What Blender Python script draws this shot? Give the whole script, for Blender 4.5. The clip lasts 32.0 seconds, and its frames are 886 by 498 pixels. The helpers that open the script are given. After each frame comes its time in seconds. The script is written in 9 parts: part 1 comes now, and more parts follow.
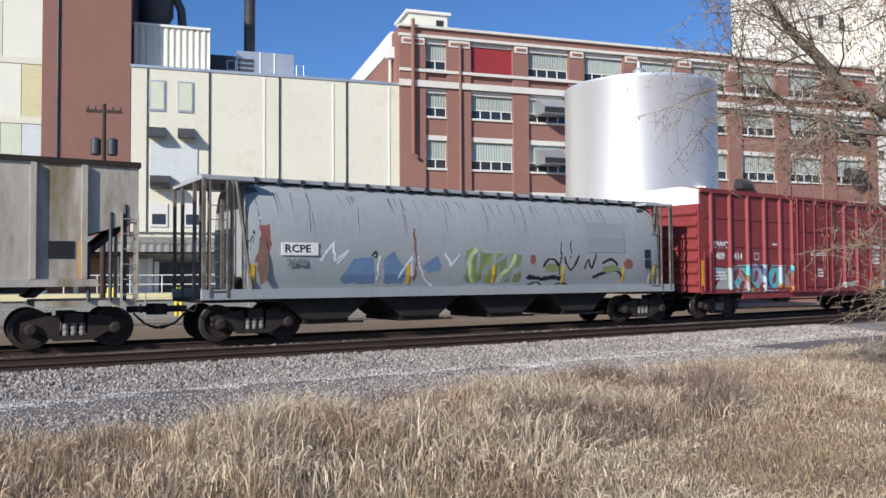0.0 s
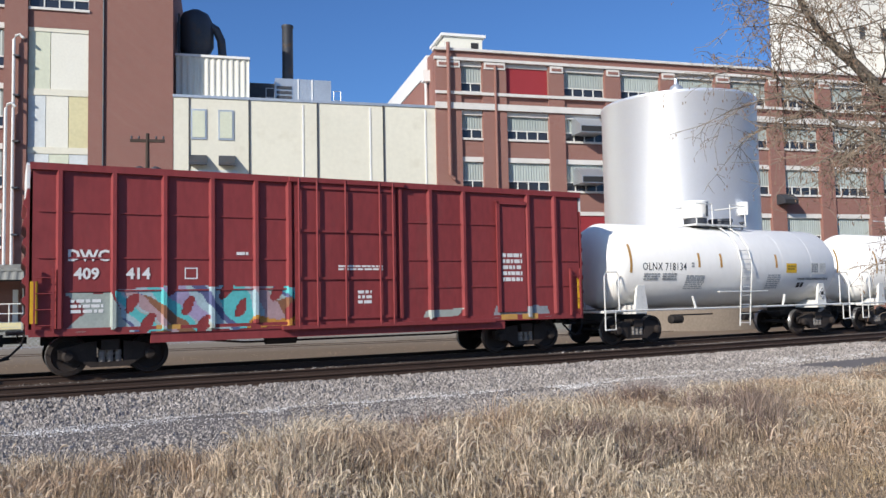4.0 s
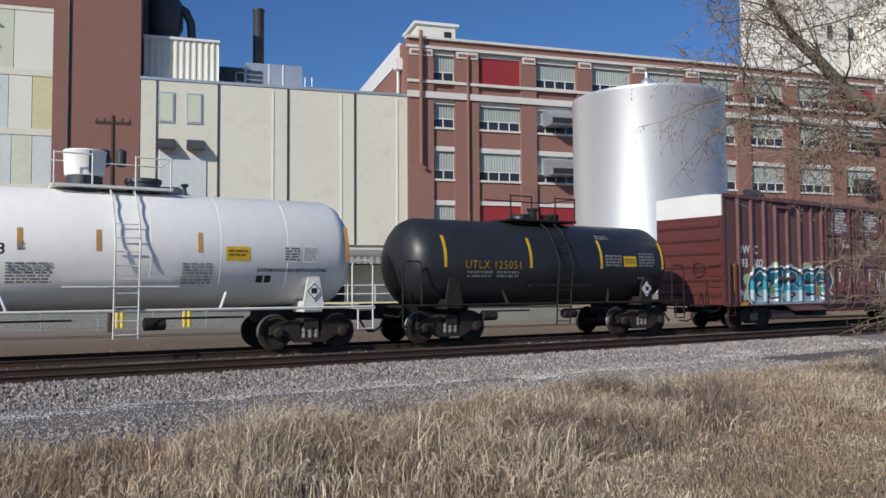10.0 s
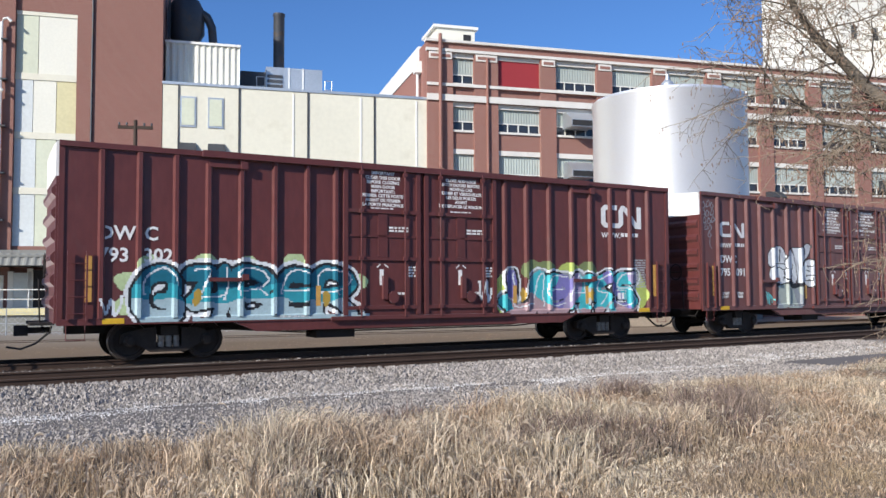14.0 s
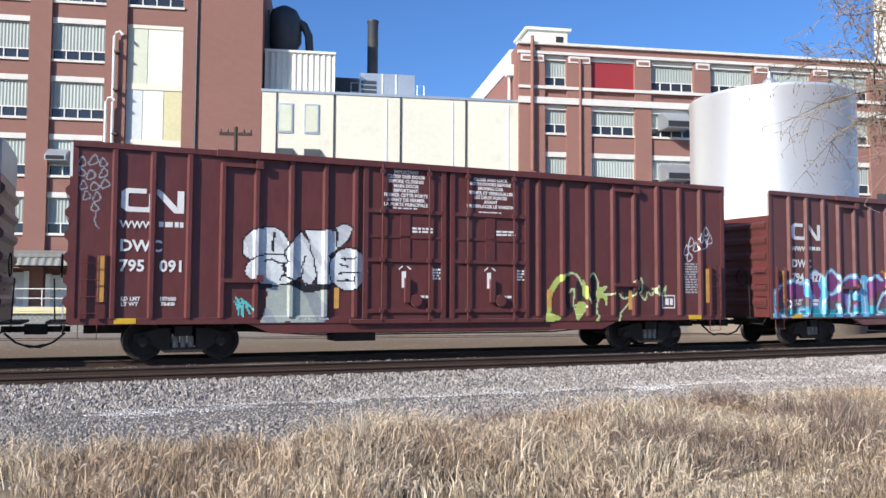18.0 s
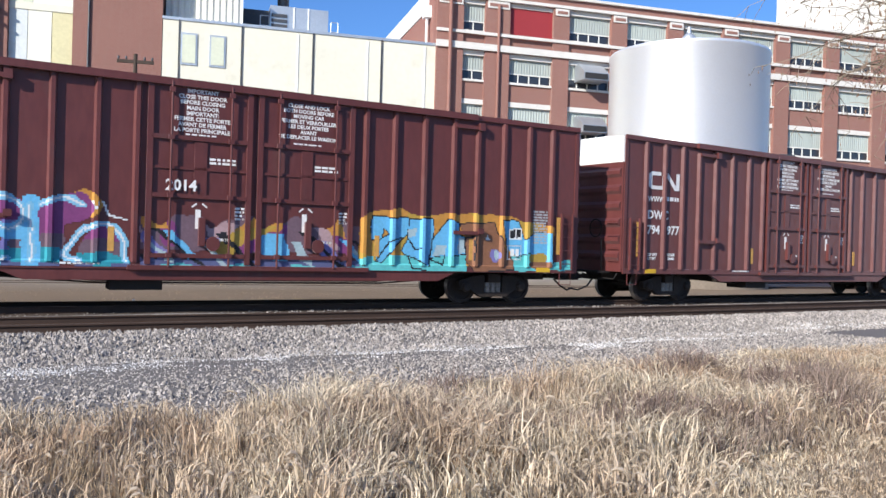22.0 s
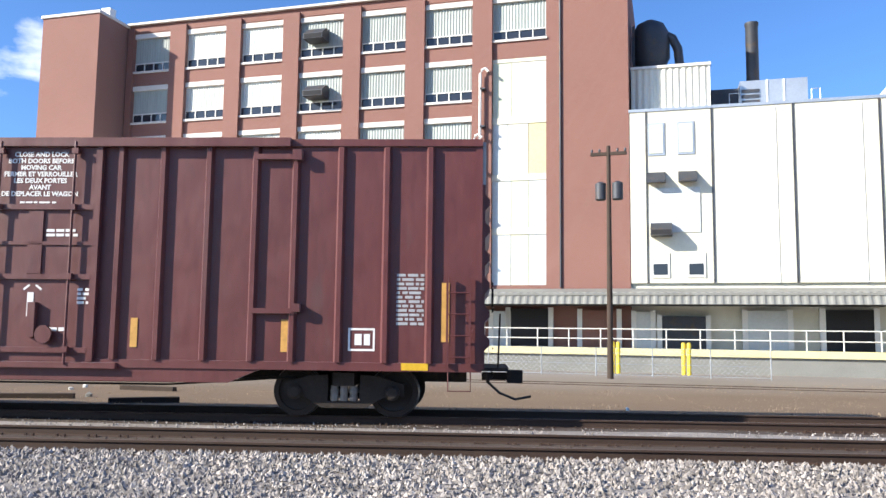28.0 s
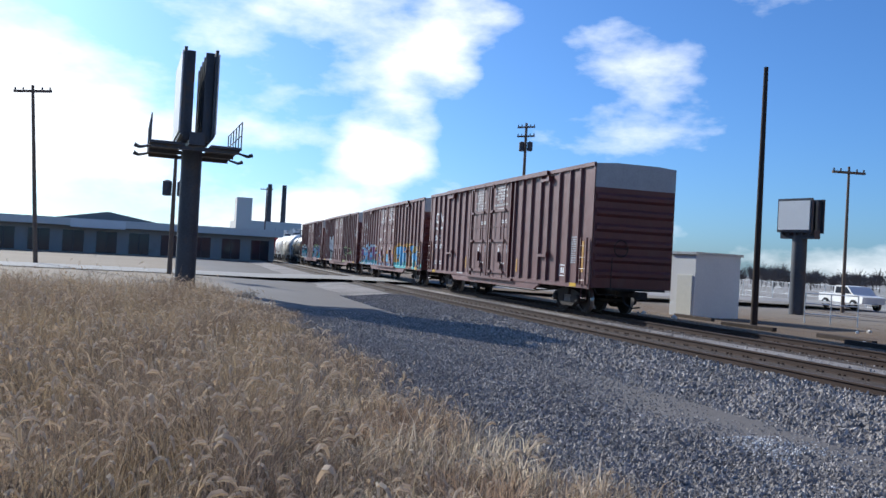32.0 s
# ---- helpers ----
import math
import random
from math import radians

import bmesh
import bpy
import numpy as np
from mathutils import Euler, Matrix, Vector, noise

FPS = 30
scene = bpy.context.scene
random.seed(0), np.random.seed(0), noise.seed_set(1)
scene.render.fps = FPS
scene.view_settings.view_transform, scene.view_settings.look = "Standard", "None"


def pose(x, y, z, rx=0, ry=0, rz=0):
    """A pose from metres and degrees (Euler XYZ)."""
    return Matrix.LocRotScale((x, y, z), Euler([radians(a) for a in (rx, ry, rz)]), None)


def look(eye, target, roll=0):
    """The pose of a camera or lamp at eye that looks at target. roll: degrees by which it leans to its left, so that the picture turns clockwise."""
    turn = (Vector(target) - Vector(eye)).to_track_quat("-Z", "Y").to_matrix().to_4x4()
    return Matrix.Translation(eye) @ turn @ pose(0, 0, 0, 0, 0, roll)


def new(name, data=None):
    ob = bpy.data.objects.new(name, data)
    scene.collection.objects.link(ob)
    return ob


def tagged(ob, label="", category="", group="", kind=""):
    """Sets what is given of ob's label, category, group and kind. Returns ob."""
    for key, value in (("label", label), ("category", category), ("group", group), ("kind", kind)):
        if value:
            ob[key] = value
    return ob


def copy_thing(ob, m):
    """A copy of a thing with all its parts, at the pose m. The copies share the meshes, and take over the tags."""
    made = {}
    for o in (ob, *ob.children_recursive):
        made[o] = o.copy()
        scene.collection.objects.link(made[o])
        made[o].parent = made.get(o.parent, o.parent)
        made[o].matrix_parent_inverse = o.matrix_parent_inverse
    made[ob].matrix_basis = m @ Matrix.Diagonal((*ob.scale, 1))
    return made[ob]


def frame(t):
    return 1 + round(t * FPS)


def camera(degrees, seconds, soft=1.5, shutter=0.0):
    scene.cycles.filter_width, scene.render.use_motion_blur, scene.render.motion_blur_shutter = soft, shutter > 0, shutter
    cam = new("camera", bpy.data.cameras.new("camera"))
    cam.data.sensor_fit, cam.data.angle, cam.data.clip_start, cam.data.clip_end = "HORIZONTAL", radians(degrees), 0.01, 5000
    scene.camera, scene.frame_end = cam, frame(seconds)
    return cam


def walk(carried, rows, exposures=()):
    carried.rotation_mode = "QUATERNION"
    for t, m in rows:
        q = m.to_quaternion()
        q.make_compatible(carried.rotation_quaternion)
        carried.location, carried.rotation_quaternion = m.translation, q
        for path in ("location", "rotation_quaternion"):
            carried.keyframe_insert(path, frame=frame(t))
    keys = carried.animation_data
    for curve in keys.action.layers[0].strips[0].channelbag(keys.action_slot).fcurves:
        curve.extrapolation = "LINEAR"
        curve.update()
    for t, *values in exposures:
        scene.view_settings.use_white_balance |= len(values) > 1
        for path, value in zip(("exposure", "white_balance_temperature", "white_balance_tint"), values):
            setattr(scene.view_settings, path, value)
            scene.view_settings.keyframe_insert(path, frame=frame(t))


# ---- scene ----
cam = camera(57.54, 32.0, shutter=0.0)
EYE = 1.60


def eye(x, y, yaw, pitch, roll):
    return pose(x, y, EYE, 90 + pitch, 0, yaw) @ pose(0, 0, 0, 0, 0, roll)


PATH = [
    (0.0, eye(0.00, 0.00, 0.17, 2.05, -0.34)),
    (0.5, eye(0.00, 0.00, -0.32, 2.10, -0.46)),
    (1.0, eye(0.01, 0.01, 0.79, 2.22, -1.56)),
    (1.5, eye(0.01, 0.01, 2.58, 2.83, -1.53)),
    (2.0, eye(0.02, 0.02, 3.04, 3.15, -0.91)),
    (2.5, eye(0.02, 0.02, 3.27, 3.27, -0.87)),
    (3.0, eye(0.02, 0.02, 3.28, 3.28, -1.11)),
    (3.5, eye(0.03, 0.03, 3.14, 3.58, -1.32)),
    (4.0, eye(0.03, 0.03, 2.91, 3.61, -1.16)),
    (4.5, eye(0.04, 0.04, 0.76, 3.23, -0.66)),
    (6.5, eye(0.05, 0.05, -0.46, 3.02, -0.94)),
    (7.0, eye(0.06, 0.06, -0.32, 3.00, -0.50)),
    (7.5, eye(0.06, 0.06, -0.11, 3.17, -0.30)),
    (8.0, eye(0.07, 0.06, -0.19, 2.94, -0.50)),
    (8.5, eye(0.07, 0.07, -0.35, 2.77, -0.47)),
    (9.0, eye(0.07, 0.07, -0.20, 2.83, -0.41)),
    (9.5, eye(0.08, 0.08, 0.08, 2.70, -0.33)),
    (10.0, eye(0.08, 0.08, 0.80, 2.83, -0.34)),
    (10.5, eye(0.09, 0.08, 1.44, 2.71, -0.15)),
    (11.0, eye(0.09, 0.09, 1.39, 2.60, -0.23)),
    (11.5, eye(0.09, 0.09, 1.57, 2.64, 0.11)),
    (12.0, eye(0.10, 0.10, 2.04, 2.84, -0.09)),
    (12.5, eye(0.10, 0.10, 2.25, 3.03, 0.14)),
    (13.0, eye(0.11, 0.11, 2.21, 2.94, -0.06)),
    (13.5, eye(0.11, 0.11, 2.07, 2.91, -0.27)),
    (15.5, eye(0.13, 0.13, 2.83, 3.78, -0.48)),
    (16.0, eye(0.13, 0.13, 1.98, 3.50, -0.33)),
    (16.5, eye(0.13, 0.13, 1.29, 3.10, 0.11)),
    (17.0, eye(0.14, 0.14, 0.61, 2.81, -0.93)),
    (17.5, eye(0.14, 0.14, 3.67, 3.02, -0.02)),
    (18.0, eye(0.15, 0.15, 8.71, 3.29, 0.28)),
    (18.5, eye(0.15, 0.15, 8.64, 3.91, 0.27)),
    (19.0, eye(0.15, 0.15, 9.37, 3.64, -0.89)),
    (19.5, eye(0.16, 0.16, 6.58, 3.79, 0.87)),
    (20.0, eye(0.16, 0.16, -0.43, 2.01, 0.31)),
    (20.5, eye(-0.72, 0.88, -1.30, 0.10, -0.96)),
    (21.0, eye(-0.71, 1.04, -0.10, 0.01, 0.44)),
    (21.5, eye(-0.71, 1.22, 0.00, -0.58, 0.28)),
    (22.0, eye(-0.72, 1.49, 1.76, -0.30, 1.67)),
    (22.5, eye(-0.74, 1.65, 7.86, 0.89, -0.07)),
    (23.0, eye(-0.78, 2.10, 12.82, 2.76, 1.97)),
    (23.5, eye(-0.98, 2.32, 14.69, 3.39, 1.11)),
    (24.0, eye(-1.22, 2.53, 17.46, 4.00, -2.56)),
    (24.5, eye(-1.48, 2.80, 29.25, 4.77, -1.33)),
    (25.0, eye(-1.79, 3.04, 29.68, 5.62, -0.66)),
    (25.5, eye(-2.14, 3.31, 32.91, 5.93, -2.32)),
    (26.0, eye(-2.36, 3.30, 34.03, 2.38, -0.41)),
    (26.5, eye(-2.53, 3.99, 25.48, 5.36, 1.49)),
    (28.5, eye(-3.09, 5.11, 42.65, 5.47, 1.84)),
    (29.0, eye(-3.32, 5.26, 57.42, 1.53, 4.10)),
    (29.5, eye(-3.47, 5.41, 68.65, -0.05, -0.63)),
    (30.0, eye(-3.77, 5.75, 79.68, 2.20, 1.23)),
    (30.5, eye(-3.83, 5.80, 80.89, 0.72, 3.90)),
    (31.0, eye(-3.80, 5.88, 88.91, 1.11, 0.51)),
    (31.5, eye(-3.77, 5.82, 99.64, 1.79, 0.24)),
    (32.0, eye(-3.80, 5.70, 101.68, 0.73, 3.07)),
]
EXPOSURES = [(0.0, 0.06, 6600, 10), (4.2, 0.04, 6600, 10), (6.5, -0.5, 6550, 10), (10.2, -0.42, 6550, 10), (11.0, -0.08, 6550, 10), (12.0, 0.05, 6550, 10), (13.0, 0.12, 6550, 10), (16.0, 0.36, 6550, 10), (19.0, 0.42, 6550, 10), (23.0, 0.5, 6500, 10), (26.2, 1.05, 6700, 10), (28.5, 0.92, 6850, 9), (29.2, 0.92, 6850, 9), (30.0, 0.85, 6500, 9), (32.0, 0.14, 6100, 8)]
walk(cam, PATH, EXPOSURES)

# ---- light ----
SUN_YAW, SUN_UP = 144, 27
sx, sy = -math.sin(radians(SUN_YAW)), math.cos(radians(SUN_YAW))
sun = new("sun", bpy.data.lights.new("sun", "SUN"))
sun.data.energy, sun.data.angle, sun.data.color = 5.0, radians(0.53), (1.0, 0.95, 0.88)
sun.matrix_world = look((sx * 60, sy * 60, 60 * math.tan(radians(SUN_UP))), (0, 0, 0))

world = bpy.data.worlds.new("sky")
scene.world = world
world.use_nodes = True
wn, wl = world.node_tree.nodes, world.node_tree.links
sky = wn.new("ShaderNodeTexSky")
sky.sky_type, sky.sun_disc = "NISHITA", False
sky.sun_elevation, sky.sun_rotation = radians(SUN_UP), math.atan2(sx, sy) % (2 * math.pi)
sky.altitude, sky.air_density, sky.dust_density, sky.ozone_density = 250, 1.0, 1.2, 3.5
wc = wn.new("ShaderNodeTexCoord")
wmap = wn.new("ShaderNodeMapping")
wmap.inputs["Scale"].default_value = (1.0, 1.0, 2.4)
wmap.inputs["Location"].default_value = (0.35, 0.2, 0.0)
wnoise = wn.new("ShaderNodeTexNoise")
wnoise.inputs["Scale"].default_value, wnoise.inputs["Detail"].default_value, wnoise.inputs["Roughness"].default_value = 3.4, 8, 0.55
# more cloud towards the sun's side of the sky
wdot = wn.new("ShaderNodeVectorMath")
wdot.operation = "DOT_PRODUCT"
wdot.inputs[1].default_value = (-0.93, -0.36, 0.1)
wadd = wn.new("ShaderNodeMath")
wadd.operation = "MULTIPLY_ADD"
wadd.inputs[1].default_value = 0.08
wramp = wn.new("ShaderNodeValToRGB")
wramp.color_ramp.elements[0].position, wramp.color_ramp.elements[1].position = 0.61, 0.79
wcol = wn.new("ShaderNodeMixRGB")
wcol.inputs[2].default_value = (12.0, 12.0, 12.2, 1)
wl.new(wc.outputs["Generated"], wmap.inputs[0])
wl.new(wmap.outputs[0], wnoise.inputs["Vector"])
wl.new(wc.outputs["Generated"], wdot.inputs[0])
wl.new(wdot.outputs["Value"], wadd.inputs[0])
wl.new(wnoise.outputs[0], wadd.inputs[2])
# thicker cloud where the plant's steam rises
last = wadd.outputs[0]
for way, near, gain in (((-0.948, -0.352, 0.05), 0.9985, 0.10), ((-0.958, -0.30, 0.09), 0.998, 0.13), ((-0.963, -0.272, 0.15), 0.997, 0.13), ((-0.971, -0.229, 0.222), 0.997, 0.12), ((-0.979, -0.185, 0.28), 0.997, 0.12), ((-0.80, -0.60, 0.06), 0.95, 0.09)):
    wd2 = wn.new("ShaderNodeVectorMath")
    wd2.operation = "DOT_PRODUCT"
    wd2.inputs[1].default_value = Vector(way).normalized()
    wl.new(wc.outputs["Generated"], wd2.inputs[0])
    wr2 = wn.new("ShaderNodeMapRange")
    wr2.interpolation_type = "SMOOTHSTEP"
    wr2.inputs[1].default_value, wr2.inputs[2].default_value, wr2.inputs[4].default_value = near, 1.0, gain
    wl.new(wd2.outputs["Value"], wr2.inputs[0])
    wa2 = wn.new("ShaderNodeMath")
    wl.new(last, wa2.inputs[0])
    wl.new(wr2.outputs[0], wa2.inputs[1])
    last = wa2.outputs[0]
wl.new(last, wramp.inputs[0])
wl.new(wramp.outputs[0], wcol.inputs[0])
wtint = wn.new("ShaderNodeMixRGB")
wtint.blend_type = "MULTIPLY"
wtint.inputs[0].default_value = 1.0
wtint.inputs[2].default_value = (0.63, 0.95, 1.38, 1)
wl.new(sky.outputs[0], wtint.inputs[1])
wl.new(wtint.outputs[0], wcol.inputs[1])
wl.new(wcol.outputs[0], wn["Background"].inputs[0])
wn["Background"].inputs[1].default_value = 0.097

# ---- materials ----


def mat(name, col, rough=0.7, metal=0.0, s1=0.7, s2=14.0, var=0.25, bump=0.15, dirt=None, dirt_at=0.55, rand=0.0, spec=0.35, stretch=(1, 1, 1)):
    """A surface with broad and fine variation, and optional stains of a second colour."""
    m = bpy.data.materials.new(name)
    m.use_nodes = True
    n, l = m.node_tree.nodes, m.node_tree.links
    b = n["Principled BSDF"]
    b.inputs["Metallic"].default_value = metal
    b.inputs["Specular IOR Level"].default_value = spec
    c = n.new("ShaderNodeTexCoord")
    mp = n.new("ShaderNodeMapping")
    mp.inputs["Scale"].default_value = stretch
    l.new(c.outputs["Object"], mp.inputs[0])
    big, fine = n.new("ShaderNodeTexNoise"), n.new("ShaderNodeTexNoise")
    big.inputs["Scale"].default_value, big.inputs["Detail"].default_value = s1, 5
    fine.inputs["Scale"].default_value, fine.inputs["Detail"].default_value = s2, 3
    for q in (big, fine):
        l.new(mp.outputs[0], q.inputs["Vector"])
    add = n.new("ShaderNodeMath")
    add.operation = "ADD"
    l.new(big.outputs[0], add.inputs[0])
    l.new(fine.outputs[0], add.inputs[1])
    rng = n.new("ShaderNodeMapRange")
    rng.inputs[1].default_value, rng.inputs[2].default_value = 0.6, 1.4
    rng.inputs[3].default_value, rng.inputs[4].default_value = 1 - var, 1 + var
    l.new(add.outputs[0], rng.inputs[0])
    val = rng.outputs[0]
    if rand:
        info = n.new("ShaderNodeObjectInfo")
        r2 = n.new("ShaderNodeMapRange")
        r2.inputs[3].default_value, r2.inputs[4].default_value = 1 - rand, 1 + rand
        l.new(info.outputs["Random"], r2.inputs[0])
        mul = n.new("ShaderNodeMath")
        mul.operation = "MULTIPLY"
        l.new(val, mul.inputs[0])
        l.new(r2.outputs[0], mul.inputs[1])
        val = mul.outputs[0]
    tint = n.new("ShaderNodeVectorMath")
    tint.operation = "SCALE"
    tint.inputs[0].default_value = col
    l.new(val, tint.inputs["Scale"])
    colour = tint.outputs[0]
    if dirt:
        st = n.new("ShaderNodeTexNoise")
        st.inputs["Scale"].default_value, st.inputs["Detail"].default_value, st.inputs["Roughness"].default_value = s1 * 1.9, 8, 0.65
        l.new(mp.outputs[0], st.inputs["Vector"])
        rp = n.new("ShaderNodeValToRGB")
        rp.color_ramp.elements[0].position, rp.color_ramp.elements[1].position = dirt_at, dirt_at + 0.2
        l.new(st.outputs[0], rp.inputs[0])
        mx = n.new("ShaderNodeMixRGB")
        mx.inputs[2].default_value = (*dirt, 1)
        l.new(rp.outputs[0], mx.inputs[0])
        l.new(colour, mx.inputs[1])
        colour = mx.outputs[0]
    l.new(colour, b.inputs["Base Color"])
    rr = n.new("ShaderNodeMapRange")
    rr.inputs[3].default_value, rr.inputs[4].default_value = max(0.03, rough - 0.12), min(1, rough + 0.12)
    l.new(fine.outputs[0], rr.inputs[0])
    l.new(rr.outputs[0], b.inputs["Roughness"])
    if bump:
        bp = n.new("ShaderNodeBump")
        bp.inputs["Strength"].default_value, bp.inputs["Distance"].default_value = bump, 0.02
        l.new(fine.outputs[0], bp.inputs["Height"])
        l.new(bp.outputs[0], b.inputs["Normal"])
    return m


def dented(m, size=1.1, deep=0.05):
    """Sheet steel buckled between its ribs."""
    n, l = m.node_tree.nodes, m.node_tree.links
    b = n["Principled BSDF"]
    c = n.new("ShaderNodeTexCoord")
    nz = n.new("ShaderNodeTexNoise")
    nz.inputs["Scale"].default_value, nz.inputs["Detail"].default_value = size, 1.5
    l.new(c.outputs["Object"], nz.inputs["Vector"])
    bp = n.new("ShaderNodeBump")
    bp.inputs["Strength"].default_value, bp.inputs["Distance"].default_value = 0.6, deep
    l.new(nz.outputs[0], bp.inputs["Height"])
    if b.inputs["Normal"].links:
        l.new(b.inputs["Normal"].links[0].from_socket, bp.inputs["Normal"])
    l.new(bp.outputs[0], b.inputs["Normal"])
    return m


def dusty(m):
    """A dull film of dust over buckled steel: it pales where seen along the side."""
    b = dented(m, 1.3).node_tree.nodes["Principled BSDF"]
    b.inputs["Sheen Weight"].default_value, b.inputs["Sheen Roughness"].default_value = 0.18, 0.4
    b.inputs["Sheen Tint"].default_value = (0.85, 0.66, 0.62, 1)
    return m


def brick_mat(name, c1, c2, mortar):
    """Brickwork too far off to be laid brick by brick."""
    m = mat(name, c1, rough=0.85, s1=0.25, s2=6, var=0.16, bump=0.0)
    n, l = m.node_tree.nodes, m.node_tree.links
    b = n["Principled BSDF"]
    old = b.inputs["Base Color"].links[0].from_socket
    c = n.new("ShaderNodeTexCoord")
    mp = n.new("ShaderNodeMapping")
    mp.inputs["Rotation"].default_value = (radians(90), 0, 0)
    l.new(c.outputs["Object"], mp.inputs[0])
    br = n.new("ShaderNodeTexBrick")
    br.inputs["Scale"].default_value = 1
    br.inputs["Brick Width"].default_value, br.inputs["Row Height"].default_value, br.inputs["Mortar Size"].default_value = 0.23, 0.075, 0.009
    br.inputs["Color1"].default_value, br.inputs["Color2"].default_value, br.inputs["Mortar"].default_value = (*c1, 1), (*c2, 1), (*mortar, 1)
    l.new(mp.outputs[0], br.inputs["Vector"])
    mx = n.new("ShaderNodeMixRGB")
    mx.inputs[0].default_value = 0.55
    l.new(old, mx.inputs[1])
    l.new(br.outputs[0], mx.inputs[2])
    l.new(mx.outputs[0], b.inputs["Base Color"])
    bp = n.new("ShaderNodeBump")
    bp.inputs["Strength"].default_value, bp.inputs["Distance"].default_value = 0.3, 0.01
    l.new(br.outputs["Fac"], bp.inputs["Height"])
    bp.invert = True
    l.new(bp.outputs[0], b.inputs["Normal"])
    return m


def glass_mat(name, tint):
    m = bpy.data.materials.new(name)
    m.use_nodes = True
    b = m.node_tree.nodes["Principled BSDF"]
    b.inputs["Base Color"].default_value = (*tint, 1)
    b.inputs["Roughness"].default_value = 0.08
    b.inputs["Specular IOR Level"].default_value = 0.6
    return m


BRICK = brick_mat("red_brick", (0.245, 0.105, 0.082), (0.31, 0.14, 0.11), (0.34, 0.27, 0.23))
BRICK_L = brick_mat("brown_red_brick", (0.23, 0.10, 0.08), (0.28, 0.125, 0.10), (0.31, 0.23, 0.19))
STONE = mat("pale_stone_trim", (0.66, 0.63, 0.58), 0.8, s1=0.8, var=0.12, dirt=(0.4, 0.36, 0.3), dirt_at=0.6)
CREAM = mat("cream_paint", (0.70, 0.67, 0.55), 0.75, s1=0.15, s2=3, var=0.06, dirt=(0.58, 0.54, 0.42), dirt_at=0.56)
CREAM_B = mat("cream_sheet_metal", (0.74, 0.72, 0.62), 0.5, s1=0.3, s2=6, var=0.06)
PANEL_G = mat("pale_green_sheet", (0.60, 0.62, 0.48), 0.6, s1=0.4, s2=5, var=0.08)
PANEL_Y = mat("yellowed_sheet", (0.62, 0.56, 0.33), 0.6, s1=0.4, s2=5, var=0.1)
PANEL_W = mat("bluish_white_sheet", (0.60, 0.63, 0.62), 0.6, s1=0.4, s2=5, var=0.1)
FIBRE = mat("ribbed_fibreglass", (0.36, 0.40, 0.37), 0.55, s1=0.5, s2=5, var=0.16, rand=0.12, stretch=(6, 1, 0.5))
FIBRE_W = mat("bleached_fibreglass", (0.60, 0.62, 0.57), 0.55, s1=0.5, s2=5, var=0.1, rand=0.06)
GLASS = glass_mat("dark_window_glass", (0.03, 0.035, 0.045))
FRAME_W = mat("white_window_frame", (0.68, 0.67, 0.62), 0.55, var=0.1)
REDPAINT = mat("red_infill_paint", (0.30, 0.035, 0.04), 0.55, s1=0.5, var=0.1)
# near-black: shade of unlit openings put into the colour; also black rubber
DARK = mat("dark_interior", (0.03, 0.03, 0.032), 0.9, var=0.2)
STEEL = mat("galvanised_steel", (0.55, 0.58, 0.60), 0.42, 0.7, s1=0.5, s2=8, var=0.12)
DARKSTEEL = mat("dark_steel", (0.07, 0.075, 0.085), 0.55, 0.4, s1=0.6, var=0.3, dirt=(0.13, 0.09, 0.06))
SILVER = mat("bright_aluminium_skin", (0.93, 0.94, 0.96), 0.5, 0.72, s1=0.3, s2=9, var=0.03, bump=0.0)
sb = SILVER.node_tree.nodes["Principled BSDF"]
stan = SILVER.node_tree.nodes.new("ShaderNodeTangent")
stan.direction_type, stan.axis = "RADIAL", "Z"
SILVER.node_tree.links.new(stan.outputs[0], sb.inputs["Tangent"])
# rolled sheet: the gloss spreads up and down more than sideways
sb.inputs["Anisotropic"].default_value, sb.inputs["Anisotropic Rotation"].default_value = 0.6, 0.25
WHITE = mat("white_paint", (0.78, 0.77, 0.73), 0.45, s1=0.5, var=0.07)
CONCRETE = mat("pale_concrete", (0.68, 0.66, 0.60), 0.85, s1=0.15, s2=3, var=0.08, dirt=(0.5, 0.47, 0.41), dirt_at=0.6)
CANOPY = mat("weathered_canopy_sheet", (0.22, 0.22, 0.20), 0.7, s1=0.5, var=0.2)
YELLOW = mat("yellow_safety_paint", (0.72, 0.55, 0.05), 0.5, s1=2, var=0.12)
YELLOW_P = mat("pale_yellow_paint", (0.70, 0.62, 0.34), 0.6, s1=1, var=0.12)
WOODPALE = mat("bleached_pole_timber", (0.42, 0.37, 0.32), 0.9, s1=1.5, s2=20, var=0.2, stretch=(4, 4, 0.4))
WOODPOLE = mat("weathered_pole_timber", (0.16, 0.12, 0.09), 0.9, s1=1.5, s2=20, var=0.3, stretch=(4, 4, 0.4))
BARK = mat("grey_bark", (0.15, 0.125, 0.10), 0.9, s1=3, s2=30, var=0.3, bump=0.5)
TWIG = mat("dry_twigs", (0.24, 0.19, 0.14), 0.9, s1=2, s2=20, var=0.25)
SEED = mat("dry_seed_clusters", (0.33, 0.22, 0.15), 0.9, s1=2, s2=20, var=0.3)
RAIL = mat("rusty_rail_steel", (0.052, 0.031, 0.022), 0.85, 0.0, s1=1.5, s2=25, var=0.25)
RAILHEAD = mat("worn_rail_head", (0.115, 0.082, 0.062), 0.6, 0.3, s1=1.5, s2=25, var=0.15)
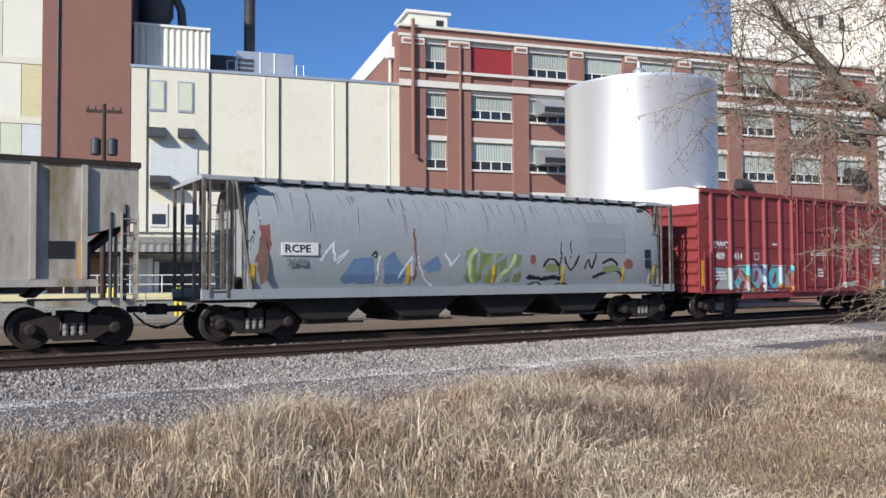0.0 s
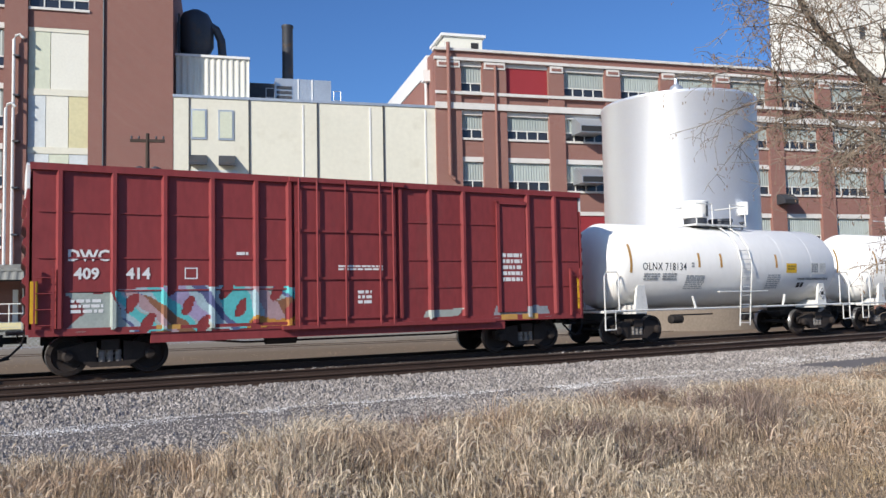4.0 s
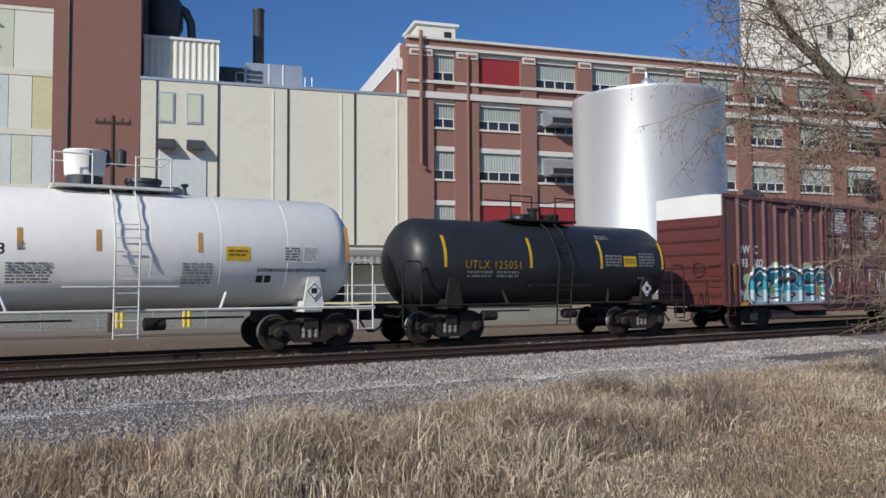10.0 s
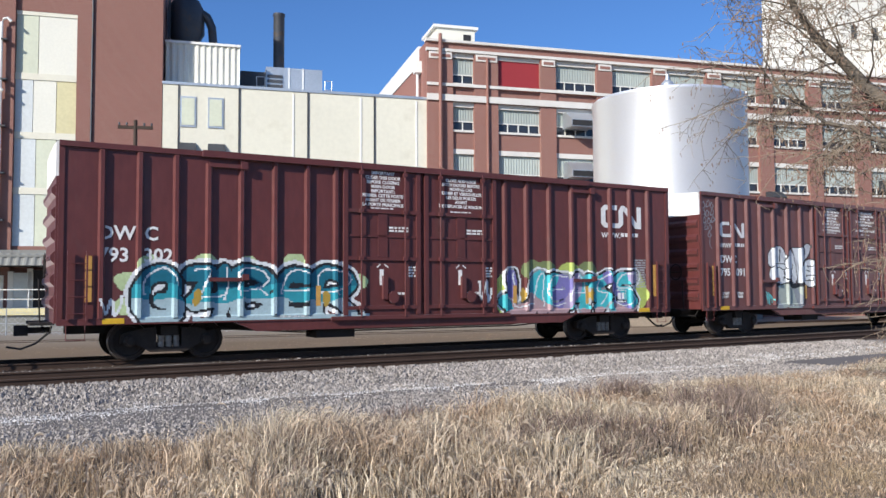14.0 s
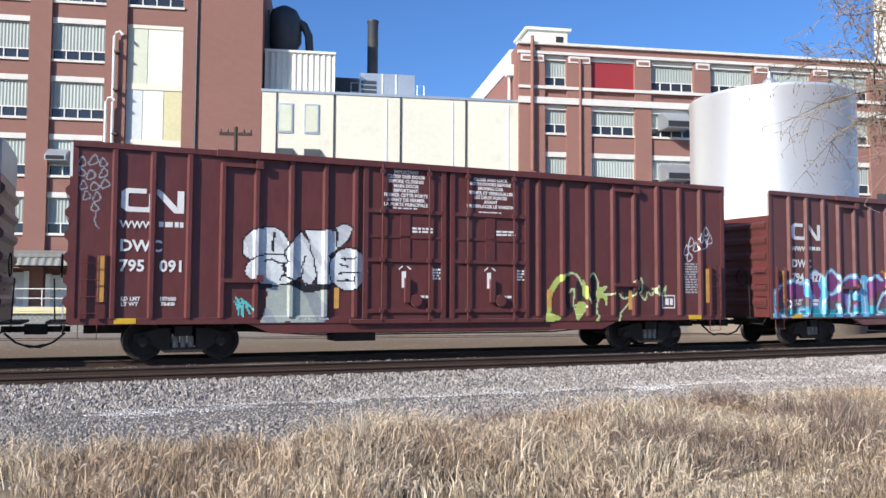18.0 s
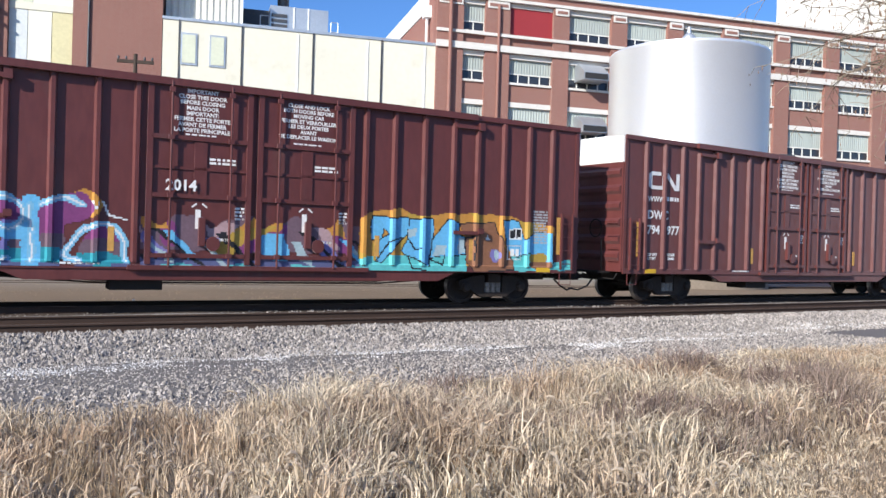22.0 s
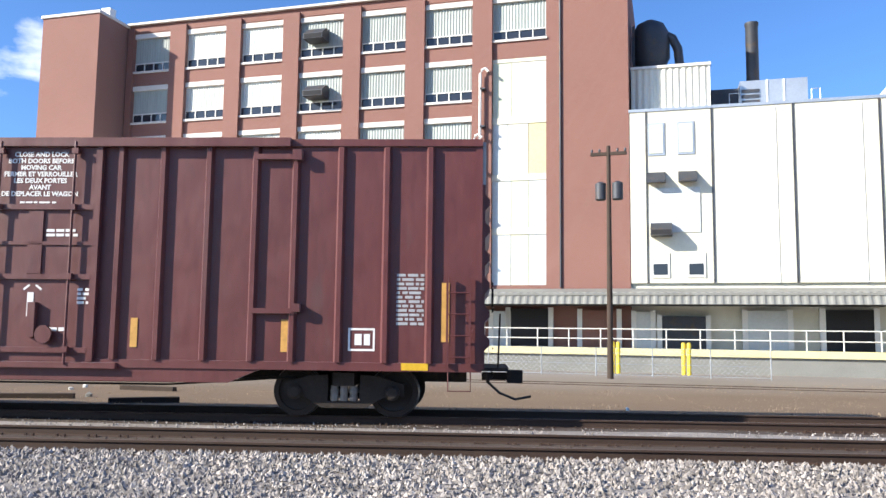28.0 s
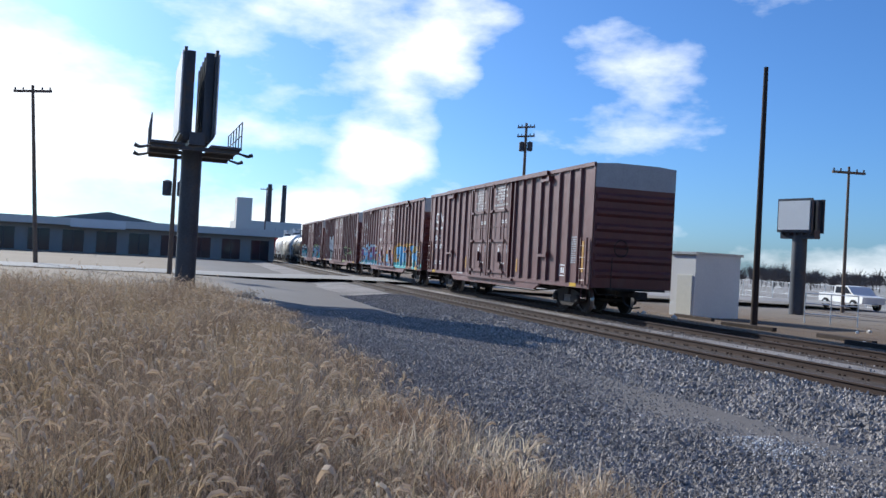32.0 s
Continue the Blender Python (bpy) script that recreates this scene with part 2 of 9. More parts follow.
TIE = mat("creosoted_timber", (0.05, 0.036, 0.028), 0.9, s1=2, s2=18, var=0.3, rand=0.25, stretch=(1, 4, 1))
STRAW = mat("dry_straw_grass", (0.64, 0.54, 0.40), 0.85, s1=0.4, s2=6, var=0.25)
STRAW_D = mat("brown_dry_grass", (0.33, 0.25, 0.18), 0.85, s1=0.4, s2=6, var=0.25)
ROADC = mat("worn_pale_road", (0.33, 0.31, 0.28), 0.9, s1=0.15, s2=9, var=0.12, dirt=(0.24, 0.22, 0.19), dirt_at=0.55)
WEED = mat("withered_weed_stems", (0.17, 0.12, 0.10), 0.9, s1=0.4, s2=6, var=0.3)
PALEPLUME = mat("pale_seed_heads", (0.70, 0.60, 0.48), 0.9, s1=2, s2=20, var=0.15)


# ---- building blocks ----


def box(bm, x0, x1, y0, y1, z0, z1):
    v = [bm.verts.new(p) for p in ((x0, y0, z0), (x1, y0, z0), (x1, y1, z0), (x0, y1, z0), (x0, y0, z1), (x1, y0, z1), (x1, y1, z1), (x0, y1, z1))]
    for f in ((3, 2, 1, 0), (4, 5, 6, 7), (0, 1, 5, 4), (1, 2, 6, 5), (2, 3, 7, 6), (3, 0, 4, 7)):
        bm.faces.new([v[i] for i in f])
    return bm


def prism(bm, poly, y0, y1):
    """A polygon in x and z, drawn out along y."""
    a = [bm.verts.new((x, y0, z)) for x, z in poly]
    b = [bm.verts.new((x, y1, z)) for x, z in poly]
    bm.faces.new(a)
    bm.faces.new(b[::-1])
    for i in range(len(poly)):
        j = (i + 1) % len(poly)
        bm.faces.new((a[j], a[i], b[i], b[j]))
    return bm


def section(bm, poly, x0, x1):
    """A polygon in y and z, drawn out along x."""
    a = [bm.verts.new((x0, y, z)) for y, z in poly]
    b = [bm.verts.new((x1, y, z)) for y, z in poly]
    bm.faces.new(a)
    bm.faces.new(b[::-1])
    for i in range(len(poly)):
        j = (i + 1) % len(poly)
        bm.faces.new((a[j], a[i], b[i], b[j]))
    return bm


def rod(bm, pts, r, seg=8, r_end=None):
    """A round bar or pipe along a line of points."""
    pts = [Vector(p) for p in pts]
    rings = []
    for i, p in enumerate(pts):
        d = (pts[min(i + 1, len(pts) - 1)] - pts[max(i - 1, 0)]).normalized()
        side = d.cross(Vector((0, 0, 1)) if abs(d.z) < 0.9 else Vector((1, 0, 0))).normalized()
        up = side.cross(d)
        rr = r if r_end is None else r + (r_end - r) * i / max(1, len(pts) - 1)
        rings.append([bm.verts.new(p + (side * math.cos(a) + up * math.sin(a)) * rr) for a in (2 * math.pi * k / seg for k in range(seg))])
    for a, b in zip(rings, rings[1:]):
        for k in range(seg):
            bm.faces.new((a[k], a[(k + 1) % seg], b[(k + 1) % seg], b[k]))
    bm.faces.new(rings[0][::-1])
    bm.faces.new(rings[-1])
    return bm


def lathe(bm, profile, axis="x", at=(0, 0, 0), seg=32):
    """A profile of (along, radius) turned about an axis through at."""
    rings = []
    for s, r in profile:
        ring = []
        for k in range(seg):
            a = 2 * math.pi * k / seg
            c, d = r * math.cos(a), r * math.sin(a)
            p = (s, c, d) if axis == "x" else ((c, s, d) if axis == "y" else (c, d, s))
            ring.append(bm.verts.new(Vector(p) + Vector(at)))
        rings.append(ring)
    for a, b in zip(rings, rings[1:]):
        for k in range(seg):
            bm.faces.new((a[k], a[(k + 1) % seg], b[(k + 1) % seg], b[k]))
    bm.faces.new(rings[0][::-1])
    bm.faces.new(rings[-1])
    return bm


def mesh_of(name, bm, material, smooth=0.0):
    bmesh.ops.recalc_face_normals(bm, faces=bm.faces[:])
    me = bpy.data.meshes.new(name)
    bm.to_mesh(me)
    bm.free()
    if material:
        me.materials.append(material)
    if smooth:
        me.polygons.foreach_set("use_smooth", [True] * len(me.polygons))
        me.set_sharp_from_angle(angle=radians(smooth))
    return me


def part(name, bm, material, parent, label="", smooth=0.0, at=None, kind=""):
    ob = new(name, mesh_of(name, bm, material, smooth))
    ob.parent = parent
    if at is not None:
        ob.matrix_basis = at
    return tagged(ob, label, kind=kind)


def pbox(name, material, parent, x0, x1, y0, y1, z0, z1, label=""):
    return part(name, box(bmesh.new(), x0, x1, y0, y1, z0, z1), material, parent, label)


def again(ob, m, parent=None):
    """Another piece on the same mesh."""
    o = bpy.data.objects.new(ob.name, ob.data)
    scene.collection.objects.link(o)
    o.parent = parent or ob.parent
    o.matrix_basis = m
    return o


def thing(name, label, category, m=None, group="", kind=""):
    ob = new(name)
    ob.empty_display_size = 0.3
    if m is not None:
        ob.matrix_basis = m
    return tagged(ob, label, category, group, kind)


def solid(name, bm, material, label, category="", m=None, kind="", smooth=0.0, group=""):
    ob = new(name, mesh_of(name, bm, material, smooth))
    if m is not None:
        ob.matrix_basis = m
    return tagged(ob, label, category, group, kind)


# ---- plan: the line of the tracks, and the line of the factory fronts ----
TRACK_TURN, WALL_TURN = 30.88, 18.0
TRACK_V, SIDING_V, FAR_V = 21.92, 18.11, 41.6
FRONT = 66.4
tc, ts = math.cos(radians(TRACK_TURN)), math.sin(radians(TRACK_TURN))
wc_, ws_ = math.cos(radians(WALL_TURN)), math.sin(radians(WALL_TURN))
WALLS = pose(0, 0, 0, 0, 0, WALL_TURN)


def arc(d, k, reach):
    """A curve of even bend from 0 to reach, straight beyond: how far it has swung, and its slope."""
    d = max(0.0, d)
    return (k * d * d, 2 * k * d) if d < reach else (k * reach * (2 * d - reach), 2 * k * reach)


def bend(u):
    """How far the tracks swing away at u metres along them, to either side."""
    return arc(u - 5.82, 0.00170, 39.18)[0] + arc(-u - 18, 0.00094, 25)[0]


def slope(u):
    return arc(u - 5.82, 0.00170, 39.18)[1] - arc(-u - 18, 0.00094, 25)[1]


def tr(u, v, z=0.0):
    """A place from metres along and across the tracks."""
    w = v + bend(u)
    return Vector((u * tc - w * ts, u * ts + w * tc, z))


def on_track(u, v, z=0.0):
    """The pose of a thing that stands on the line v at u, its x along the track."""
    p = tr(u, v, z)
    return pose(*p, 0, 0, TRACK_TURN + math.degrees(math.atan(slope(u))))


def wl_pt(a, w, z=0.0):
    return Vector((a * wc_ - w * ws_, a * ws_ + w * wc_, z))


# ---- ground ----
def ground_z(x, y):
    v = -x * ts + y * tc
    u = x * tc + y * ts
    v -= bend(u)
    w = -x * ws_ + y * wc_
    z = -0.3
    if v < 14:
        z = -0.3 + 0.16 * min(1, max(0, (14 - v) / 6))
    if v > 25:
        z = -0.3 - 0.25 * min(1, (v - 25) / 6)
    if w > 45:
        z = -0.55 - 0.45 * min(1, (w - 45) / 14)
    return z


def build_ground():
    m = mat("soil_and_gravel", (0.30, 0.27, 0.235), 0.95, s1=0.12, s2=16, var=0.2, bump=0.3)
    n, l = m.node_tree.nodes, m.node_tree.links
    b = n["Principled BSDF"]
    geo = n.new("ShaderNodeNewGeometry")
    rot = n.new("ShaderNodeMapping")
    rot.vector_type = "POINT"
    rot.inputs["Rotation"].default_value = (0, 0, -radians(TRACK_TURN))
    l.new(geo.outputs["Position"], rot.inputs[0])
    sep = n.new("ShaderNodeSeparateXYZ")
    l.new(rot.outputs[0], sep.inputs[0])
    nz = n.new("ShaderNodeTexNoise")
    nz.inputs["Scale"].default_value, nz.inputs["Detail"].default_value = 0.35, 6
    l.new(geo.outputs["Position"], nz.inputs["Vector"])
    ad = n.new("ShaderNodeMath")
    ad.operation = "MULTIPLY_ADD"
    ad.inputs[1].default_value = 3.0
    l.new(nz.outputs[0], ad.inputs[0])
    l.new(sep.outputs[1], ad.inputs[2])
    mr = n.new("ShaderNodeMapRange")
    mr.inputs[1].default_value, mr.inputs[2].default_value = -40.0, 60.0
    l.new(ad.outputs[0], mr.inputs[0])
    rp = n.new("ShaderNodeValToRGB")
    e = rp.color_ramp.elements
    cols = ((-40, (0.25, 0.195, 0.13)), (10.0, (0.27, 0.21, 0.145)), (12.0, (0.165, 0.152, 0.143)), (24, (0.12, 0.095, 0.075)), (27, (0.155, 0.108, 0.066)), (36, (0.175, 0.122, 0.076)), (42, (0.22, 0.18, 0.135)), (60, (0.26, 0.235, 0.205)))
    while len(e) < len(cols):
        e.new(0.5)
    for k, (v, c) in enumerate(cols):
        e[k].position, e[k].color = (v + 40) / 100, (*c, 1)
    l.new(mr.outputs[0], rp.inputs[0])
    mx = n.new("ShaderNodeMixRGB")
    mx.blend_type = "MULTIPLY"
    mx.inputs[0].default_value = 1.0
    old = b.inputs["Base Color"].links[0].from_socket
    gain = n.new("ShaderNodeVectorMath")
    gain.operation = "DIVIDE"
    gain.inputs[1].default_value = (0.30, 0.27, 0.235)
    l.new(old, gain.inputs[0])
    l.new(gain.outputs[0], mx.inputs[1])
    l.new(rp.outputs[0], mx.inputs[2])
    l.new(mx.outputs[0], b.inputs["Base Color"])
    line = [-2600, -1200, -600, -300, -180] + list(range(-130, 131, 5)) + [180, 300, 600, 1200, 2600]
    bm = bmesh.new()
    grid = [[bm.verts.new((x, y, ground_z(x, y))) for x in line] for y in line]
    for j in range(len(line) - 1):
        for i in range(len(line) - 1):
            bm.faces.new((grid[j][i], grid[j][i + 1], grid[j + 1][i + 1], grid[j + 1][i]))
    solid("ground", bm, m, "bare soil and gravel ground beside the railway", kind="structure", smooth=60)


build_ground()

BALLAST = mat("crushed_ballast", (0.27, 0.243, 0.22), 0.95, s1=0.5, s2=38, var=0.55, bump=1.0)


def build_bed():
    """Ballast bed under both near tracks, with a shoulder that falls to the gravel strip."""
    prof = ((13.9, -0.33), (14.9, -0.27), (15.7, -0.2), (16.8, -0.15), (17.4, -0.15), (19.0, -0.15), (20.0, -0.17), (20.6, -0.15), (23.5, -0.15), (24.3, -0.2), (25.4, -0.36))
    us = list(range(-320, -60, 10)) + list(range(-60, 60, 2)) + list(range(60, 240, 10))
    bm = bmesh.new()
    rows = [[bm.verts.new(tr(u, v + 0.12 * noise.noise((u * 0.4, v, 0)), z + 0.025 * noise.noise((u * 0.9, v * 2, 3)))) for v, z in prof] for u in us]
    for a, b in zip(rows, rows[1:]):
        for k in range(len(prof) - 1):
            bm.faces.new((a[k], b[k], b[k + 1], a[k + 1])).material_index = 1 if prof[k][0] in (16.8, 17.4, 20.6) else 0
    bed = solid("ballast_bed", bm, BALLAST, "grey crushed stone ballast bed under the tracks", "ballast", kind="structure")
    bed.data.materials.append(mat("oily_ballast_bed", (0.075, 0.056, 0.044), 0.95, s1=0.5, s2=38, var=0.5, bump=1.0))


build_bed()
RAILPROF = ((-0.07, -0.17), (0.07, -0.17), (0.07, -0.155), (0.012, -0.13), (0.012, -0.045), (0.036, -0.03), (0.036, -0.004), (0.026, 0.0), (-0.026, 0.0), (-0.036, -0.004), (-0.036, -0.03), (-0.012, -0.045), (-0.012, -0.13), (-0.07, -0.155))


def build_track(v, name, label, sunk=0.0, ties=True, near=(-40, 26), drift=0.0):
    top = thing(name, label, "railway track", kind="structure")
    us = list(range(-320, 0, 20)) + list(range(0, 60, 3)) + list(range(60, 240, 20))
    for side in (-0.75, 0.75):
        bm = bmesh.new()
        rows = [[bm.verts.new(tr(u, v + drift * u + side + y, z - sunk)) for y, z in RAILPROF] for u in us]
        for a, b in zip(rows, rows[1:]):
            for k in range(len(RAILPROF)):
                f = bm.faces.new((a[k], b[k], b[(k + 1) % len(RAILPROF)], a[(k + 1) % len(RAILPROF)]))
                f.material_index = 1 if k == 7 else 0
        ob = part("rail", bm, RAIL, top, smooth=30)
        ob.data.materials.append(RAILHEAD)
    if not ties:
        return top
    bm = box(bmesh.new(), -0.115, 0.115, -1.3, 1.3, -0.35, -0.165)
    first = part("tie", bm, TIE, top, at=on_track(near[0], v))
    plate = bmesh.new()
    for s in (-0.75, 0.75):
        box(plate, -0.1, 0.1, s - 0.18, s + 0.18, -0.166, -0.15)
        for y in (-0.1, 0.1):
            for x in (-0.06, 0.06):
                box(plate, x - 0.016, x + 0.016, s + y - 0.022, s + y + 0.022, -0.15, -0.115)
    pl = part("tie_plate", plate, RAIL, top, at=on_track(near[0], v), label="rusty tie plates with spikes")
    u, k = near[0] + 0.52, 0
    while u < near[1]:
        again(first, on_track(u, v + random.uniform(-0.05, 0.05), random.uniform(-0.012, 0.008)) @ pose(0, 0, 0, 0, 0, random.uniform(-1.2, 1.2)))
        again(pl, on_track(u, v))
        u += 0.52
    rest = bmesh.new()
    for u0, u1 in ((-150, near[0]), (near[1], 90)):
        u = u0
        while u < u1:
            m = on_track(u, v)
            vs = [rest.verts.new(m @ Vector((x, y, z))) for z in (-0.3, -0.165) for x, y in ((-0.115, -1.3), (0.115, -1.3), (0.115, 1.3), (-0.115, 1.3))]
            for f in ((4, 5, 6, 7), (0, 1, 5, 4), (1, 2, 6, 5), (2, 3, 7, 6), (3, 0, 4, 7)):
                rest.faces.new([vs[i] for i in f])
            u += 0.6
    part("distant_ties", rest, TIE, top, kind="stuff")
    return top


build_track(SIDING_V, "track_near", "empty near track with rusty brown rails")
build_track(TRACK_V, "track_main", "main track with rusty rails under the train", near=(-34, 24))
build_track(FAR_V, "track_far", "disused rusty track sunk in brown soil", sunk=0.52, ties=False, drift=-0.17)

# ---- factory fronts ----


def window_set(parent, a0, a1, z0, z1, y, fibre, panes=4, depth=0.18, hang=0.0):
    """An industrial window: pale head, ribbed fibreglass sheet above, a row of small panes below, a sill."""
    win = part("window", box(bmesh.new(), a0, a1, y - 0.03, y + 0.25, z1 - 0.42, z1), STONE, parent, "window with a pale head, ribbed fibreglass and small panes below")
    zp = z0 + 0.85
    bm = bmesh.new()
    nrib = max(8, int((a1 - a0) / 0.24))
    pts = []
    for k in range(nrib * 2 + 1):
        pts.append((a0 + (a1 - a0) * k / (nrib * 2), y + depth + (0.04 if k % 2 else 0.0)))
    lo, hi = [bm.verts.new((x, yy, zp)) for x, yy in pts], [bm.verts.new((x, yy, z1 - 0.4)) for x, yy in pts]
    for k in range(len(pts) - 1):
        bm.faces.new((lo[k], lo[k + 1], hi[k + 1], hi[k]))
    part("fibreglass_sheet", bm, fibre, win)
    part("pane_band", box(bmesh.new(), a0, a1, y + depth + 0.05, y + depth + 0.08, z0, zp), GLASS, win, "dark glass panes")
    bm = bmesh.new()
    for k in range(panes + 1):
        x = a0 + (a1 - a0) * k / panes
        box(bm, max(a0, x - 0.045), min(a1, x + 0.045), y + depth - 0.02, y + depth + 0.05, z0 + 0.06, zp - 0.05)
    box(bm, a0, a1, y + depth - 0.025, y + depth + 0.045, zp - 0.05, zp + 0.05)
    part("window_frame", bm, FRAME_W, win)
    part("window_sill", box(bmesh.new(), a0 - 0.08, a1 + 0.08, y - 0.14, y + 0.2, z0 - 0.13, z0 + 0.06), STONE, win)
    return win


def hood(parent, a, z, y, s=1.0, material=None):
    """A louvred intake hood that juts from a window."""
    bm = bmesh.new()
    poly = ((0.0, -0.5 * s), (-1.25 * s, -0.5 * s), (-1.25 * s, -0.1 * s), (-0.5 * s, 0.45 * s), (0.0, 0.45 * s))
    p = [(y + q, z + r) for q, r in poly]
    section(bm, p, a, a + 1.5 * s)
    h = part("intake_hood", bm, material or STEEL, parent, "grey sheet metal intake hood")
    # the shade inside the mouth, as a near-black plate
    part("hood_mouth", box(bmesh.new(), a + 0.08, a + 1.5 * s - 0.08, y - 1.27 * s, y - 1.24 * s, z - 0.46 * s, z - 0.14 * s), DARK, h)
    return h


ROWS_L = ((24.54, 28.1), (19.85, 23.25), (15.25, 18.6), (10.72, 14.0), (6.2, 9.45))
COLS_L = ((-47.6, -43.8), (-42.2, -38.2), (-36.75, -32.7), (-31.2, -27.15), (-25.6, -21.65), (-20.05, -16.05))


def left_factory():
    """The tall brick mill with its corner tower."""
    f = thing("brick_factory", "tall red-brown brick factory with ribbed windows and a corner tower", "factory", WALLS)
    y = FRONT
    # solid near-black block stands for the unlit rooms
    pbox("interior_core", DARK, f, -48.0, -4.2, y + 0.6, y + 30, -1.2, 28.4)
    pbox("roof_slab", CONCRETE, f, -48.0, -4.1, y + 0.32, y + 30, 28.4, 28.6)
    pbox("side_wall", BRICK_L, f, -4.2, -3.98, y + 0.35, y + 30, -1.2, 30.5)
    # piers
    edges = [(-48.2, -47.6)] + [(COLS_L[k][1], COLS_L[k + 1][0]) for k in range(5)] + [(-16.05, -14.45)]
    for a0, a1 in edges:
        pbox("pier", BRICK_L, f, a0, a1, y - 0.28, y + 0.6, -1.2, 28.55)
    pbox("parapet", BRICK_L, f, -48.2, -10.2, y - 0.04, y + 0.32, 28.2, 28.9)
    pbox("coping", STONE, f, -48.3, -10.2, y - 0.34, y + 0.45, 28.9, 29.1, "pale stone coping")
    pbox("blank_bay", BRICK_L, f, -10.2, -3.98, y - 0.02, y + 0.35, -1.2, 30.5)
    pbox("bay_coping", STONE, f, -10.3, -3.9, y - 0.12, y + 0.45, 30.5, 30.7)
    k = 0
    for c, (a0, a1) in enumerate(COLS_L + ((-14.45, -10.2),)):
        rows = ROWS_L if c < 6 else ROWS_L[:1]
        top = 28.2
        for z0, z1 in rows:
            pbox("spandrel", BRICK_L, f, a0, a1, y, y + 0.5, z1, top)
            fib = FIBRE_W if (c in (1, 2) or (c == 3 and z0 < 18)) and z0 < 24.6 else FIBRE
            window_set(f, a0, a1, z0, z1, y, fib, 4 if c != 6 else 4)
            top = z0
            k += 1
        if c < 6:
            pbox("spandrel", BRICK_L, f, a0, a1, y, y + 0.5, -1.2, top)
    # the tall bay of painted sheets
    pbox("spandrel", BRICK_L, f, -14.45, -10.2, y, y + 0.5, 23.05, ROWS_L[0][0])
    bays = ((18.3, 22.75), (13.8, 17.8), (9.6, 13.3), (5.2, 9.1))
    top = 23.05
    for i, (z0, z1) in enumerate(bays):
        pbox("sheet_band", CREAM, f, -14.45, -10.2, y + 0.02, y + 0.3, z1, top)
        cols = ((PANEL_G, -14.45, -12.9), (CREAM_B, -12.9, -10.2)) if i == 0 else (((PANEL_W, -14.45, -13.2), (CREAM_B, -13.2, -11.6), (PANEL_Y, -11.6, -10.2)) if i == 1 else ((PANEL_W, -14.45, -12.95), (PANEL_G, -12.95, -11.55), (PANEL_W, -11.55, -10.2)))
        for m, a0, a1 in cols:
            pbox("wall_sheet", m, f, a0 + 0.02, a1 - 0.02, y + 0.08, y + 0.3, z0, z1)
        top = z0
    pbox("wall_base", BRICK_L, f, -14.45, -10.2, y + 0.02, y + 0.4, -1.2, 5.2)
    # downspouts
    for a, z1 in ((-9.1, 30.0), (-15.95, 28.0)):
        part("downspout", rod(bmesh.new(), ((a, y - 0.1, 5.0), (a, y - 0.1, z1)), 0.08), DARKSTEEL, f)
    # tower
    pbox("tower_wall", BRICK_L, f, -54.2, -48.3, y - 4.0, y + 6, -1.2, 28.7, "blank brick stair tower")
    pbox("tower_coping", STONE, f, -54.35, -48.2, y - 4.12, y + 6.1, 28.7, 28.95)
    pbox("roof_vent", WHITE, f, -49.4, -48.5, y - 2.5, y - 1.7, 28.95, 29.8)
    # hoods
    for a, z in ((-30.3, 26.3), (-30.2, 21.4)):
        hood(f, a, z, y + 0.1, 1.15, DARKSTEEL)
    hood(f, -20.0, 12.3, y + 0.1, 1.0, STEEL)
    # white vent pipes
    for a, z1, d in ((-15.3, 22.2, 0.6), (-15.75, 16.9, 0.8)):
        part("vent_pipe", rod(bmesh.new(), ((a, y - d, 4.0), (a, y - d, z1 - 0.4), (a + 0.12, y - d, z1 - 0.1), (a + 0.4, y - d, z1), (a + 0.65, y - d, z1 - 0.25)), 0.11), WHITE, f, "white goose-neck vent pipe")
    for z in (7, 10.5, 14, 17.5, 20.5):
        pbox("pipe_bracket", DARKSTEEL, f, -15.3, -14.9, y - 0.8, y - 0.2, z, z + 0.12)
    return f


left_factory()


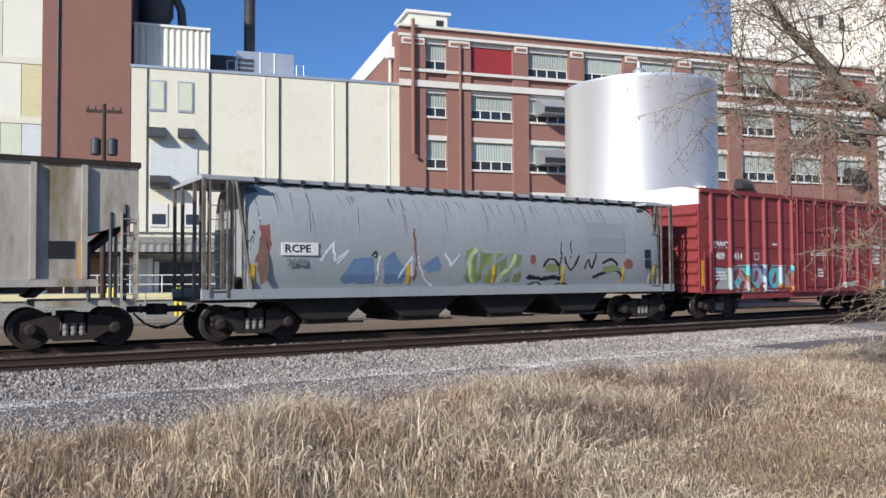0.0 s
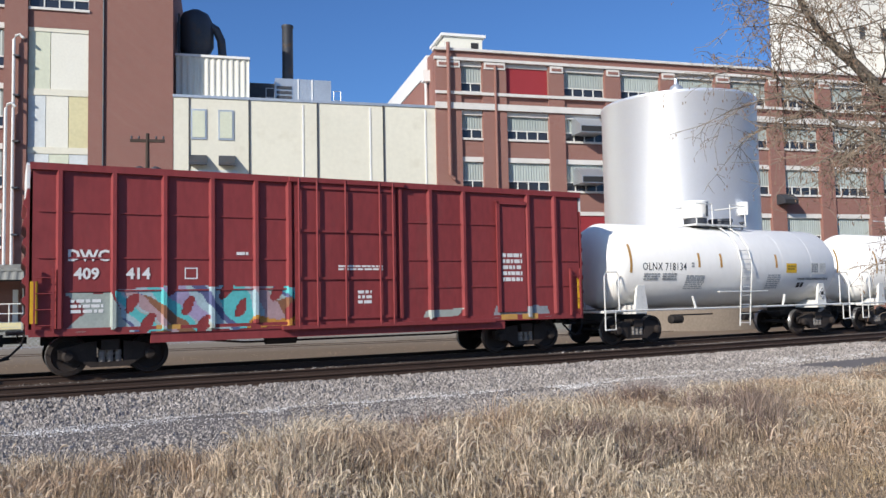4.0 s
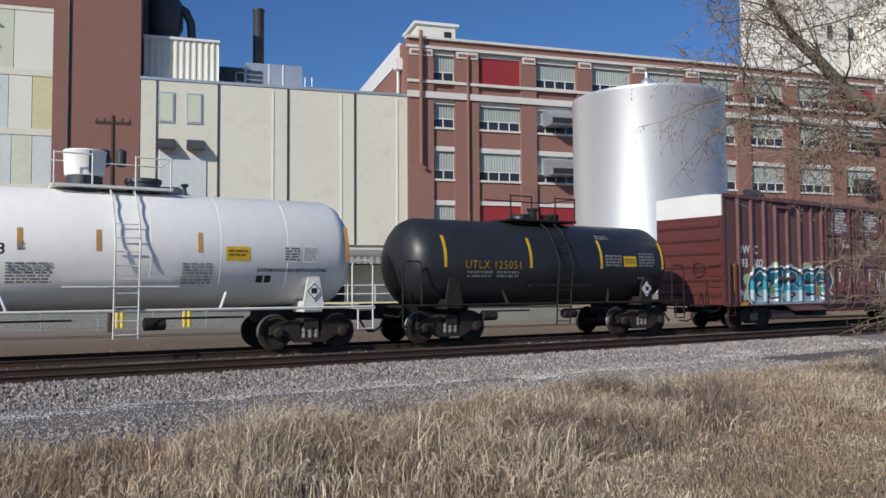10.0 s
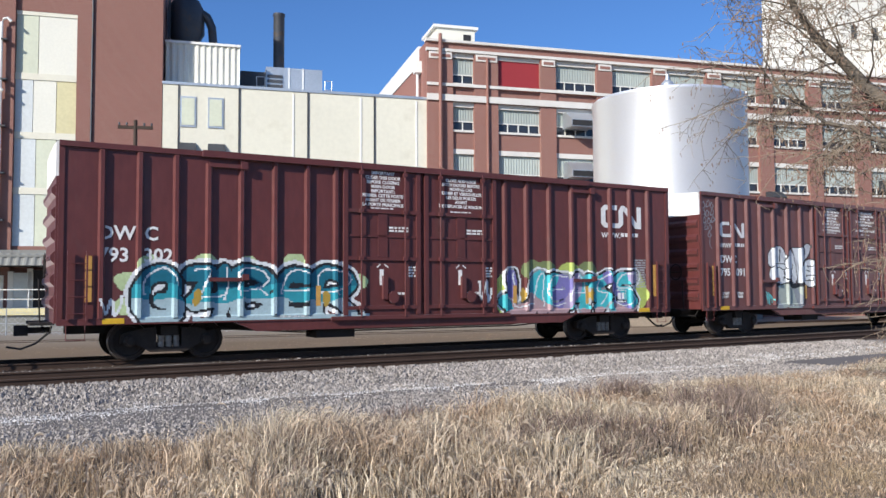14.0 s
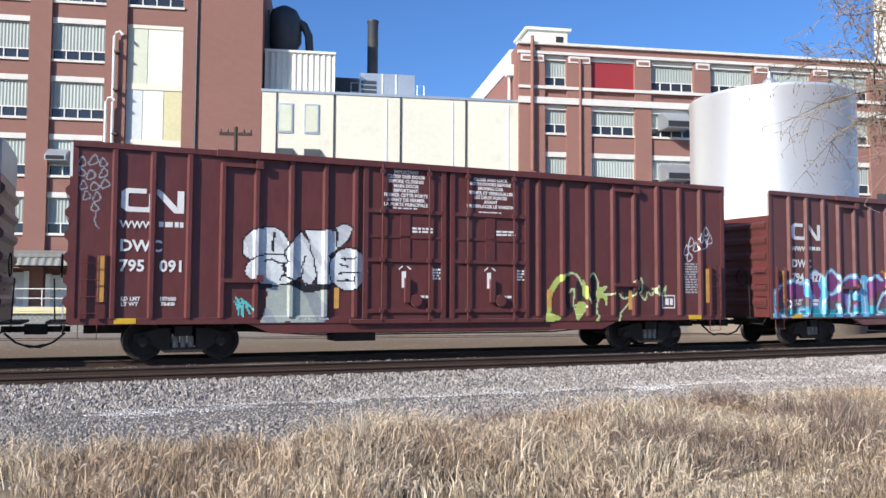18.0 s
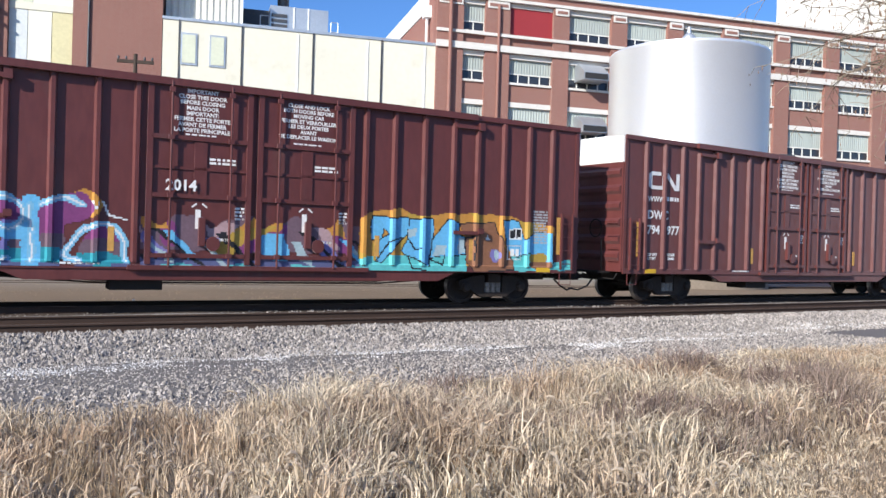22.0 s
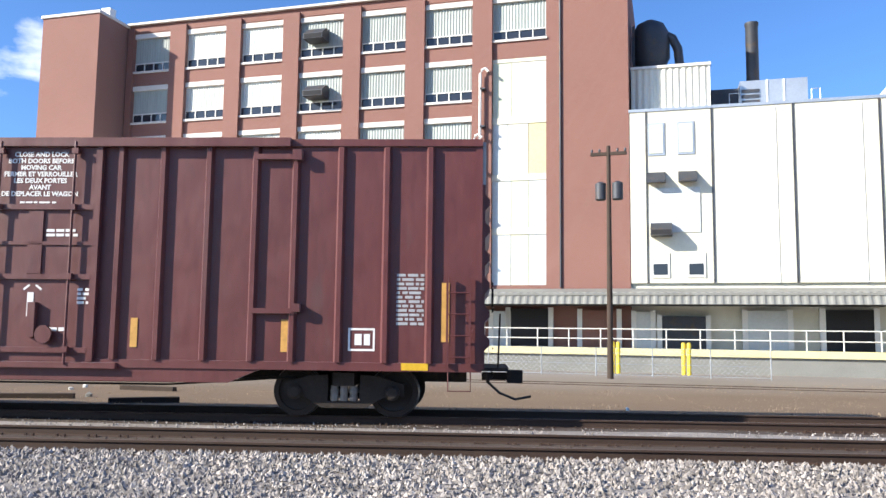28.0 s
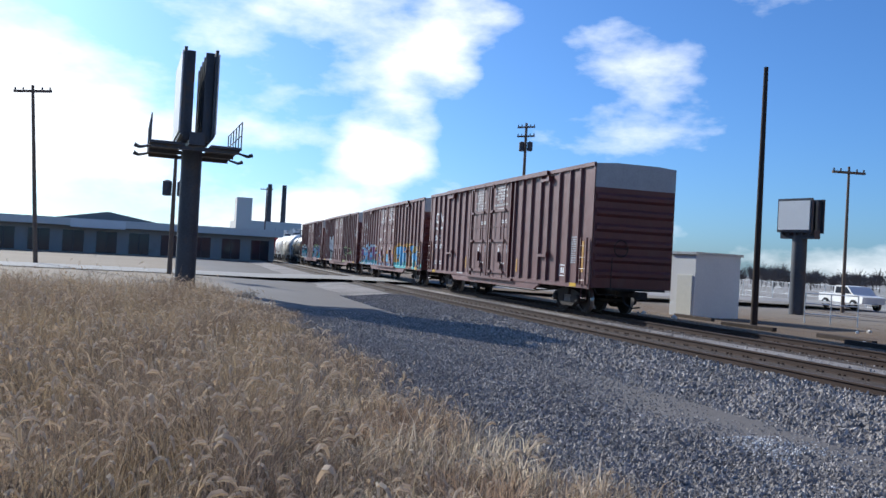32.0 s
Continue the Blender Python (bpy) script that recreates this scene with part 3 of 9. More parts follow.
def low_block():
    """The windowless brick block that stands before the tower."""
    f = thing("brick_annex", "lower windowless brick annex with pilasters and pale coping", "factory annex", WALLS)
    y = 56.8
    pbox("annex_wall", BRICK_L, f, -55.55, -37.5, y, 66.4, -1.2, 13.8)
    pbox("annex_coping", STONE, f, -55.7, -37.35, y - 0.15, 66.4, 13.8, 14.1)
    for a in (-55.1, -48.95, -43.2, -38.35):
        pbox("pilaster", BRICK_L, f, a - 0.33, a + 0.33, y - 0.22, y, -1.2, 13.6)
    for a0, a1 in ((-54.7, -49.3), (-48.6, -43.55), (-42.8, -38.7)):
        for z in (9.75, 4.9, 0.95):
            pbox("string_course", STONE if z == 9.75 else BRICK_L, f, a0 + 0.6, a1 - 0.8, y - 0.06, y, z, z + 0.13)
    for a in (-54.9, -38.6):
        part("drain_pipe", rod(bmesh.new(), ((a, y - 0.35, 0.2), (a, y - 0.35, 9.1)), 0.15), CREAM_B, f, "cream drain pipe with a box head")
        pbox("pipe_head", CREAM_B, f, a - 0.3, a + 0.66, y - 0.55, y - 0.1, 9.0, 9.5)
    part("wall_lamp", lathe(bmesh.new(), ((0, 0.05), (0.1, 0.26), (0.33, 0.28), (0.42, 0.1)), "y", (-46.9, y - 0.5, 3.3), 12), WHITE, f)
    grille = part("louvre_grille", box(bmesh.new(), -37.5, -37.4, y + 3.2, y + 9.0, 8.8, 12.6), CANOPY, f, "grey louvre grille")
    for k in range(12):
        pbox("louvre_slat", STEEL, grille, -37.4, -37.3, y + 3.3, y + 8.9, 8.95 + 0.3 * k, 9.07 + 0.3 * k)
    pbox("guard_rail", WHITE, f, -55.4, -38, y - 1.4, y - 1.25, -0.5, -0.1, "white guard rail along the wall foot")
    for k in range(8):
        pbox("guard_post", WHITE, f, -55.1 + k * 2.35, -54.95 + k * 2.35, y - 1.25, y - 1.12, -1.0, -0.1)
    return f


low_block()


def cream_building():
    f = thing("cream_building", "cream-painted low factory building with dark panel joints", "factory", WALLS)
    y = FRONT
    pbox("main_wall", CREAM, f, -3.95, 17.5, y + 0.02, y + 24, 5.3, 18.1)
    pbox("base_wall", CREAM, f, -3.95, 17.5, y + 0.25, y + 24, -1.2, 5.3)
    pbox("coping", STEEL, f, -4.0, 17.5, y - 0.06, y + 24, 18.1, 18.32)
    for a, w in ((-2.75, 0.1), (1.9, 0.14), (7.4, 0.14), (12.95, 0.14)):
        pbox("dark_joint", DARKSTEEL, f, a - w / 2, a + w / 2, y - 0.05, y + 0.02, 5.3, 18.1, "dark drain pipe in the panel joint")
    for a in (6.2, 11.8, 16.6):
        pbox("pale_joint", WHITE, f, a - 0.06, a + 0.06, y - 0.03, y + 0.02, 5.3, 17.9)
    for a0 in (-2.62, -0.52):
        w = pbox("blind_window", STEEL, f, a0, a0 + 1.2, y - 0.05, y + 0.02, 14.75, 17.2, "boarded window")
        pbox("board", PANEL_G, w, a0 + 0.12, a0 + 1.08, y - 0.09, y - 0.05, 14.9, 17.05)
    for a0 in (-2.7, -0.5):
        h = part("vent_hood", section(bmesh.new(), ((y + 0.02, 12.7), (y - 0.9, 12.6), (y - 0.9, 12.75), (y + 0.02, 13.5)), a0, a0 + 1.3), DARKSTEEL, f)
    pbox("sheet_patch", PANEL_W, f, -2.5, 1.0, y - 0.06, y + 0.02, 9.0, 12.3, "ribbed pale plastic sheet")
    hood(f, -2.5, 9.2, y, 1.0, DARKSTEEL)
    for a0 in (-2.5, 0.0):
        w = pbox("small_window", FRAME_W, f, a0, a0 + 1.3, y - 0.06, y + 0.02, 5.7, 7.5)
        pbox("pane", GLASS, w, a0 + 0.15, a0 + 1.15, y - 0.08, y - 0.06, 5.9, 6.7)
    # ribbed white box on the roof
    bm = bmesh.new()
    pts = []
    for k in range(49):
        pts.append((-3.85 + 5.8 * k / 48, FRONT + 1.6 + (0.0 if k % 4 < 2 else 0.09)))
    lo, hi = [bm.verts.new((x, q, 18.25)) for x, q in pts], [bm.verts.new((x, q, 21.9)) for x, q in pts]
    for k in range(48):
        bm.faces.new((lo[k], lo[k + 1], hi[k + 1], hi[k]))
    box(bm, -3.85, 1.95, FRONT + 1.75, FRONT + 8, 18.25, 21.85)
    part("roof_house", bm, CREAM_B, f, "ribbed white sheet-metal roof house")
    pbox("roof_house_trim", WHITE, f, -3.92, 2.02, FRONT + 1.5, FRONT + 8.05, 21.9, 22.1)
    # louvred unit with rails
    u = pbox("air_unit", STEEL, f, 4.2, 9.0, y + 3.5, y + 7.5, 18.5, 21.0, "grey rooftop air unit")
    for k in range(4):
        pbox("louvre", DARKSTEEL, u, 4.3, 5.6, y + 3.42, y + 3.5, 18.8 + k * 0.42, 19.05 + k * 0.42)
    pbox("seam", WHITE, u, 6.1, 6.2, y + 3.44, y + 3.5, 18.5, 21.0)
    pbox("seam", WHITE, u, 7.3, 7.4, y + 3.44, y + 3.5, 18.5, 21.0)
    bm = bmesh.new()
    for a in (3.4, 4.1, 9.2, 9.8):
        rod(bm, ((a, y + 3.2, 18.3), (a, y + 3.2, 20.0)), 0.035, 6)
    for z in (19.2, 20.0):
        rod(bm, ((3.4, y + 3.2, z), (4.1, y + 3.2, z)), 0.03, 6)
        rod(bm, ((9.2, y + 3.2, z), (9.8, y + 3.2, z)), 0.03, 6)
    part("roof_rail", bm, STEEL, f)
    part("duct", box(bmesh.new(), 2.1, 4.3, y + 5, y + 6.2, 19.6, 20.9), DARKSTEEL, f)
    part("duct_elbow", rod(bmesh.new(), ((2.4, y + 4, 18.3), (2.4, y + 4, 18.9), (2.0, y + 4, 19.3)), 0.35, 12), DARKSTEEL, f, smooth=40)
    part("smokestack", lathe(bmesh.new(), ((18.3, 0.5), (26.9, 0.5), (27.0, 0.55), (27.2, 0.55), (27.2, 0.42)), "z", (5.6, y + 8.0, 0), 20), DARKSTEEL, f, "dark steel smokestack", smooth=40)
    # dust collector ducts beside the tall mill
    d = part("cyclone", lathe(bmesh.new(), ((21.9, 0.6), (23.6, 1.5), (25.6, 1.5), (26.4, 1.1), (26.8, 0.4)), "z", (-2.4, y + 4.5, 0), 18), DARKSTEEL, f, "dark dust collector", smooth=40)
    part("cyclone_duct", rod(bmesh.new(), ((-2.4, y + 4.5, 25.2), (-1.4, y + 4.3, 25.6), (-0.7, y + 4.2, 25.1), (-0.3, y + 4.2, 24.2), (-0.2, y + 4.2, 23), (-0.2, y + 4.2, 21.8)), 0.36, 14), DARKSTEEL, d, smooth=40)
    pbox("cyclone_frame", DARKSTEEL, d, -3.8, -3.6, y + 3.2, y + 3.4, 21.9, 26.0)
    return f


cream_building()

COLS_R = ((19.8, 21.75, 2), (23.95, 27.95, 4), (29.45, 33.5, 4), (35.05, 39.15, 4), (40.75, 44.9, 4), (46.6, 50.7, 4), (52.3, 56.4, 4), (58.0, 62.1, 4), (63.8, 67.7, 4))
ROWS_R = ((19.65, 22.35), (15.55, 18.05), (11.05, 13.95), (6.3, 9.25))


def red_factory():
    f = thing("red_factory", "four-storey red brick factory with stone bands and ribbed windows", "factory", WALLS)
    y = FRONT
    # unlit rooms, painted as one near-black block
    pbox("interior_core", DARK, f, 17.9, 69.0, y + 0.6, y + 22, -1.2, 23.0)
    pbox("side_wall", BRICK, f, 17.5, 17.9, y + 0.3, y + 22, -1.2, 23.2)
    pbox("side_parapet", WHITE, f, 17.4, 17.95, y + 2.5, y + 22, 21.8, 23.5, "white-painted side parapet")
    pbox("roof", CONCRETE, f, 17.9, 69.0, y + 0.4, y + 22, 23.0, 23.2)
    prev = 17.5
    for a0, a1, n in COLS_R + ((69.2, 69.2, 0),):
        pbox("pier", BRICK, f, prev, a0, y - 0.25, y + 0.5, -1.2, 22.45)
        cap = part("pier_cap", box(bmesh.new(), prev + 0.15, a0 - 0.1, y - 0.33, y - 0.25, 21.7, 22.3), STONE, f, "carved stone pier cap")
        pbox("cap_inset", BRICK, cap, prev + 0.3, a0 - 0.25, y - 0.36, y - 0.33, 21.85, 22.1)
        prev = a1
    pbox("parapet", BRICK, f, 17.5, 69.2, y - 0.1, y + 0.4, 22.45, 23.2)
    pbox("coping", STONE, f, 17.4, 69.3, y - 0.35, y + 0.45, 23.2, 23.42)
    pbox("cornice", STONE, f, 17.4, 69.3, y - 0.4, y - 0.1, 22.35, 22.6)
    pbox("stone_band", STONE, f, 17.45, 69.25, y - 0.42, y - 0.25, 18.05, 18.6)
    pbox("stone_band", STONE, f, 17.45, 69.25, y - 0.36, y - 0.25, 19.35, 19.6)
    pbox("stone_band", STONE, f, 17.45, 69.25, y - 0.36, y - 0.25, 5.0, 5.5)
    for c, (a0, a1, n) in enumerate(COLS_R):
        top = 22.45
        for r, (z0, z1) in enumerate(ROWS_R):
            pbox("spandrel", BRICK, f, a0, a1, y, y + 0.5, z1, top)
            red = (c == 1 and r == 0) or (r == 3 and c in (1, 2, 3)) or (c == 8 and r == 0)
            if red:
                pbox("red_infill", REDPAINT, f, a0, a1, y + 0.08, y + 0.4, z0, z1 - 0.35, "red-painted infill panel")
                pbox("stone_head", STONE, f, a0, a1, y - 0.03, y + 0.3, z1 - 0.35, z1)
            else:
                window_set(f, a0, a1, z0, z1, y, FIBRE, n)
            top = z0
        pbox("spandrel", BRICK, f, a0, a1, y, y + 0.5, -1.2, top)
    for r in (1, 2):
        hood(f, 30.2, ROWS_R[r][0] + 1.35, y + 0.1, 1.55, STEEL)
    for r in (1, 2, 3):
        hood(f, 65.0, ROWS_R[r][0] + 1.0, y + 0.1, 1.2, DARKSTEEL)
    hood(f, 51.2, 10.6, y - 0.2, 1.0, DARKSTEEL)
    # pipes at the corner
    part("downspout", rod(bmesh.new(), ((18.6, y - 0.55, 23.8), (18.6, y - 0.55, 12.2), (19.0, y - 0.5, 11.9)), 0.16), BRICK, f)
    part("downspout", rod(bmesh.new(), ((22.9, y - 0.4, 22.0), (22.9, y - 0.4, 5)), 0.12), BRICK, f)
    part("corner_vent", box(bmesh.new(), 16.9, 17.5, y + 1.6, y + 2.4, 20.9, 21.9), WHITE, f)
    part("corner_pipe", rod(bmesh.new(), ((17.2, y + 2.0, 21.0), (17.2, y + 2.0, 18.6)), 0.12), WHITE, f)
    p = pbox("penthouse", CREAM_B, f, 19.5, 23.2, y + 4, y + 8, 23.1, 25.9, "pale rooftop penthouse")
    # doorway shade painted near-black
    pbox("penthouse_door", DARK, p, 22.1, 22.8, y + 3.95, y + 4, 23.8, 25.4)
    pbox("penthouse_roof", WHITE, p, 19.2, 23.5, y + 3.8, y + 8.2, 25.9, 26.15)
    return f


red_factory()


def dock():
    """The loading dock and canopy along the factory fronts."""
    c = thing("dock_canopy", "long weathered loading dock canopy with a ribbed metal fascia", "canopy", WALLS)
    y = FRONT
    part("canopy_roof", section(bmesh.new(), ((y - 0.3, 4.9), (y - 4.5, 4.35), (y - 4.5, 4.2), (y - 0.3, 4.7)), -23.5, 48), CANOPY, c)
    bm = bmesh.new()
    pts = [(-23.5 + 0.13 * k, y - 4.6 + (0.0 if k % 4 < 2 else 0.07)) for k in range(551)]
    lo, hi = [bm.verts.new((x, q - 0.25, 3.6)) for x, q in pts], [bm.verts.new((x, q + 0.3, 4.45)) for x, q in pts]
    for k in range(len(pts) - 1):
        bm.faces.new((lo[k], lo[k + 1], hi[k + 1], hi[k]))
    part("ribbed_fascia", bm, CANOPY, c)
    # underside coloured near-black for the shade beneath the canopy
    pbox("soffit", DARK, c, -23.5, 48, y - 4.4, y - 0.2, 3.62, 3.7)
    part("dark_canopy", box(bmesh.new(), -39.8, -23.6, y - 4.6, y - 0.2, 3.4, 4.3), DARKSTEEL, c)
    p = thing("loading_dock", "concrete loading dock with a pale yellow edge and white railings", "loading dock", WALLS)
    pbox("dock_slab", CONCRETE, p, -24, 48, y - 3.6, y + 0.2, 0.3, 0.5)
    pbox("dock_edge", YELLOW_P, p, -24, 48, y - 3.75, y - 3.6, 0.15, 0.62, "pale yellow dock edge")
    pbox("dock_face", CANOPY, p, -24, 48, y - 3.55, y - 3.2, -1.1, 0.3)
    post = part("rail_post", rod(bmesh.new(), ((0, 0, 0.5), (0, 0, 1.95)), 0.05, 6), FRAME_W, p, at=pose(-23.5, y - 3.5, 0))
    for k in range(1, 32):
        again(post, pose(-23.5 + 2.2 * k, y - 3.5, 0))
    for z in (1.25, 1.93):
        part("rail_bar", rod(bmesh.new(), ((-23.5, y - 3.5, z), (45, y - 3.5, z)), 0.045, 6), FRAME_W, p)
    # doors and bays in the shade; DARK ones carry that shade in their colour
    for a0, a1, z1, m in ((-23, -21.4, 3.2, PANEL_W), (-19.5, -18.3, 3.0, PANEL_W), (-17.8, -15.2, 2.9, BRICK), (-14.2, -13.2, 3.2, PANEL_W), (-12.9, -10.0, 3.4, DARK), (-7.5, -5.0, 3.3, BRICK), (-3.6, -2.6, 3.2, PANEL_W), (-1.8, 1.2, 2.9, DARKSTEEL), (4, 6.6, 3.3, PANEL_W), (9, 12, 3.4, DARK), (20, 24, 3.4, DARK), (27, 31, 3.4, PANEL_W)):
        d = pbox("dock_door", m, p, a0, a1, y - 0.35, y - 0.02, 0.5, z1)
        pbox("door_jamb", WHITE, d, a0 - 0.35, a0, y - 0.42, y - 0.02, 0.5, z1 + 0.1)
        pbox("door_jamb", WHITE, d, a1, a1 + 0.35, y - 0.42, y - 0.02, 0.5, z1 + 0.1)
    for a in (-4.6, -0.3):
        b = thing("bollard", "pair of yellow steel bollards by the dock", "bollard", WALLS @ pose(a, 58.4, -0.9))
        for q in (-0.16, 0.16):
            part("bollard_post", lathe(bmesh.new(), ((0, 0.13), (1.9, 0.13), (2.0, 0.08)), "z", (q, 0, 0), 12), YELLOW, b, smooth=40)


dock()


def silver_tank():
    # centre from the factory line
    c = wl_pt(29.1, 47.2)
    t = thing("storage_tank", "large bright aluminium-clad cylindrical storage tank", "storage tank", pose(c.x, c.y, -0.55))
    r = 4.95
    part("footing", lathe(bmesh.new(), ((-0.4, r + 0.25), (1.75, r + 0.25), (1.85, r + 0.15), (1.9, r - 0.2)), "z", (0, 0, 0), 64), mat("soiled_concrete", (0.22, 0.18, 0.14), 0.9, s1=0.5, s2=8, var=0.2), t, "stained concrete footing", smooth=30)
    part("tank_shell", lathe(bmesh.new(), [(1.86, r), (14.4, r), (14.45, r + 0.05), (14.6, r + 0.05), (14.65, r)], "z", (0, 0, 0), 96), SILVER, t, smooth=50)
    part("tank_roof", lathe(bmesh.new(), ((14.62, r), (15.0, r * 0.6), (15.4, 0.4), (15.45, 0.05)), "z", (0, 0, 0), 64), SILVER, t, smooth=60)
    part("roof_vent", lathe(bmesh.new(), ((15.3, 0.3), (15.7, 0.3), (15.75, 0.45), (16.0, 0.4), (16.2, 0.15), (16.6, 0.1)), "z", (0, 0, 0), 16), STEEL, t, smooth=40)
    part("gauge_box", box(bmesh.new(), 2.5, 2.9, -4.5, -4.1, 6.9, 7.7), WHITE, t)
    lad = bmesh.new()
    for q in (-0.2, 0.2):
        rod(lad, ((5.1, q, 0), (5.1, q, 15.4)), 0.03, 6)
    part("ladder", lad, STEEL, t)
    return t


silver_tank()


def silos():
    """The pale grain elevator behind the red factory."""
    for n, (a, w, wd, h) in enumerate(((91.5, 100, 24, 60), (76, 84, 22, 27), (100, 90, 16, 44))):
        f = thing("grain_elevator", "tall pale concrete grain elevator", "grain elevator", WALLS, group="grain elevator")
        pbox("headhouse", CONCRETE, f, a, a + wd, w, w + 18, -1, h)
        if n == 0:
            for k in range(3):
                pbox("slot_window", GLASS, f, a + 2 + 4 * k, a + 3 + 4 * k, w - 0.05, w, h - 20, h - 18)
        if n == 1:
            for k in range(4):
                for z in (17, 22, 27):
                    pbox("slot_window", GLASS, f, a + 1.5 + 3.5 * k, a + 2.4 + 3.5 * k, w - 0.05, w, z, z + 1.2)
        pbox("roof_edge", STONE, f, a - 0.2, a + wd + 0.2, w - 0.2, w + 18.2, h, h + 0.5)


silos()


# ---- the train ----
RUN = ((0, 0.0), (4, 23.0), (9, 51.7), (13, 74.65), (17, 97.05), (19, 108.5), (23, 132.7), (24, 138.5), (25, 144.5), (26, 150.55), (28.5, 165.25), (30, 174.5), (32, 186.35))


def run(t):
    """Metres that the train has gone to the left by t seconds."""
    k = max(j for j in range(len(RUN) - 1) if RUN[j][0] <= t or j == 0)
    (t0, d0), (t1, d1) = RUN[k], RUN[k + 1]
    s0 = (d1 - RUN[k - 1][1]) / (t1 - RUN[k - 1][0]) if k else (d1 - d0) / (t1 - t0)
    s1 = (RUN[k + 2][1] - d0) / (RUN[k + 2][0] - t0) if k + 2 < len(RUN) else (d1 - d0) / (t1 - t0)
    w = t1 - t0
    q = (t - t0) / w
    return d0 + q * q * (3 - 2 * q) * (d1 - d0) + w * q * (1 - q) * ((1 - q) * s0 - q * s1)


def boxcar_brown(tag):
    """Brown boxcar paint under a film of road dust."""
    m = dusty(mat("boxcar_brown_" + tag, (0.105, 0.025, 0.023), 0.48, spec=0.5, s1=0.5, s2=9, var=0.22, dirt=(0.10, 0.05, 0.045), dirt_at=0.58, stretch=(1, 1, 0.35)))
    b = m.node_tree.nodes["Principled BSDF"]
    b.inputs["Sheen Weight"].default_value, b.inputs["Sheen Roughness"].default_value, b.inputs["Sheen Tint"].default_value = 0.4, 0.4, (0.85, 0.72, 0.72, 1)
    return m

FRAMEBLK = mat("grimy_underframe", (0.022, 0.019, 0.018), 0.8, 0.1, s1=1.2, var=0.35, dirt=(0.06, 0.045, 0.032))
TRUCKM = mat("brown_grimy_truck", (0.034, 0.026, 0.022), 0.8, 0.15, s1=2, var=0.35, dirt=(0.06, 0.045, 0.034))
WHEELM = mat("rusty_wheel", (0.036, 0.027, 0.023), 0.7, 0.3, s1=3, var=0.3)
TREAD = mat("polished_tread", (0.38, 0.37, 0.36), 0.35, 0.9, s1=3, var=0.15)
SPRING = mat("dusty_spring", (0.22, 0.20, 0.18), 0.7, 0.2, s1=4, var=0.2)
WHITE_T = mat("white_stencil", (0.75, 0.74, 0.72), 0.6, s1=3, var=0.12)
BLACK_T = mat("black_stencil", (0.02, 0.02, 0.022), 0.6, s1=3, var=0.2)
YELLOW_T = mat("yellow_reflector", (0.66, 0.40, 0.03), 0.45, s1=4, var=0.15)
ORANGE_T = mat("faded_orange_reflector", (0.55, 0.30, 0.08), 0.5, s1=4, var=0.2)
DIMGREY = mat("dim_grey_stencil", (0.17, 0.18, 0.19), 0.6, s1=3, var=0.2)
GREY_T = mat("grey_stencil", (0.36, 0.37, 0.38), 0.6, s1=3, var=0.15)
WHITE_END = mat("white_end_paint", (0.72, 0.71, 0.68), 0.5, s1=1, var=0.1)
TANKW = mat("white_tank_paint", (0.92, 0.89, 0.83), 0.5, s1=0.5, s2=5, var=0.04, dirt=(0.76, 0.70, 0.62), dirt_at=0.68, stretch=(1, 1, 0.4), bump=0.03)
TANKB = mat("black_tank_paint", (0.022, 0.023, 0.026), 0.42, s1=0.5, s2=5, var=0.3, bump=0.03, spec=0.5)
WHITERAIL = mat("white_handrail", (0.68, 0.67, 0.63), 0.5, s1=3, var=0.12, dirt=(0.3, 0.24, 0.2), dirt_at=0.66)
HOPGREY = mat("weathered_hopper_grey", (0.42, 0.385, 0.33), 0.65, s1=0.7, s2=9, var=0.2, dirt=(0.22, 0.165, 0.095), dirt_at=0.47, stretch=(1, 1, 0.25))
HOPEND = mat("grimy_hopper_end", (0.15, 0.125, 0.105), 0.7, 0.1, s1=1.5, var=0.35, dirt=(0.27, 0.26, 0.24), dirt_at=0.5)

SIDE = 1.52


def lettering(body, size, parent, material, x, z, y=-SIDE - 0.012, bold=0.0, align="LEFT", gap=1.0, wide=1.0, name="lettering"):
    """Stencilled writing on the near side of a car."""
    cu = bpy.data.curves.new(name, "FONT")
    cu.body, cu.size, cu.align_x, cu.align_y, cu.offset, cu.space_character, cu.extrude, cu.resolution_u = body, size, align, "CENTER", bold, gap, 0.002, 2
    tmp = new("tmp", cu)
    me = bpy.data.meshes.new_from_object(tmp.evaluated_get(bpy.context.evaluated_depsgraph_get()))
    bpy.data.objects.remove(tmp)
    bpy.data.curves.remove(cu)
    me.materials.clear()
    me.materials.append(material)
    ob = new(name, me)
    ob.parent = parent
    ob.matrix_basis = pose(x, y, z, 90) @ Matrix.Diagonal((wide, 1, 1, 1))
    return ob


def bars(parent, material, x, z, w, h, rows, y=-SIDE - 0.01, name="stencil_line", seed=1):
    """Small print too far off to read: plain broken bars."""
    rnd = random.Random(seed)
    bm = bmesh.new()
    for r in range(rows):
        z1 = z + h / 2 - r * h / rows
        q = x - w / 2
        while q < x + w / 2 - 0.03:
            ln = rnd.uniform(0.06, 0.22)
            q1 = min(q + ln, x + w / 2)
            box(bm, q, q1, y - 0.003, y, z1 - h / rows * 0.62, z1)
            q = q1 + rnd.uniform(0.02, 0.05)
    return part(name, bm, material, parent, kind="stuff")


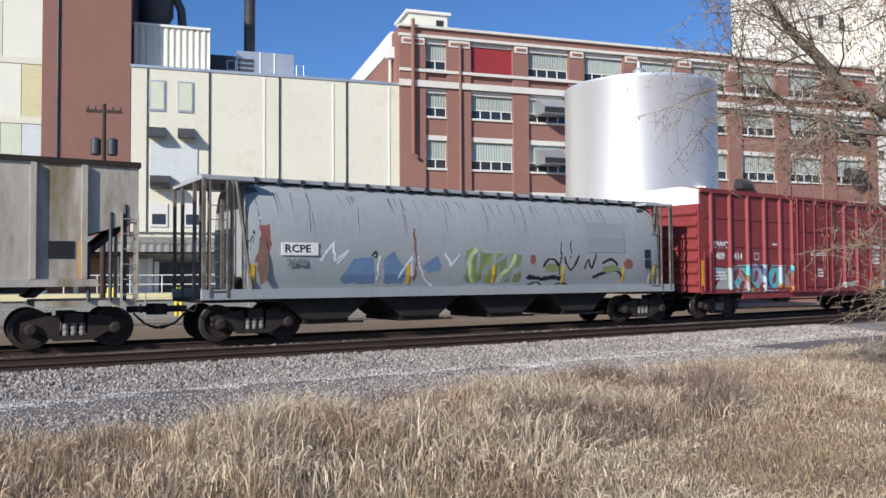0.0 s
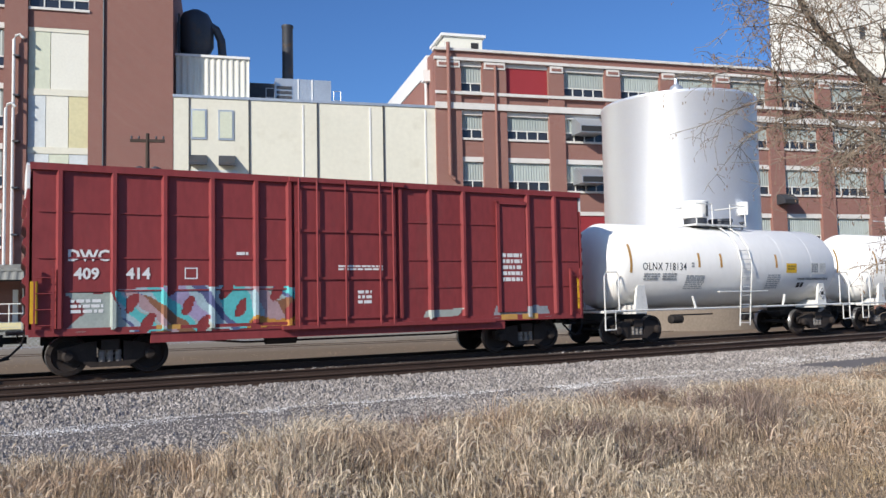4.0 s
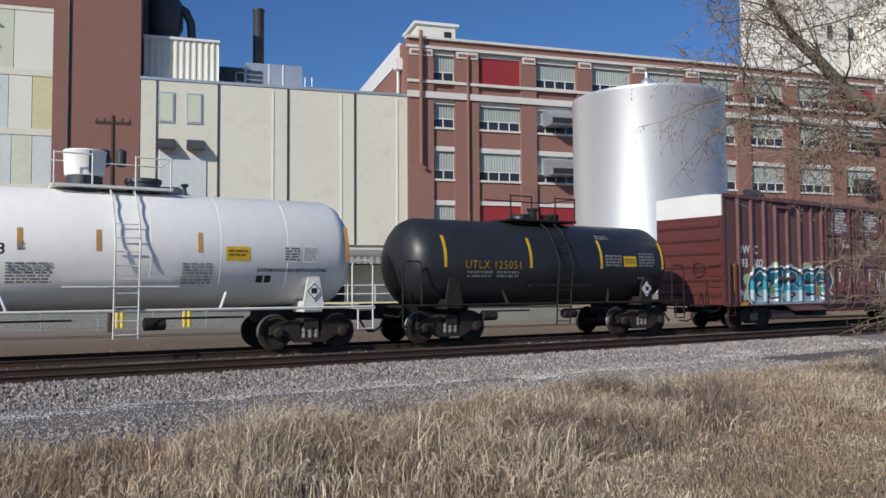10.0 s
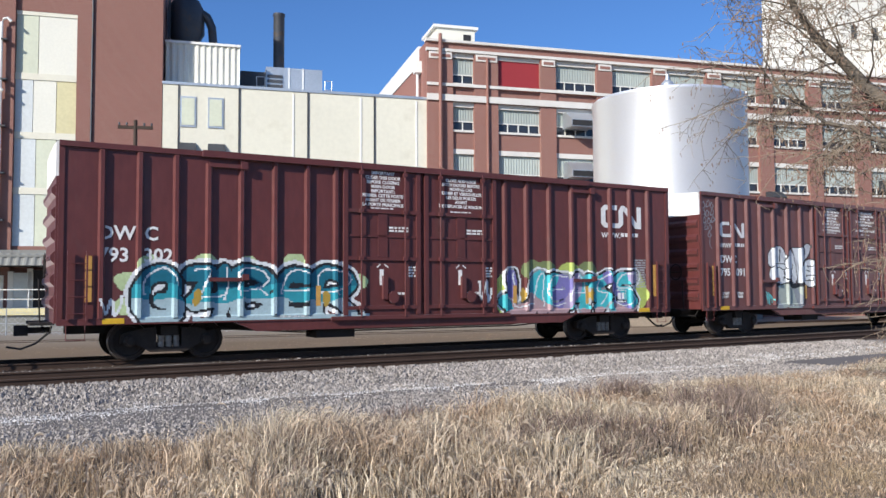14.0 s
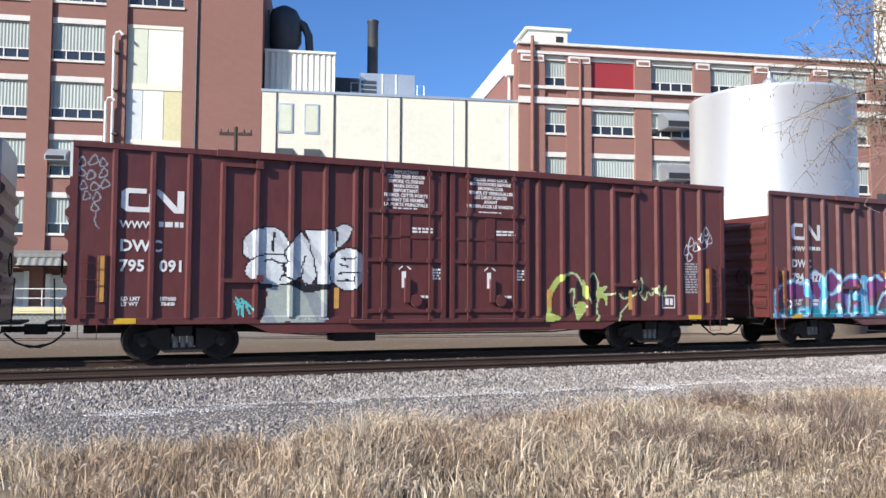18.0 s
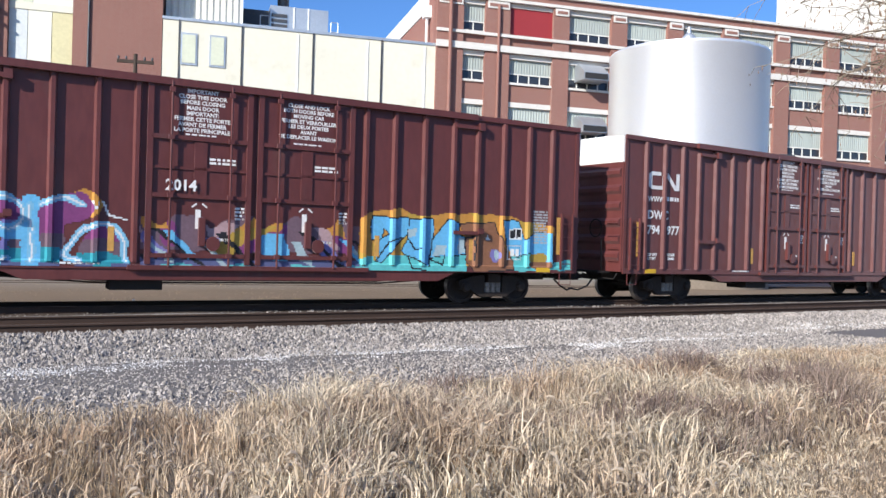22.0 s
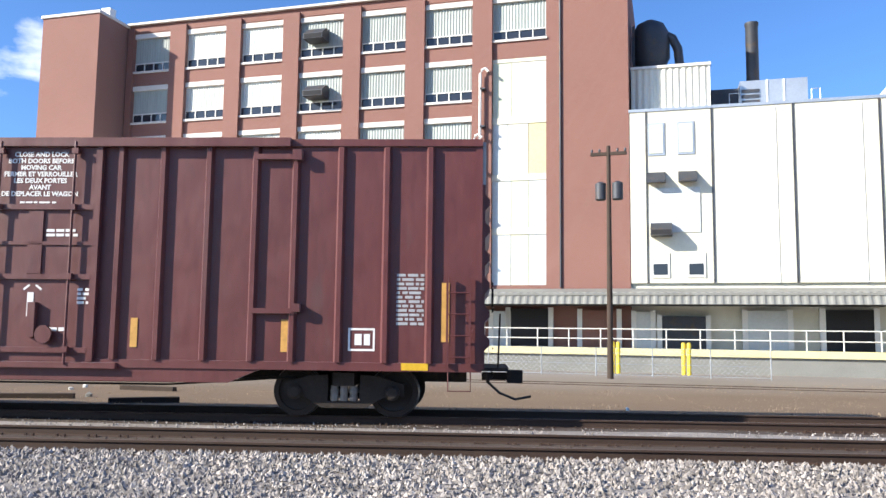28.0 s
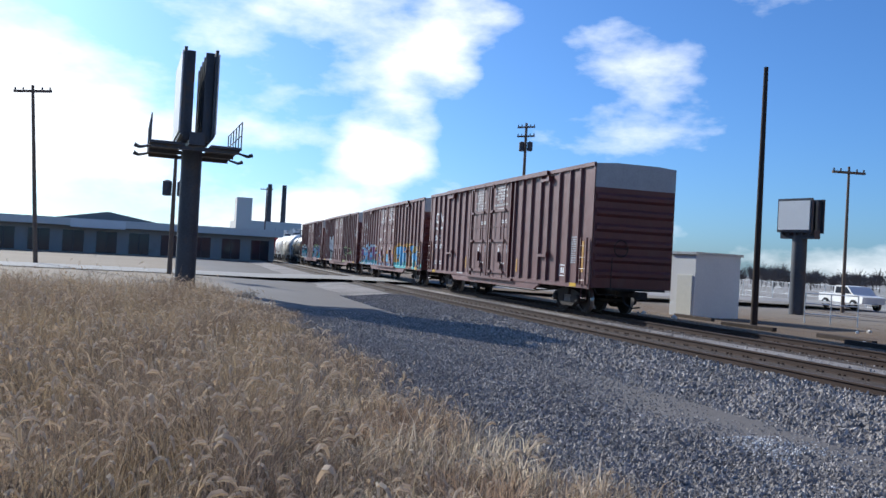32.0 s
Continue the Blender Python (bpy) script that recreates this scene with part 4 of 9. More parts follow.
def stroke(bm, pts, w, y, closed=False):
    """A flat painted line of width w through points (x, z)."""
    pts = [Vector((p[0], 0, p[1])) for p in pts]
    n = len(pts)
    lo, hi = [], []
    for i, p in enumerate(pts):
        a = pts[(i - 1) % n] if closed or i else p
        b = pts[(i + 1) % n] if closed or i < n - 1 else p
        d1, d2 = (p - a), (b - p)
        d = ((d1.normalized() if d1.length else Vector()) + (d2.normalized() if d2.length else Vector())).normalized()
        k = 1.0
        if d1.length and d2.length:
            k = 1 / max(0.5, abs(d.dot(d1.normalized())))
        nrm = Vector((-d.z, 0, d.x)) * (w / 2 * k)
        lo.append(bm.verts.new((p - nrm) + Vector((0, y, 0))))
        hi.append(bm.verts.new((p + nrm) + Vector((0, y, 0))))
    for i in range(n if closed else n - 1):
        j = (i + 1) % n
        bm.faces.new((lo[i], lo[j], hi[j], hi[i]))
    return bm


def hat_rib(x, z0, z1, deep=0.09, foot=0.085, crown=0.04):
    """A pressed hat-section rib on the near side, with sloping flanks."""
    bm = bmesh.new()
    prof = ((x - foot, -SIDE + 0.002), (x - crown, -SIDE - deep), (x + crown, -SIDE - deep), (x + foot, -SIDE + 0.002))
    lo, hi = ([bm.verts.new((a, b, z)) for a, b in prof] for z in (z0, z1))
    for k in range(3):
        bm.faces.new((lo[k], hi[k], hi[k + 1], lo[k + 1]))
    bm.faces.new(lo)
    bm.faces.new(hi[::-1])
    bm.normal_update()
    return bm


def sweep(points, n=5):
    """A flowing line through a few points."""
    p = [points[0]] + list(points) + [points[-1]]
    out = []
    for a, b, c, d in zip(p, p[1:], p[2:], p[3:]):
        for k in range(n):
            q = k / n
            out.append(tuple(0.5 * (2 * b[i] + (c[i] - a[i]) * q + (2 * a[i] - 5 * b[i] + 4 * c[i] - d[i]) * q * q + (3 * b[i] - a[i] - 3 * c[i] + d[i]) * q ** 3) for i in (0, 1)))
    return out + [tuple(points[-1])]


def worm_mark(parent, x, z, s, y=-SIDE - 0.012, tall=0.68):
    """The railway's mark, as plain white bands: an open rounded loop, and a zigzag that runs on from it."""
    bm = bmesh.new()
    w = 0.19 * s
    stroke(bm, [(x + a * s, z + b * s) for a, b in ((0.58, 0.36), (0.1, 0.36), (0, 0.27), (0, -0.27), (0.1, -0.36), (0.64, -0.36), (0.74, -0.26), (0.74, 0.22), (0.82, 0.36), (0.94, 0.36))], w, y)
    stroke(bm, [(x + a * s, z + b * s) for a, b in ((0.9, 0.36), (1.4, -0.36), (1.52, -0.36), (1.52, 0.43))], w, y)
    for v in bm.verts:
        v.co.z = z + (v.co.z - z) * tall
    return part("railway_mark", bm, WHITE_T, parent, "white painted railway mark")


# ---- running gear, built once and copied ----
def truck_model():
    t = new("truck")
    for s in (-1, 1):
        y0, y1 = (s * 1.0 - 0.09, s * 1.0 + 0.09)
        bm = bmesh.new()
        prism(bm, ((-1.12, 0.62), (-1.12, 0.4), (-0.72, 0.36), (-0.42, 0.18), (0.42, 0.18), (0.72, 0.36), (1.12, 0.4), (1.12, 0.62), (0.62, 0.76), (0.3, 0.78), (0.3, 0.30), (-0.3, 0.30), (-0.3, 0.78), (-0.62, 0.76)), y0, y1)
        f = part("side_frame", bm, TRUCKM, t, "cast steel side frame")
        bm = bmesh.new()
        for k in (-0.18, 0.0, 0.18):
            lathe(bm, ((0.3, 0.075), (0.36, 0.085), (0.42, 0.07), (0.48, 0.085), (0.54, 0.07), (0.58, 0.08)), "z", (k, s * 1.03, 0), 8)
        part("spring_set", bm, SPRING, f, "pale dusty coil springs")
        for q in (-0.91, 0.91):
            part("bearing_cap", lathe(bmesh.new(), ((s * 1.06, 0.14), (s * 1.16, 0.14), (s * 1.2, 0.09)), "y", (q, 0, 0.46), 12), TRUCKM, f)
    part("bolster", box(bmesh.new(), -0.2, 0.2, -1.15, 1.15, 0.58, 0.82), TRUCKM, t)
    r = 0.46
    prof = ((-0.88, r - 0.1), (-0.865, r), (-0.765, r + 0.005), (-0.735, r + 0.025), (-0.715, r + 0.02), (-0.71, r - 0.06), (-0.75, r - 0.07), (-0.78, 0.17), (-0.7, 0.12), (-0.65, 0.085), (0.65, 0.085), (0.7, 0.12), (0.78, 0.17), (0.75, r - 0.07), (0.71, r - 0.06), (0.715, r + 0.02), (0.735, r + 0.025), (0.765, r + 0.005), (0.865, r), (0.88, r - 0.1), (0.84, r - 0.11), (0.8, 0.16))
    bm = bmesh.new()
    pr = [(-0.8, 0.10), (-0.84, r - 0.11)] + list(prof[:20]) + [(0.84, r - 0.11), (0.8, 0.10), (1.05, 0.085)]
    lathe(bm, [(-1.05, 0.085)] + pr, "y", (0, 0, 0), 28)
    me = mesh_of("wheelset", bm, WHEELM, 40)
    me.materials.append(TREAD)
    for p in me.polygons:
        c = p.center
        if abs(c.y) > 0.7 and math.hypot(c.x, c.z) > r - 0.02:
            p.material_index = 1
    for q in (-0.91, 0.91):
        w = new("wheelset", me)
        w.parent = t
        w.matrix_basis = pose(q, 0, r)
    return t


TRUCK = truck_model()
WHEELS = []


def add_trucks(car, xs):
    for x in xs:
        t = copy_thing(TRUCK, pose(x, 0, 0))
        t.parent = car
        WHEELS.extend((o, o.location.x) for o in t.children if o.name.startswith("wheelset"))


def coupler(parent, x, way, material=None):
    bm = bmesh.new()
    box(bm, min(x, x + way * 0.55), max(x, x + way * 0.55), -0.09, 0.09, 0.76, 0.92)
    box(bm, min(x + way * 0.5, x + way * 0.8), max(x + way * 0.5, x + way * 0.8), -0.16, 0.16, 0.7, 0.98)
    c = part("coupler", bm, FRAMEBLK, parent, "grimy knuckle coupler")
    part("air_hose", rod(bmesh.new(), ((x + way * 0.1, -0.35, 0.75), (x + way * 0.35, -0.38, 0.5), (x + way * 0.65, -0.3, 0.36), (x + way * 0.95, -0.2, 0.42)), 0.03, 6), DARK, c)
    rod_bm = bmesh.new()
    rod(rod_bm, ((x + way * 0.08, -1.4, 1.0), (x + way * 0.12, -1.3, 0.8), (x + way * 0.2, -0.4, 0.85), (x + way * 0.2, 0, 0.95)), 0.02, 6)
    part("uncoupling_lever", rod_bm, FRAMEBLK, c)


def ladder(parent, material, x, y, z0, z1, w=0.42, step=0.38, name="ladder"):
    bm = bmesh.new()
    for q in (-w / 2, w / 2):
        box(bm, x + q - 0.02, x + q + 0.02, y - 0.03, y + 0.03, z0, z1)
    lad = part(name, bm, material, parent)
    bm = bmesh.new()
    rod(bm, ((x - w / 2, y - 0.02, 0), (x + w / 2, y - 0.02, 0)), 0.014, 6)
    first, z = None, z0 + 0.15
    while z < z1:
        if first is None:
            first = part("rung", bm, material, lad, at=pose(0, 0, z))
        else:
            again(first, pose(0, 0, z))
        z += step
    return lad


CARS = []


def boxcar_base():
    """A sixty-foot high-cube boxcar with two plug doors on each side."""
    L = 18.95
    car = thing("boxcar", "", "boxcar", group="freight train cars")
    m = None
    bm = bmesh.new()
    section(bm, ((-SIDE, 1.05), (SIDE, 1.05), (SIDE, 4.95), (0.8, 5.0), (-0.8, 5.0), (-SIDE, 4.95)), 0.06, L - 0.06)
    part("body", bm, m, car)
    # roof edge and long dark eave over the doors
    part("eave", box(bmesh.new(), 0, L, -SIDE - 0.07, -SIDE, 4.86, 4.98), m, car)
    part("door_track", box(bmesh.new(), 3.2, 15.4, -SIDE - 0.16, -SIDE - 0.07, 4.84, 4.99), m, car)
    part("side_sill", box(bmesh.new(), 0.0, L, -SIDE - 0.05, -SIDE, 1.0, 1.14), m, car)
    part("centre_sill", prism(bmesh.new(), ((3.9, 1.05), (4.6, 0.72), (L - 4.6, 0.72), (L - 3.9, 1.05)), -SIDE - 0.02, -SIDE + 0.08), m, car)
    part("door_rail", box(bmesh.new(), 6.6, 12.3, -SIDE - 0.14, -SIDE - 0.02, 0.98, 1.08), m, car)
    for s in (0.0, L):
        part("corner_post", box(bmesh.new(), max(0, s - 0.12), min(L, s + 0.12), -SIDE - 0.03, -SIDE, 1.05, 4.9), m, car)
    ribs = (0.92, 1.76, 2.6, 4.2, 5.07, 5.95, 6.75, 12.2, 13.0, 13.87, 14.75, 16.35, 17.2, 18.0)
    for x in ribs:
        part("rib", hat_rib(x, 1.14, 4.84), m, car)
    for x in (3.38, 15.5):
        part("rib", hat_rib(x, 1.14, 4.7), m, car)
    for x0, x1 in ((3.38, 4.2), (14.75, 15.5)):
        for z in (4.62, 1.95):
            part("hatch_bar", box(bmesh.new(), x0, x1 + 0.08, -SIDE - 0.12, -SIDE, z, z + 0.09), m, car)
        part("hatch_latch", box(bmesh.new(), x1 + 0.0, x1 + 0.16, -SIDE - 0.17, -SIDE - 0.02, 1.98, 2.12), m, car)
        part("hatch_latch", box(bmesh.new(), x1 - 0.05, x1 + 0.12, -SIDE - 0.17, -SIDE - 0.02, 4.6, 4.78), m, car)
    for n, (x0, x1) in enumerate(((6.95, 9.28), (9.42, 11.85))):
        d = part("door", box(bmesh.new(), x0, x1, -SIDE - 0.055, -SIDE - 0.002, 1.1, 4.86), m, car)
        for x in (x0 + 0.06, x1 - 0.06):
            part("door_stile", box(bmesh.new(), x - 0.06, x + 0.06, -SIDE - 0.11, -SIDE - 0.05, 1.1, 4.86), m, d)
        for z in (3.72, 2.5, 1.24, 3.1):
            part("door_bar", box(bmesh.new(), x0 + 0.1, x1 - 0.1, -SIDE - (0.11 if z != 3.1 else 0.085), -SIDE - 0.05, z, z + (0.09 if z != 3.1 else 0.06)), m, d)
        for x in (x0 + 0.5, x1 - 0.5):
            bm = rod(bmesh.new(), ((x, -SIDE - 0.15, 1.05), (x, -SIDE - 0.15, 4.92)), 0.026, 8)
            pipe = part("locking_bar", bm, m, d)
            for z in (1.3, 2.55, 3.76, 4.75):
                part("bar_bracket", box(bmesh.new(), x - 0.06, x + 0.06, -SIDE - 0.18, -SIDE - 0.1, z - 0.05, z + 0.05), m, pipe)
        mid = (x0 + x1) / 2
        part("door_panel", box(bmesh.new(), mid - 0.14, mid + 0.14, -SIDE - 0.085, -SIDE - 0.05, 2.6, 3.7), m, d)
        part("crank", box(bmesh.new(), mid - 0.02, mid + 0.12, -SIDE - 0.16, -SIDE - 0.06, 1.5, 2.1), m, d)
        part("crank_wheel", lathe(bmesh.new(), ((-SIDE - 0.17, 0.16), (-SIDE - 0.12, 0.16)), "y", (mid + 0.3, 0, 1.55), 10), m, d)
        bm = bmesh.new()
        for q in (-1, 1):
            stroke(bm, ((mid + q * 0.17, 2.32), (mid + q * 0.06, 2.4)), 0.035, -SIDE - 0.06)
        box(bm, mid - 0.09, mid + 0.03, -SIDE - 0.064, -SIDE - 0.058, 1.86, 2.27)
        part("placard", bm, WHITE_T, d, "white instruction mark")
        bars(d, WHITE_T, mid + 0.45, 1.62, 0.5, 0.1, 1, -SIDE - 0.06, seed=n)
        bars(d, WHITE_T, x1 - 0.25, 2.2, 0.22, 0.3, 4, -SIDE - 0.06, seed=n + 7)
        bars(d, WHITE_T, mid + 0.5, 3.3, 0.6, 0.16, 2, -SIDE - 0.06, seed=n + 9)
        text = ("IMPORTANT\nCLOSE THIS DOOR\nBEFORE CLOSING\nMAIN DOOR\nIMPORTANT:\nFERMER CETTE PORTE\nAVANT DE FERMER\nLA PORTE PRINCIPALE", "CLOSE AND LOCK\nBOTH DOORS BEFORE\nMOVING CAR\nFERMER ET VERROUILLER\nLES DEUX PORTES\nAVANT\nDE DEPLACER LE WAGON")[n]
        lettering(text, 0.125, d, WHITE_T, mid + 0.02, 4.35, -SIDE - 0.06, 0.004, "CENTER", name="door_notice")
        bars(d, WHITE_T, mid, 3.84, 0.7, 0.05, 1, -SIDE - 0.06, seed=n + 3)
    # ends: horizontal corrugations under a pale top
    for s, way in ((0.0, -1), (L, 1)):
        e = part("end_wall", box(bmesh.new(), min(s, s + 0.05 * way), max(s, s + 0.05 * way), -SIDE, SIDE, 1.05, 4.2), m, car)
        for k in range(6):
            z = 1.35 + k * 0.48
            bm = bmesh.new()
            prism(bm, ((s + 0.04 * way, z), (s + 0.14 * way, z + 0.1), (s + 0.14 * way, z + 0.2), (s + 0.04 * way, z + 0.3)), -SIDE + 0.06, SIDE - 0.06)
            part("corrugation", bm, m, e)
        part("end_top", section(bmesh.new(), ((-SIDE, 4.2), (SIDE, 4.2), (SIDE, 4.94), (0.8, 4.99), (-0.8, 4.99), (-SIDE, 4.94)), min(s, s + 0.06 * way), max(s, s + 0.06 * way)), WHITE_END if way < 0 else GREY_T, car, "pale painted end top")
        ladder(car, m, s - way * 0.42, -SIDE - 0.1, 1.1, 2.6, 0.4, 0.36, "side_ladder")
        for z in (1.4, 1.75, 2.1, 2.45):
            part("grab_iron", rod(bmesh.new(), ((s + way * 0.2, -SIDE + 0.05, z), (s + way * 0.2, -SIDE + 0.5, z)), 0.014, 6), m, car)
        part("end_step", box(bmesh.new(), min(s, s + 0.5 * way), max(s, s + 0.5 * way), -1.0, 1.0, 1.0, 1.06), FRAMEBLK, car, "crossover platform")
        bm = bmesh.new()
        rod(bm, ((s + way * 0.3, -0.95, 1.0), (s + way * 0.34, -0.95, 2.0)), 0.02, 6)
        rod(bm, [(s + way * 0.2, -0.55 + 0.26 * math.cos(a), 2.3 + 0.26 * math.sin(a)) for a in (math.pi * k / 8 for k in range(17))], 0.018, 5)
        rod(bm, ((s + way * 0.2, -0.81, 2.3), (s + way * 0.2, -0.29, 2.3)), 0.014, 5)
        part("brake_wheel", bm, FRAMEBLK, car)
        coupler(car, s, way)
        part("sill_step", rod(bmesh.new(), ((s - way * 0.2, -SIDE - 0.03, 1.0), (s - way * 0.2, -SIDE - 0.03, 0.62), (s - way * 0.6, -SIDE - 0.03, 0.62), (s - way * 0.6, -SIDE - 0.03, 1.0)), 0.016, 6), m, car)
        part("reflector", box(bmesh.new(), s - way * 0.66 - 0.07, s - way * 0.66 + 0.07, -SIDE - 0.012, -SIDE, 1.5, 2.5), ORANGE_T, car, "faded yellow reflective strip")
        part("bolster_plate", box(bmesh.new(), s - way * 1.2 - 0.24, s - way * 1.2 + 0.24, -SIDE - 0.06, -SIDE - 0.05, 1.02, 1.14), YELLOW_T, car)
    part("reflector", box(bmesh.new(), 6.2, 6.33, -SIDE - 0.012, -SIDE, 1.35, 1.85), ORANGE_T, car, "yellow reflective strip")
    part("reflector", box(bmesh.new(), 12.5, 12.63, -SIDE - 0.012, -SIDE, 1.35, 1.85), ORANGE_T, car, "yellow reflective strip")
    part("reflector", box(bmesh.new(), 15.3, 15.43, -SIDE - 0.012, -SIDE, 1.3, 1.85), ORANGE_T, car, "yellow reflective strip")
    part("underframe", box(bmesh.new(), 0.3, L - 0.3, -0.35, 0.35, 0.72, 1.05), FRAMEBLK, car)
    part("tool_box", box(bmesh.new(), 6.3, 7.4, -1.3, -0.5, 0.45, 0.8), FRAMEBLK, car, "dark underfloor box")
    bm = bmesh.new()
    for z, q in ((0.62, -0.9), (0.66, -0.6)):
        rod(bm, ((3.5, q, z + 0.2), (6, q, z), (13, q, z), (15.5, q, z + 0.2)), 0.025, 6)
    part("brake_rigging", bm, FRAMEBLK, car)
    bars(car, WHITE_T, 5.6, 1.09, 0.9, 0.07, 1, -SIDE - 0.055, seed=4)
    bars(car, GREY_T, 17.65, 2.2, 0.5, 0.9, 12, -SIDE - 0.004, seed=5)
    bm = bmesh.new()
    stroke(bm, ((16.55, 1.35), (17.0, 1.35), (17.0, 1.7), (16.55, 1.7)), 0.035, -SIDE - 0.006, True)
    box(bm, 16.65, 16.78, -SIDE - 0.008, -SIDE - 0.003, 1.43, 1.62)
    box(bm, 16.82, 16.93, -SIDE - 0.008, -SIDE - 0.003, 1.43, 1.62)
    part("inspection_panel", bm, WHITE_T, car)
    return car, L


def reshape(car, f):
    """Set the heights of a car's parts anew, its running gear apart."""
    seen = set()
    for o in car.children_recursive:
        if o.matrix_basis.translation.length > 1e-6:
            o.location.z = f(o.location.z)
        elif o.type == "MESH" and o.data.name not in seen:
            seen.add(o.data.name)
            for v in o.data.vertices:
                v.co.z = f(v.co.z)


def repaint(car, m):
    """Give every bare part of a car its own coat."""
    for o in car.children_recursive:
        if o.type == "MESH" and not o.data.materials:
            o.data.materials.append(None)
        if o.type == "MESH" and o.data.materials and o.data.materials[0] is None:
            o.material_slots[0].link = "OBJECT"
            o.material_slots[0].material = m


# ---- sprayed pictures: thin paint that follows the ribs and panels ----
def spray(name, col):
    return mat("spray_" + name, col, 0.55, s1=2.0, s2=16, var=0.16, bump=0.05)


PAINT = {k: spray(k, c) for k, c in dict(
    black=(0.018, 0.018, 0.022), white=(0.66, 0.68, 0.68), deep=(0.012, 0.13, 0.19), teal=(0.03, 0.27, 0.33), pale=(0.36, 0.47, 0.50), grey=(0.27, 0.29, 0.31),
    gold=(0.42, 0.27, 0.05), cyan=(0.06, 0.43, 0.47), violet=(0.19, 0.17, 0.40), lilac=(0.34, 0.28, 0.42), rose=(0.40, 0.27, 0.28), lime=(0.42, 0.50, 0.13), mist=(0.46, 0.56, 0.30),
    sky=(0.13, 0.42, 0.66), sea=(0.11, 0.47, 0.47), rust=(0.24, 0.11, 0.06), orange=(0.50, 0.24, 0.05), plum=(0.20, 0.05, 0.16), mauve=(0.15, 0.095, 0.12), glow=(0.20, 0.45, 0.62),
    dusk=(0.10, 0.11, 0.22), chrome=(0.52, 0.53, 0.55), milk=(0.36, 0.40, 0.36), blue=(0.13, 0.21, 0.33), leaf=(0.24, 0.31, 0.10), moss=(0.19, 0.23, 0.10), blood=(0.25, 0.10, 0.08)).items()}


def near_line(line, w):
    """All that lies within w of a drawn line."""
    def mask(X, Z):
        best = np.full(X.shape, 1e9)
        for (ax, az), (bx, bz) in zip(line, line[1:]):
            dx, dz = bx - ax, bz - az
            q = np.clip(((X - ax) * dx + (Z - az) * dz) / max(1e-9, dx * dx + dz * dz), 0, 1)
            best = np.minimum(best, (X - ax - q * dx) ** 2 + (Z - az - q * dz) ** 2)
        return best < w * w
    return mask


def inside(poly, grow=0.0):
    """All that lies within a drawn outline, grown by a margin."""
    def mask(X, Z):
        odd = np.zeros(X.shape, bool)
        for (ax, az), (bx, bz) in zip(poly, poly[1:] + poly[:1]):
            if az != bz:
                odd ^= ((az > Z) != (bz > Z)) & (X < (bx - ax) * (Z - az) / (bz - az) + ax)
        return odd | near_line(poly + poly[:1], grow)(X, Z) if grow > 0 else odd
    return mask


def oval(cx, cz, rx, rz):
    return lambda X, Z: ((X - cx) / rx) ** 2 + ((Z - cz) / rz) ** 2 < 1


def banded(mask, lo, hi, wave=0.12):
    """The part of a mask between two heights, with a wavy border."""
    return lambda X, Z: mask(X, Z) & (Z + wave * np.sin(X * 2.3) * 0.5 + 0.04 * np.sin(X * 7) >= lo) & (Z + wave * np.sin(X * 2.3) * 0.5 + 0.04 * np.sin(X * 7) < hi)


def strips(mask, k, n, skew=0.6, rate=1.6):
    """Every n-th slanting strip of a mask."""
    return lambda X, Z: mask(X, Z) & (np.floor((X + skew * Z + 0.35 * np.sin(2.1 * Z + 1.3 * X)) * rate).astype(int) % n == k)


def graffiti(car, label, x0, x1, z0, z1, coats, skin, cell=0.036, cuts=(), layer=0.006):
    """Paint on a car's side. coats: (colour, mask), the last on top; skin(x, z) tells where the side lies."""
    xs = sorted(set(np.round(np.arange(x0, x1, cell), 3)) | {round(c, 3) for c in cuts if x0 < c < x1})
    zs = np.arange(z0, z1 + cell, cell)
    X, Z = np.meshgrid((np.array(xs[1:]) + np.array(xs[:-1])) / 2, (zs[1:] + zs[:-1]) / 2)
    wob = 0.02 * np.sin(X * 9.1 + Z * 4) + 0.015 * np.sin(Z * 13 - X * 5)
    idx = np.full(X.shape, -1)
    used = []
    for colour, mask in coats:
        if colour not in used:
            used.append(colour)
        idx[mask(X + wob, Z + wob * 0.7)] = used.index(colour)
    nx = len(xs)
    verts = [(x, skin(x, z) - layer, z) for z in zs for x in xs]
    faces, kinds = [], []
    for j, i in zip(*np.nonzero(idx >= 0)):
        a = int(j) * nx + int(i)
        faces.append((a, a + 1, a + nx + 1, a + nx))
        kinds.append(int(idx[j, i]))
    me = bpy.data.meshes.new("graffiti")
    me.from_pydata(verts, [], faces)
    bm = bmesh.new()
    bm.from_mesh(me)
    bmesh.ops.delete(bm, geom=[v for v in bm.verts if not v.link_faces], context="VERTS")
    bm.to_mesh(me)
    bm.free()
    for c in used:
        me.materials.append(PAINT[c])
    me.polygons.foreach_set("material_index", kinds)
    ob = new("graffiti", me)
    ob.parent = car
    return tagged(ob, label)


BOXRIBS = (0.92, 1.76, 2.6, 3.38, 4.2, 5.07, 5.95, 6.75, 12.2, 13.0, 13.87, 14.75, 15.5, 16.35, 17.2, 18.0)
REDRIBS = (0.62, 1.78, 2.92, 4.05, 5.15, 6.02, 9.2, 10.15, 11.25, 13.5, 14.5)


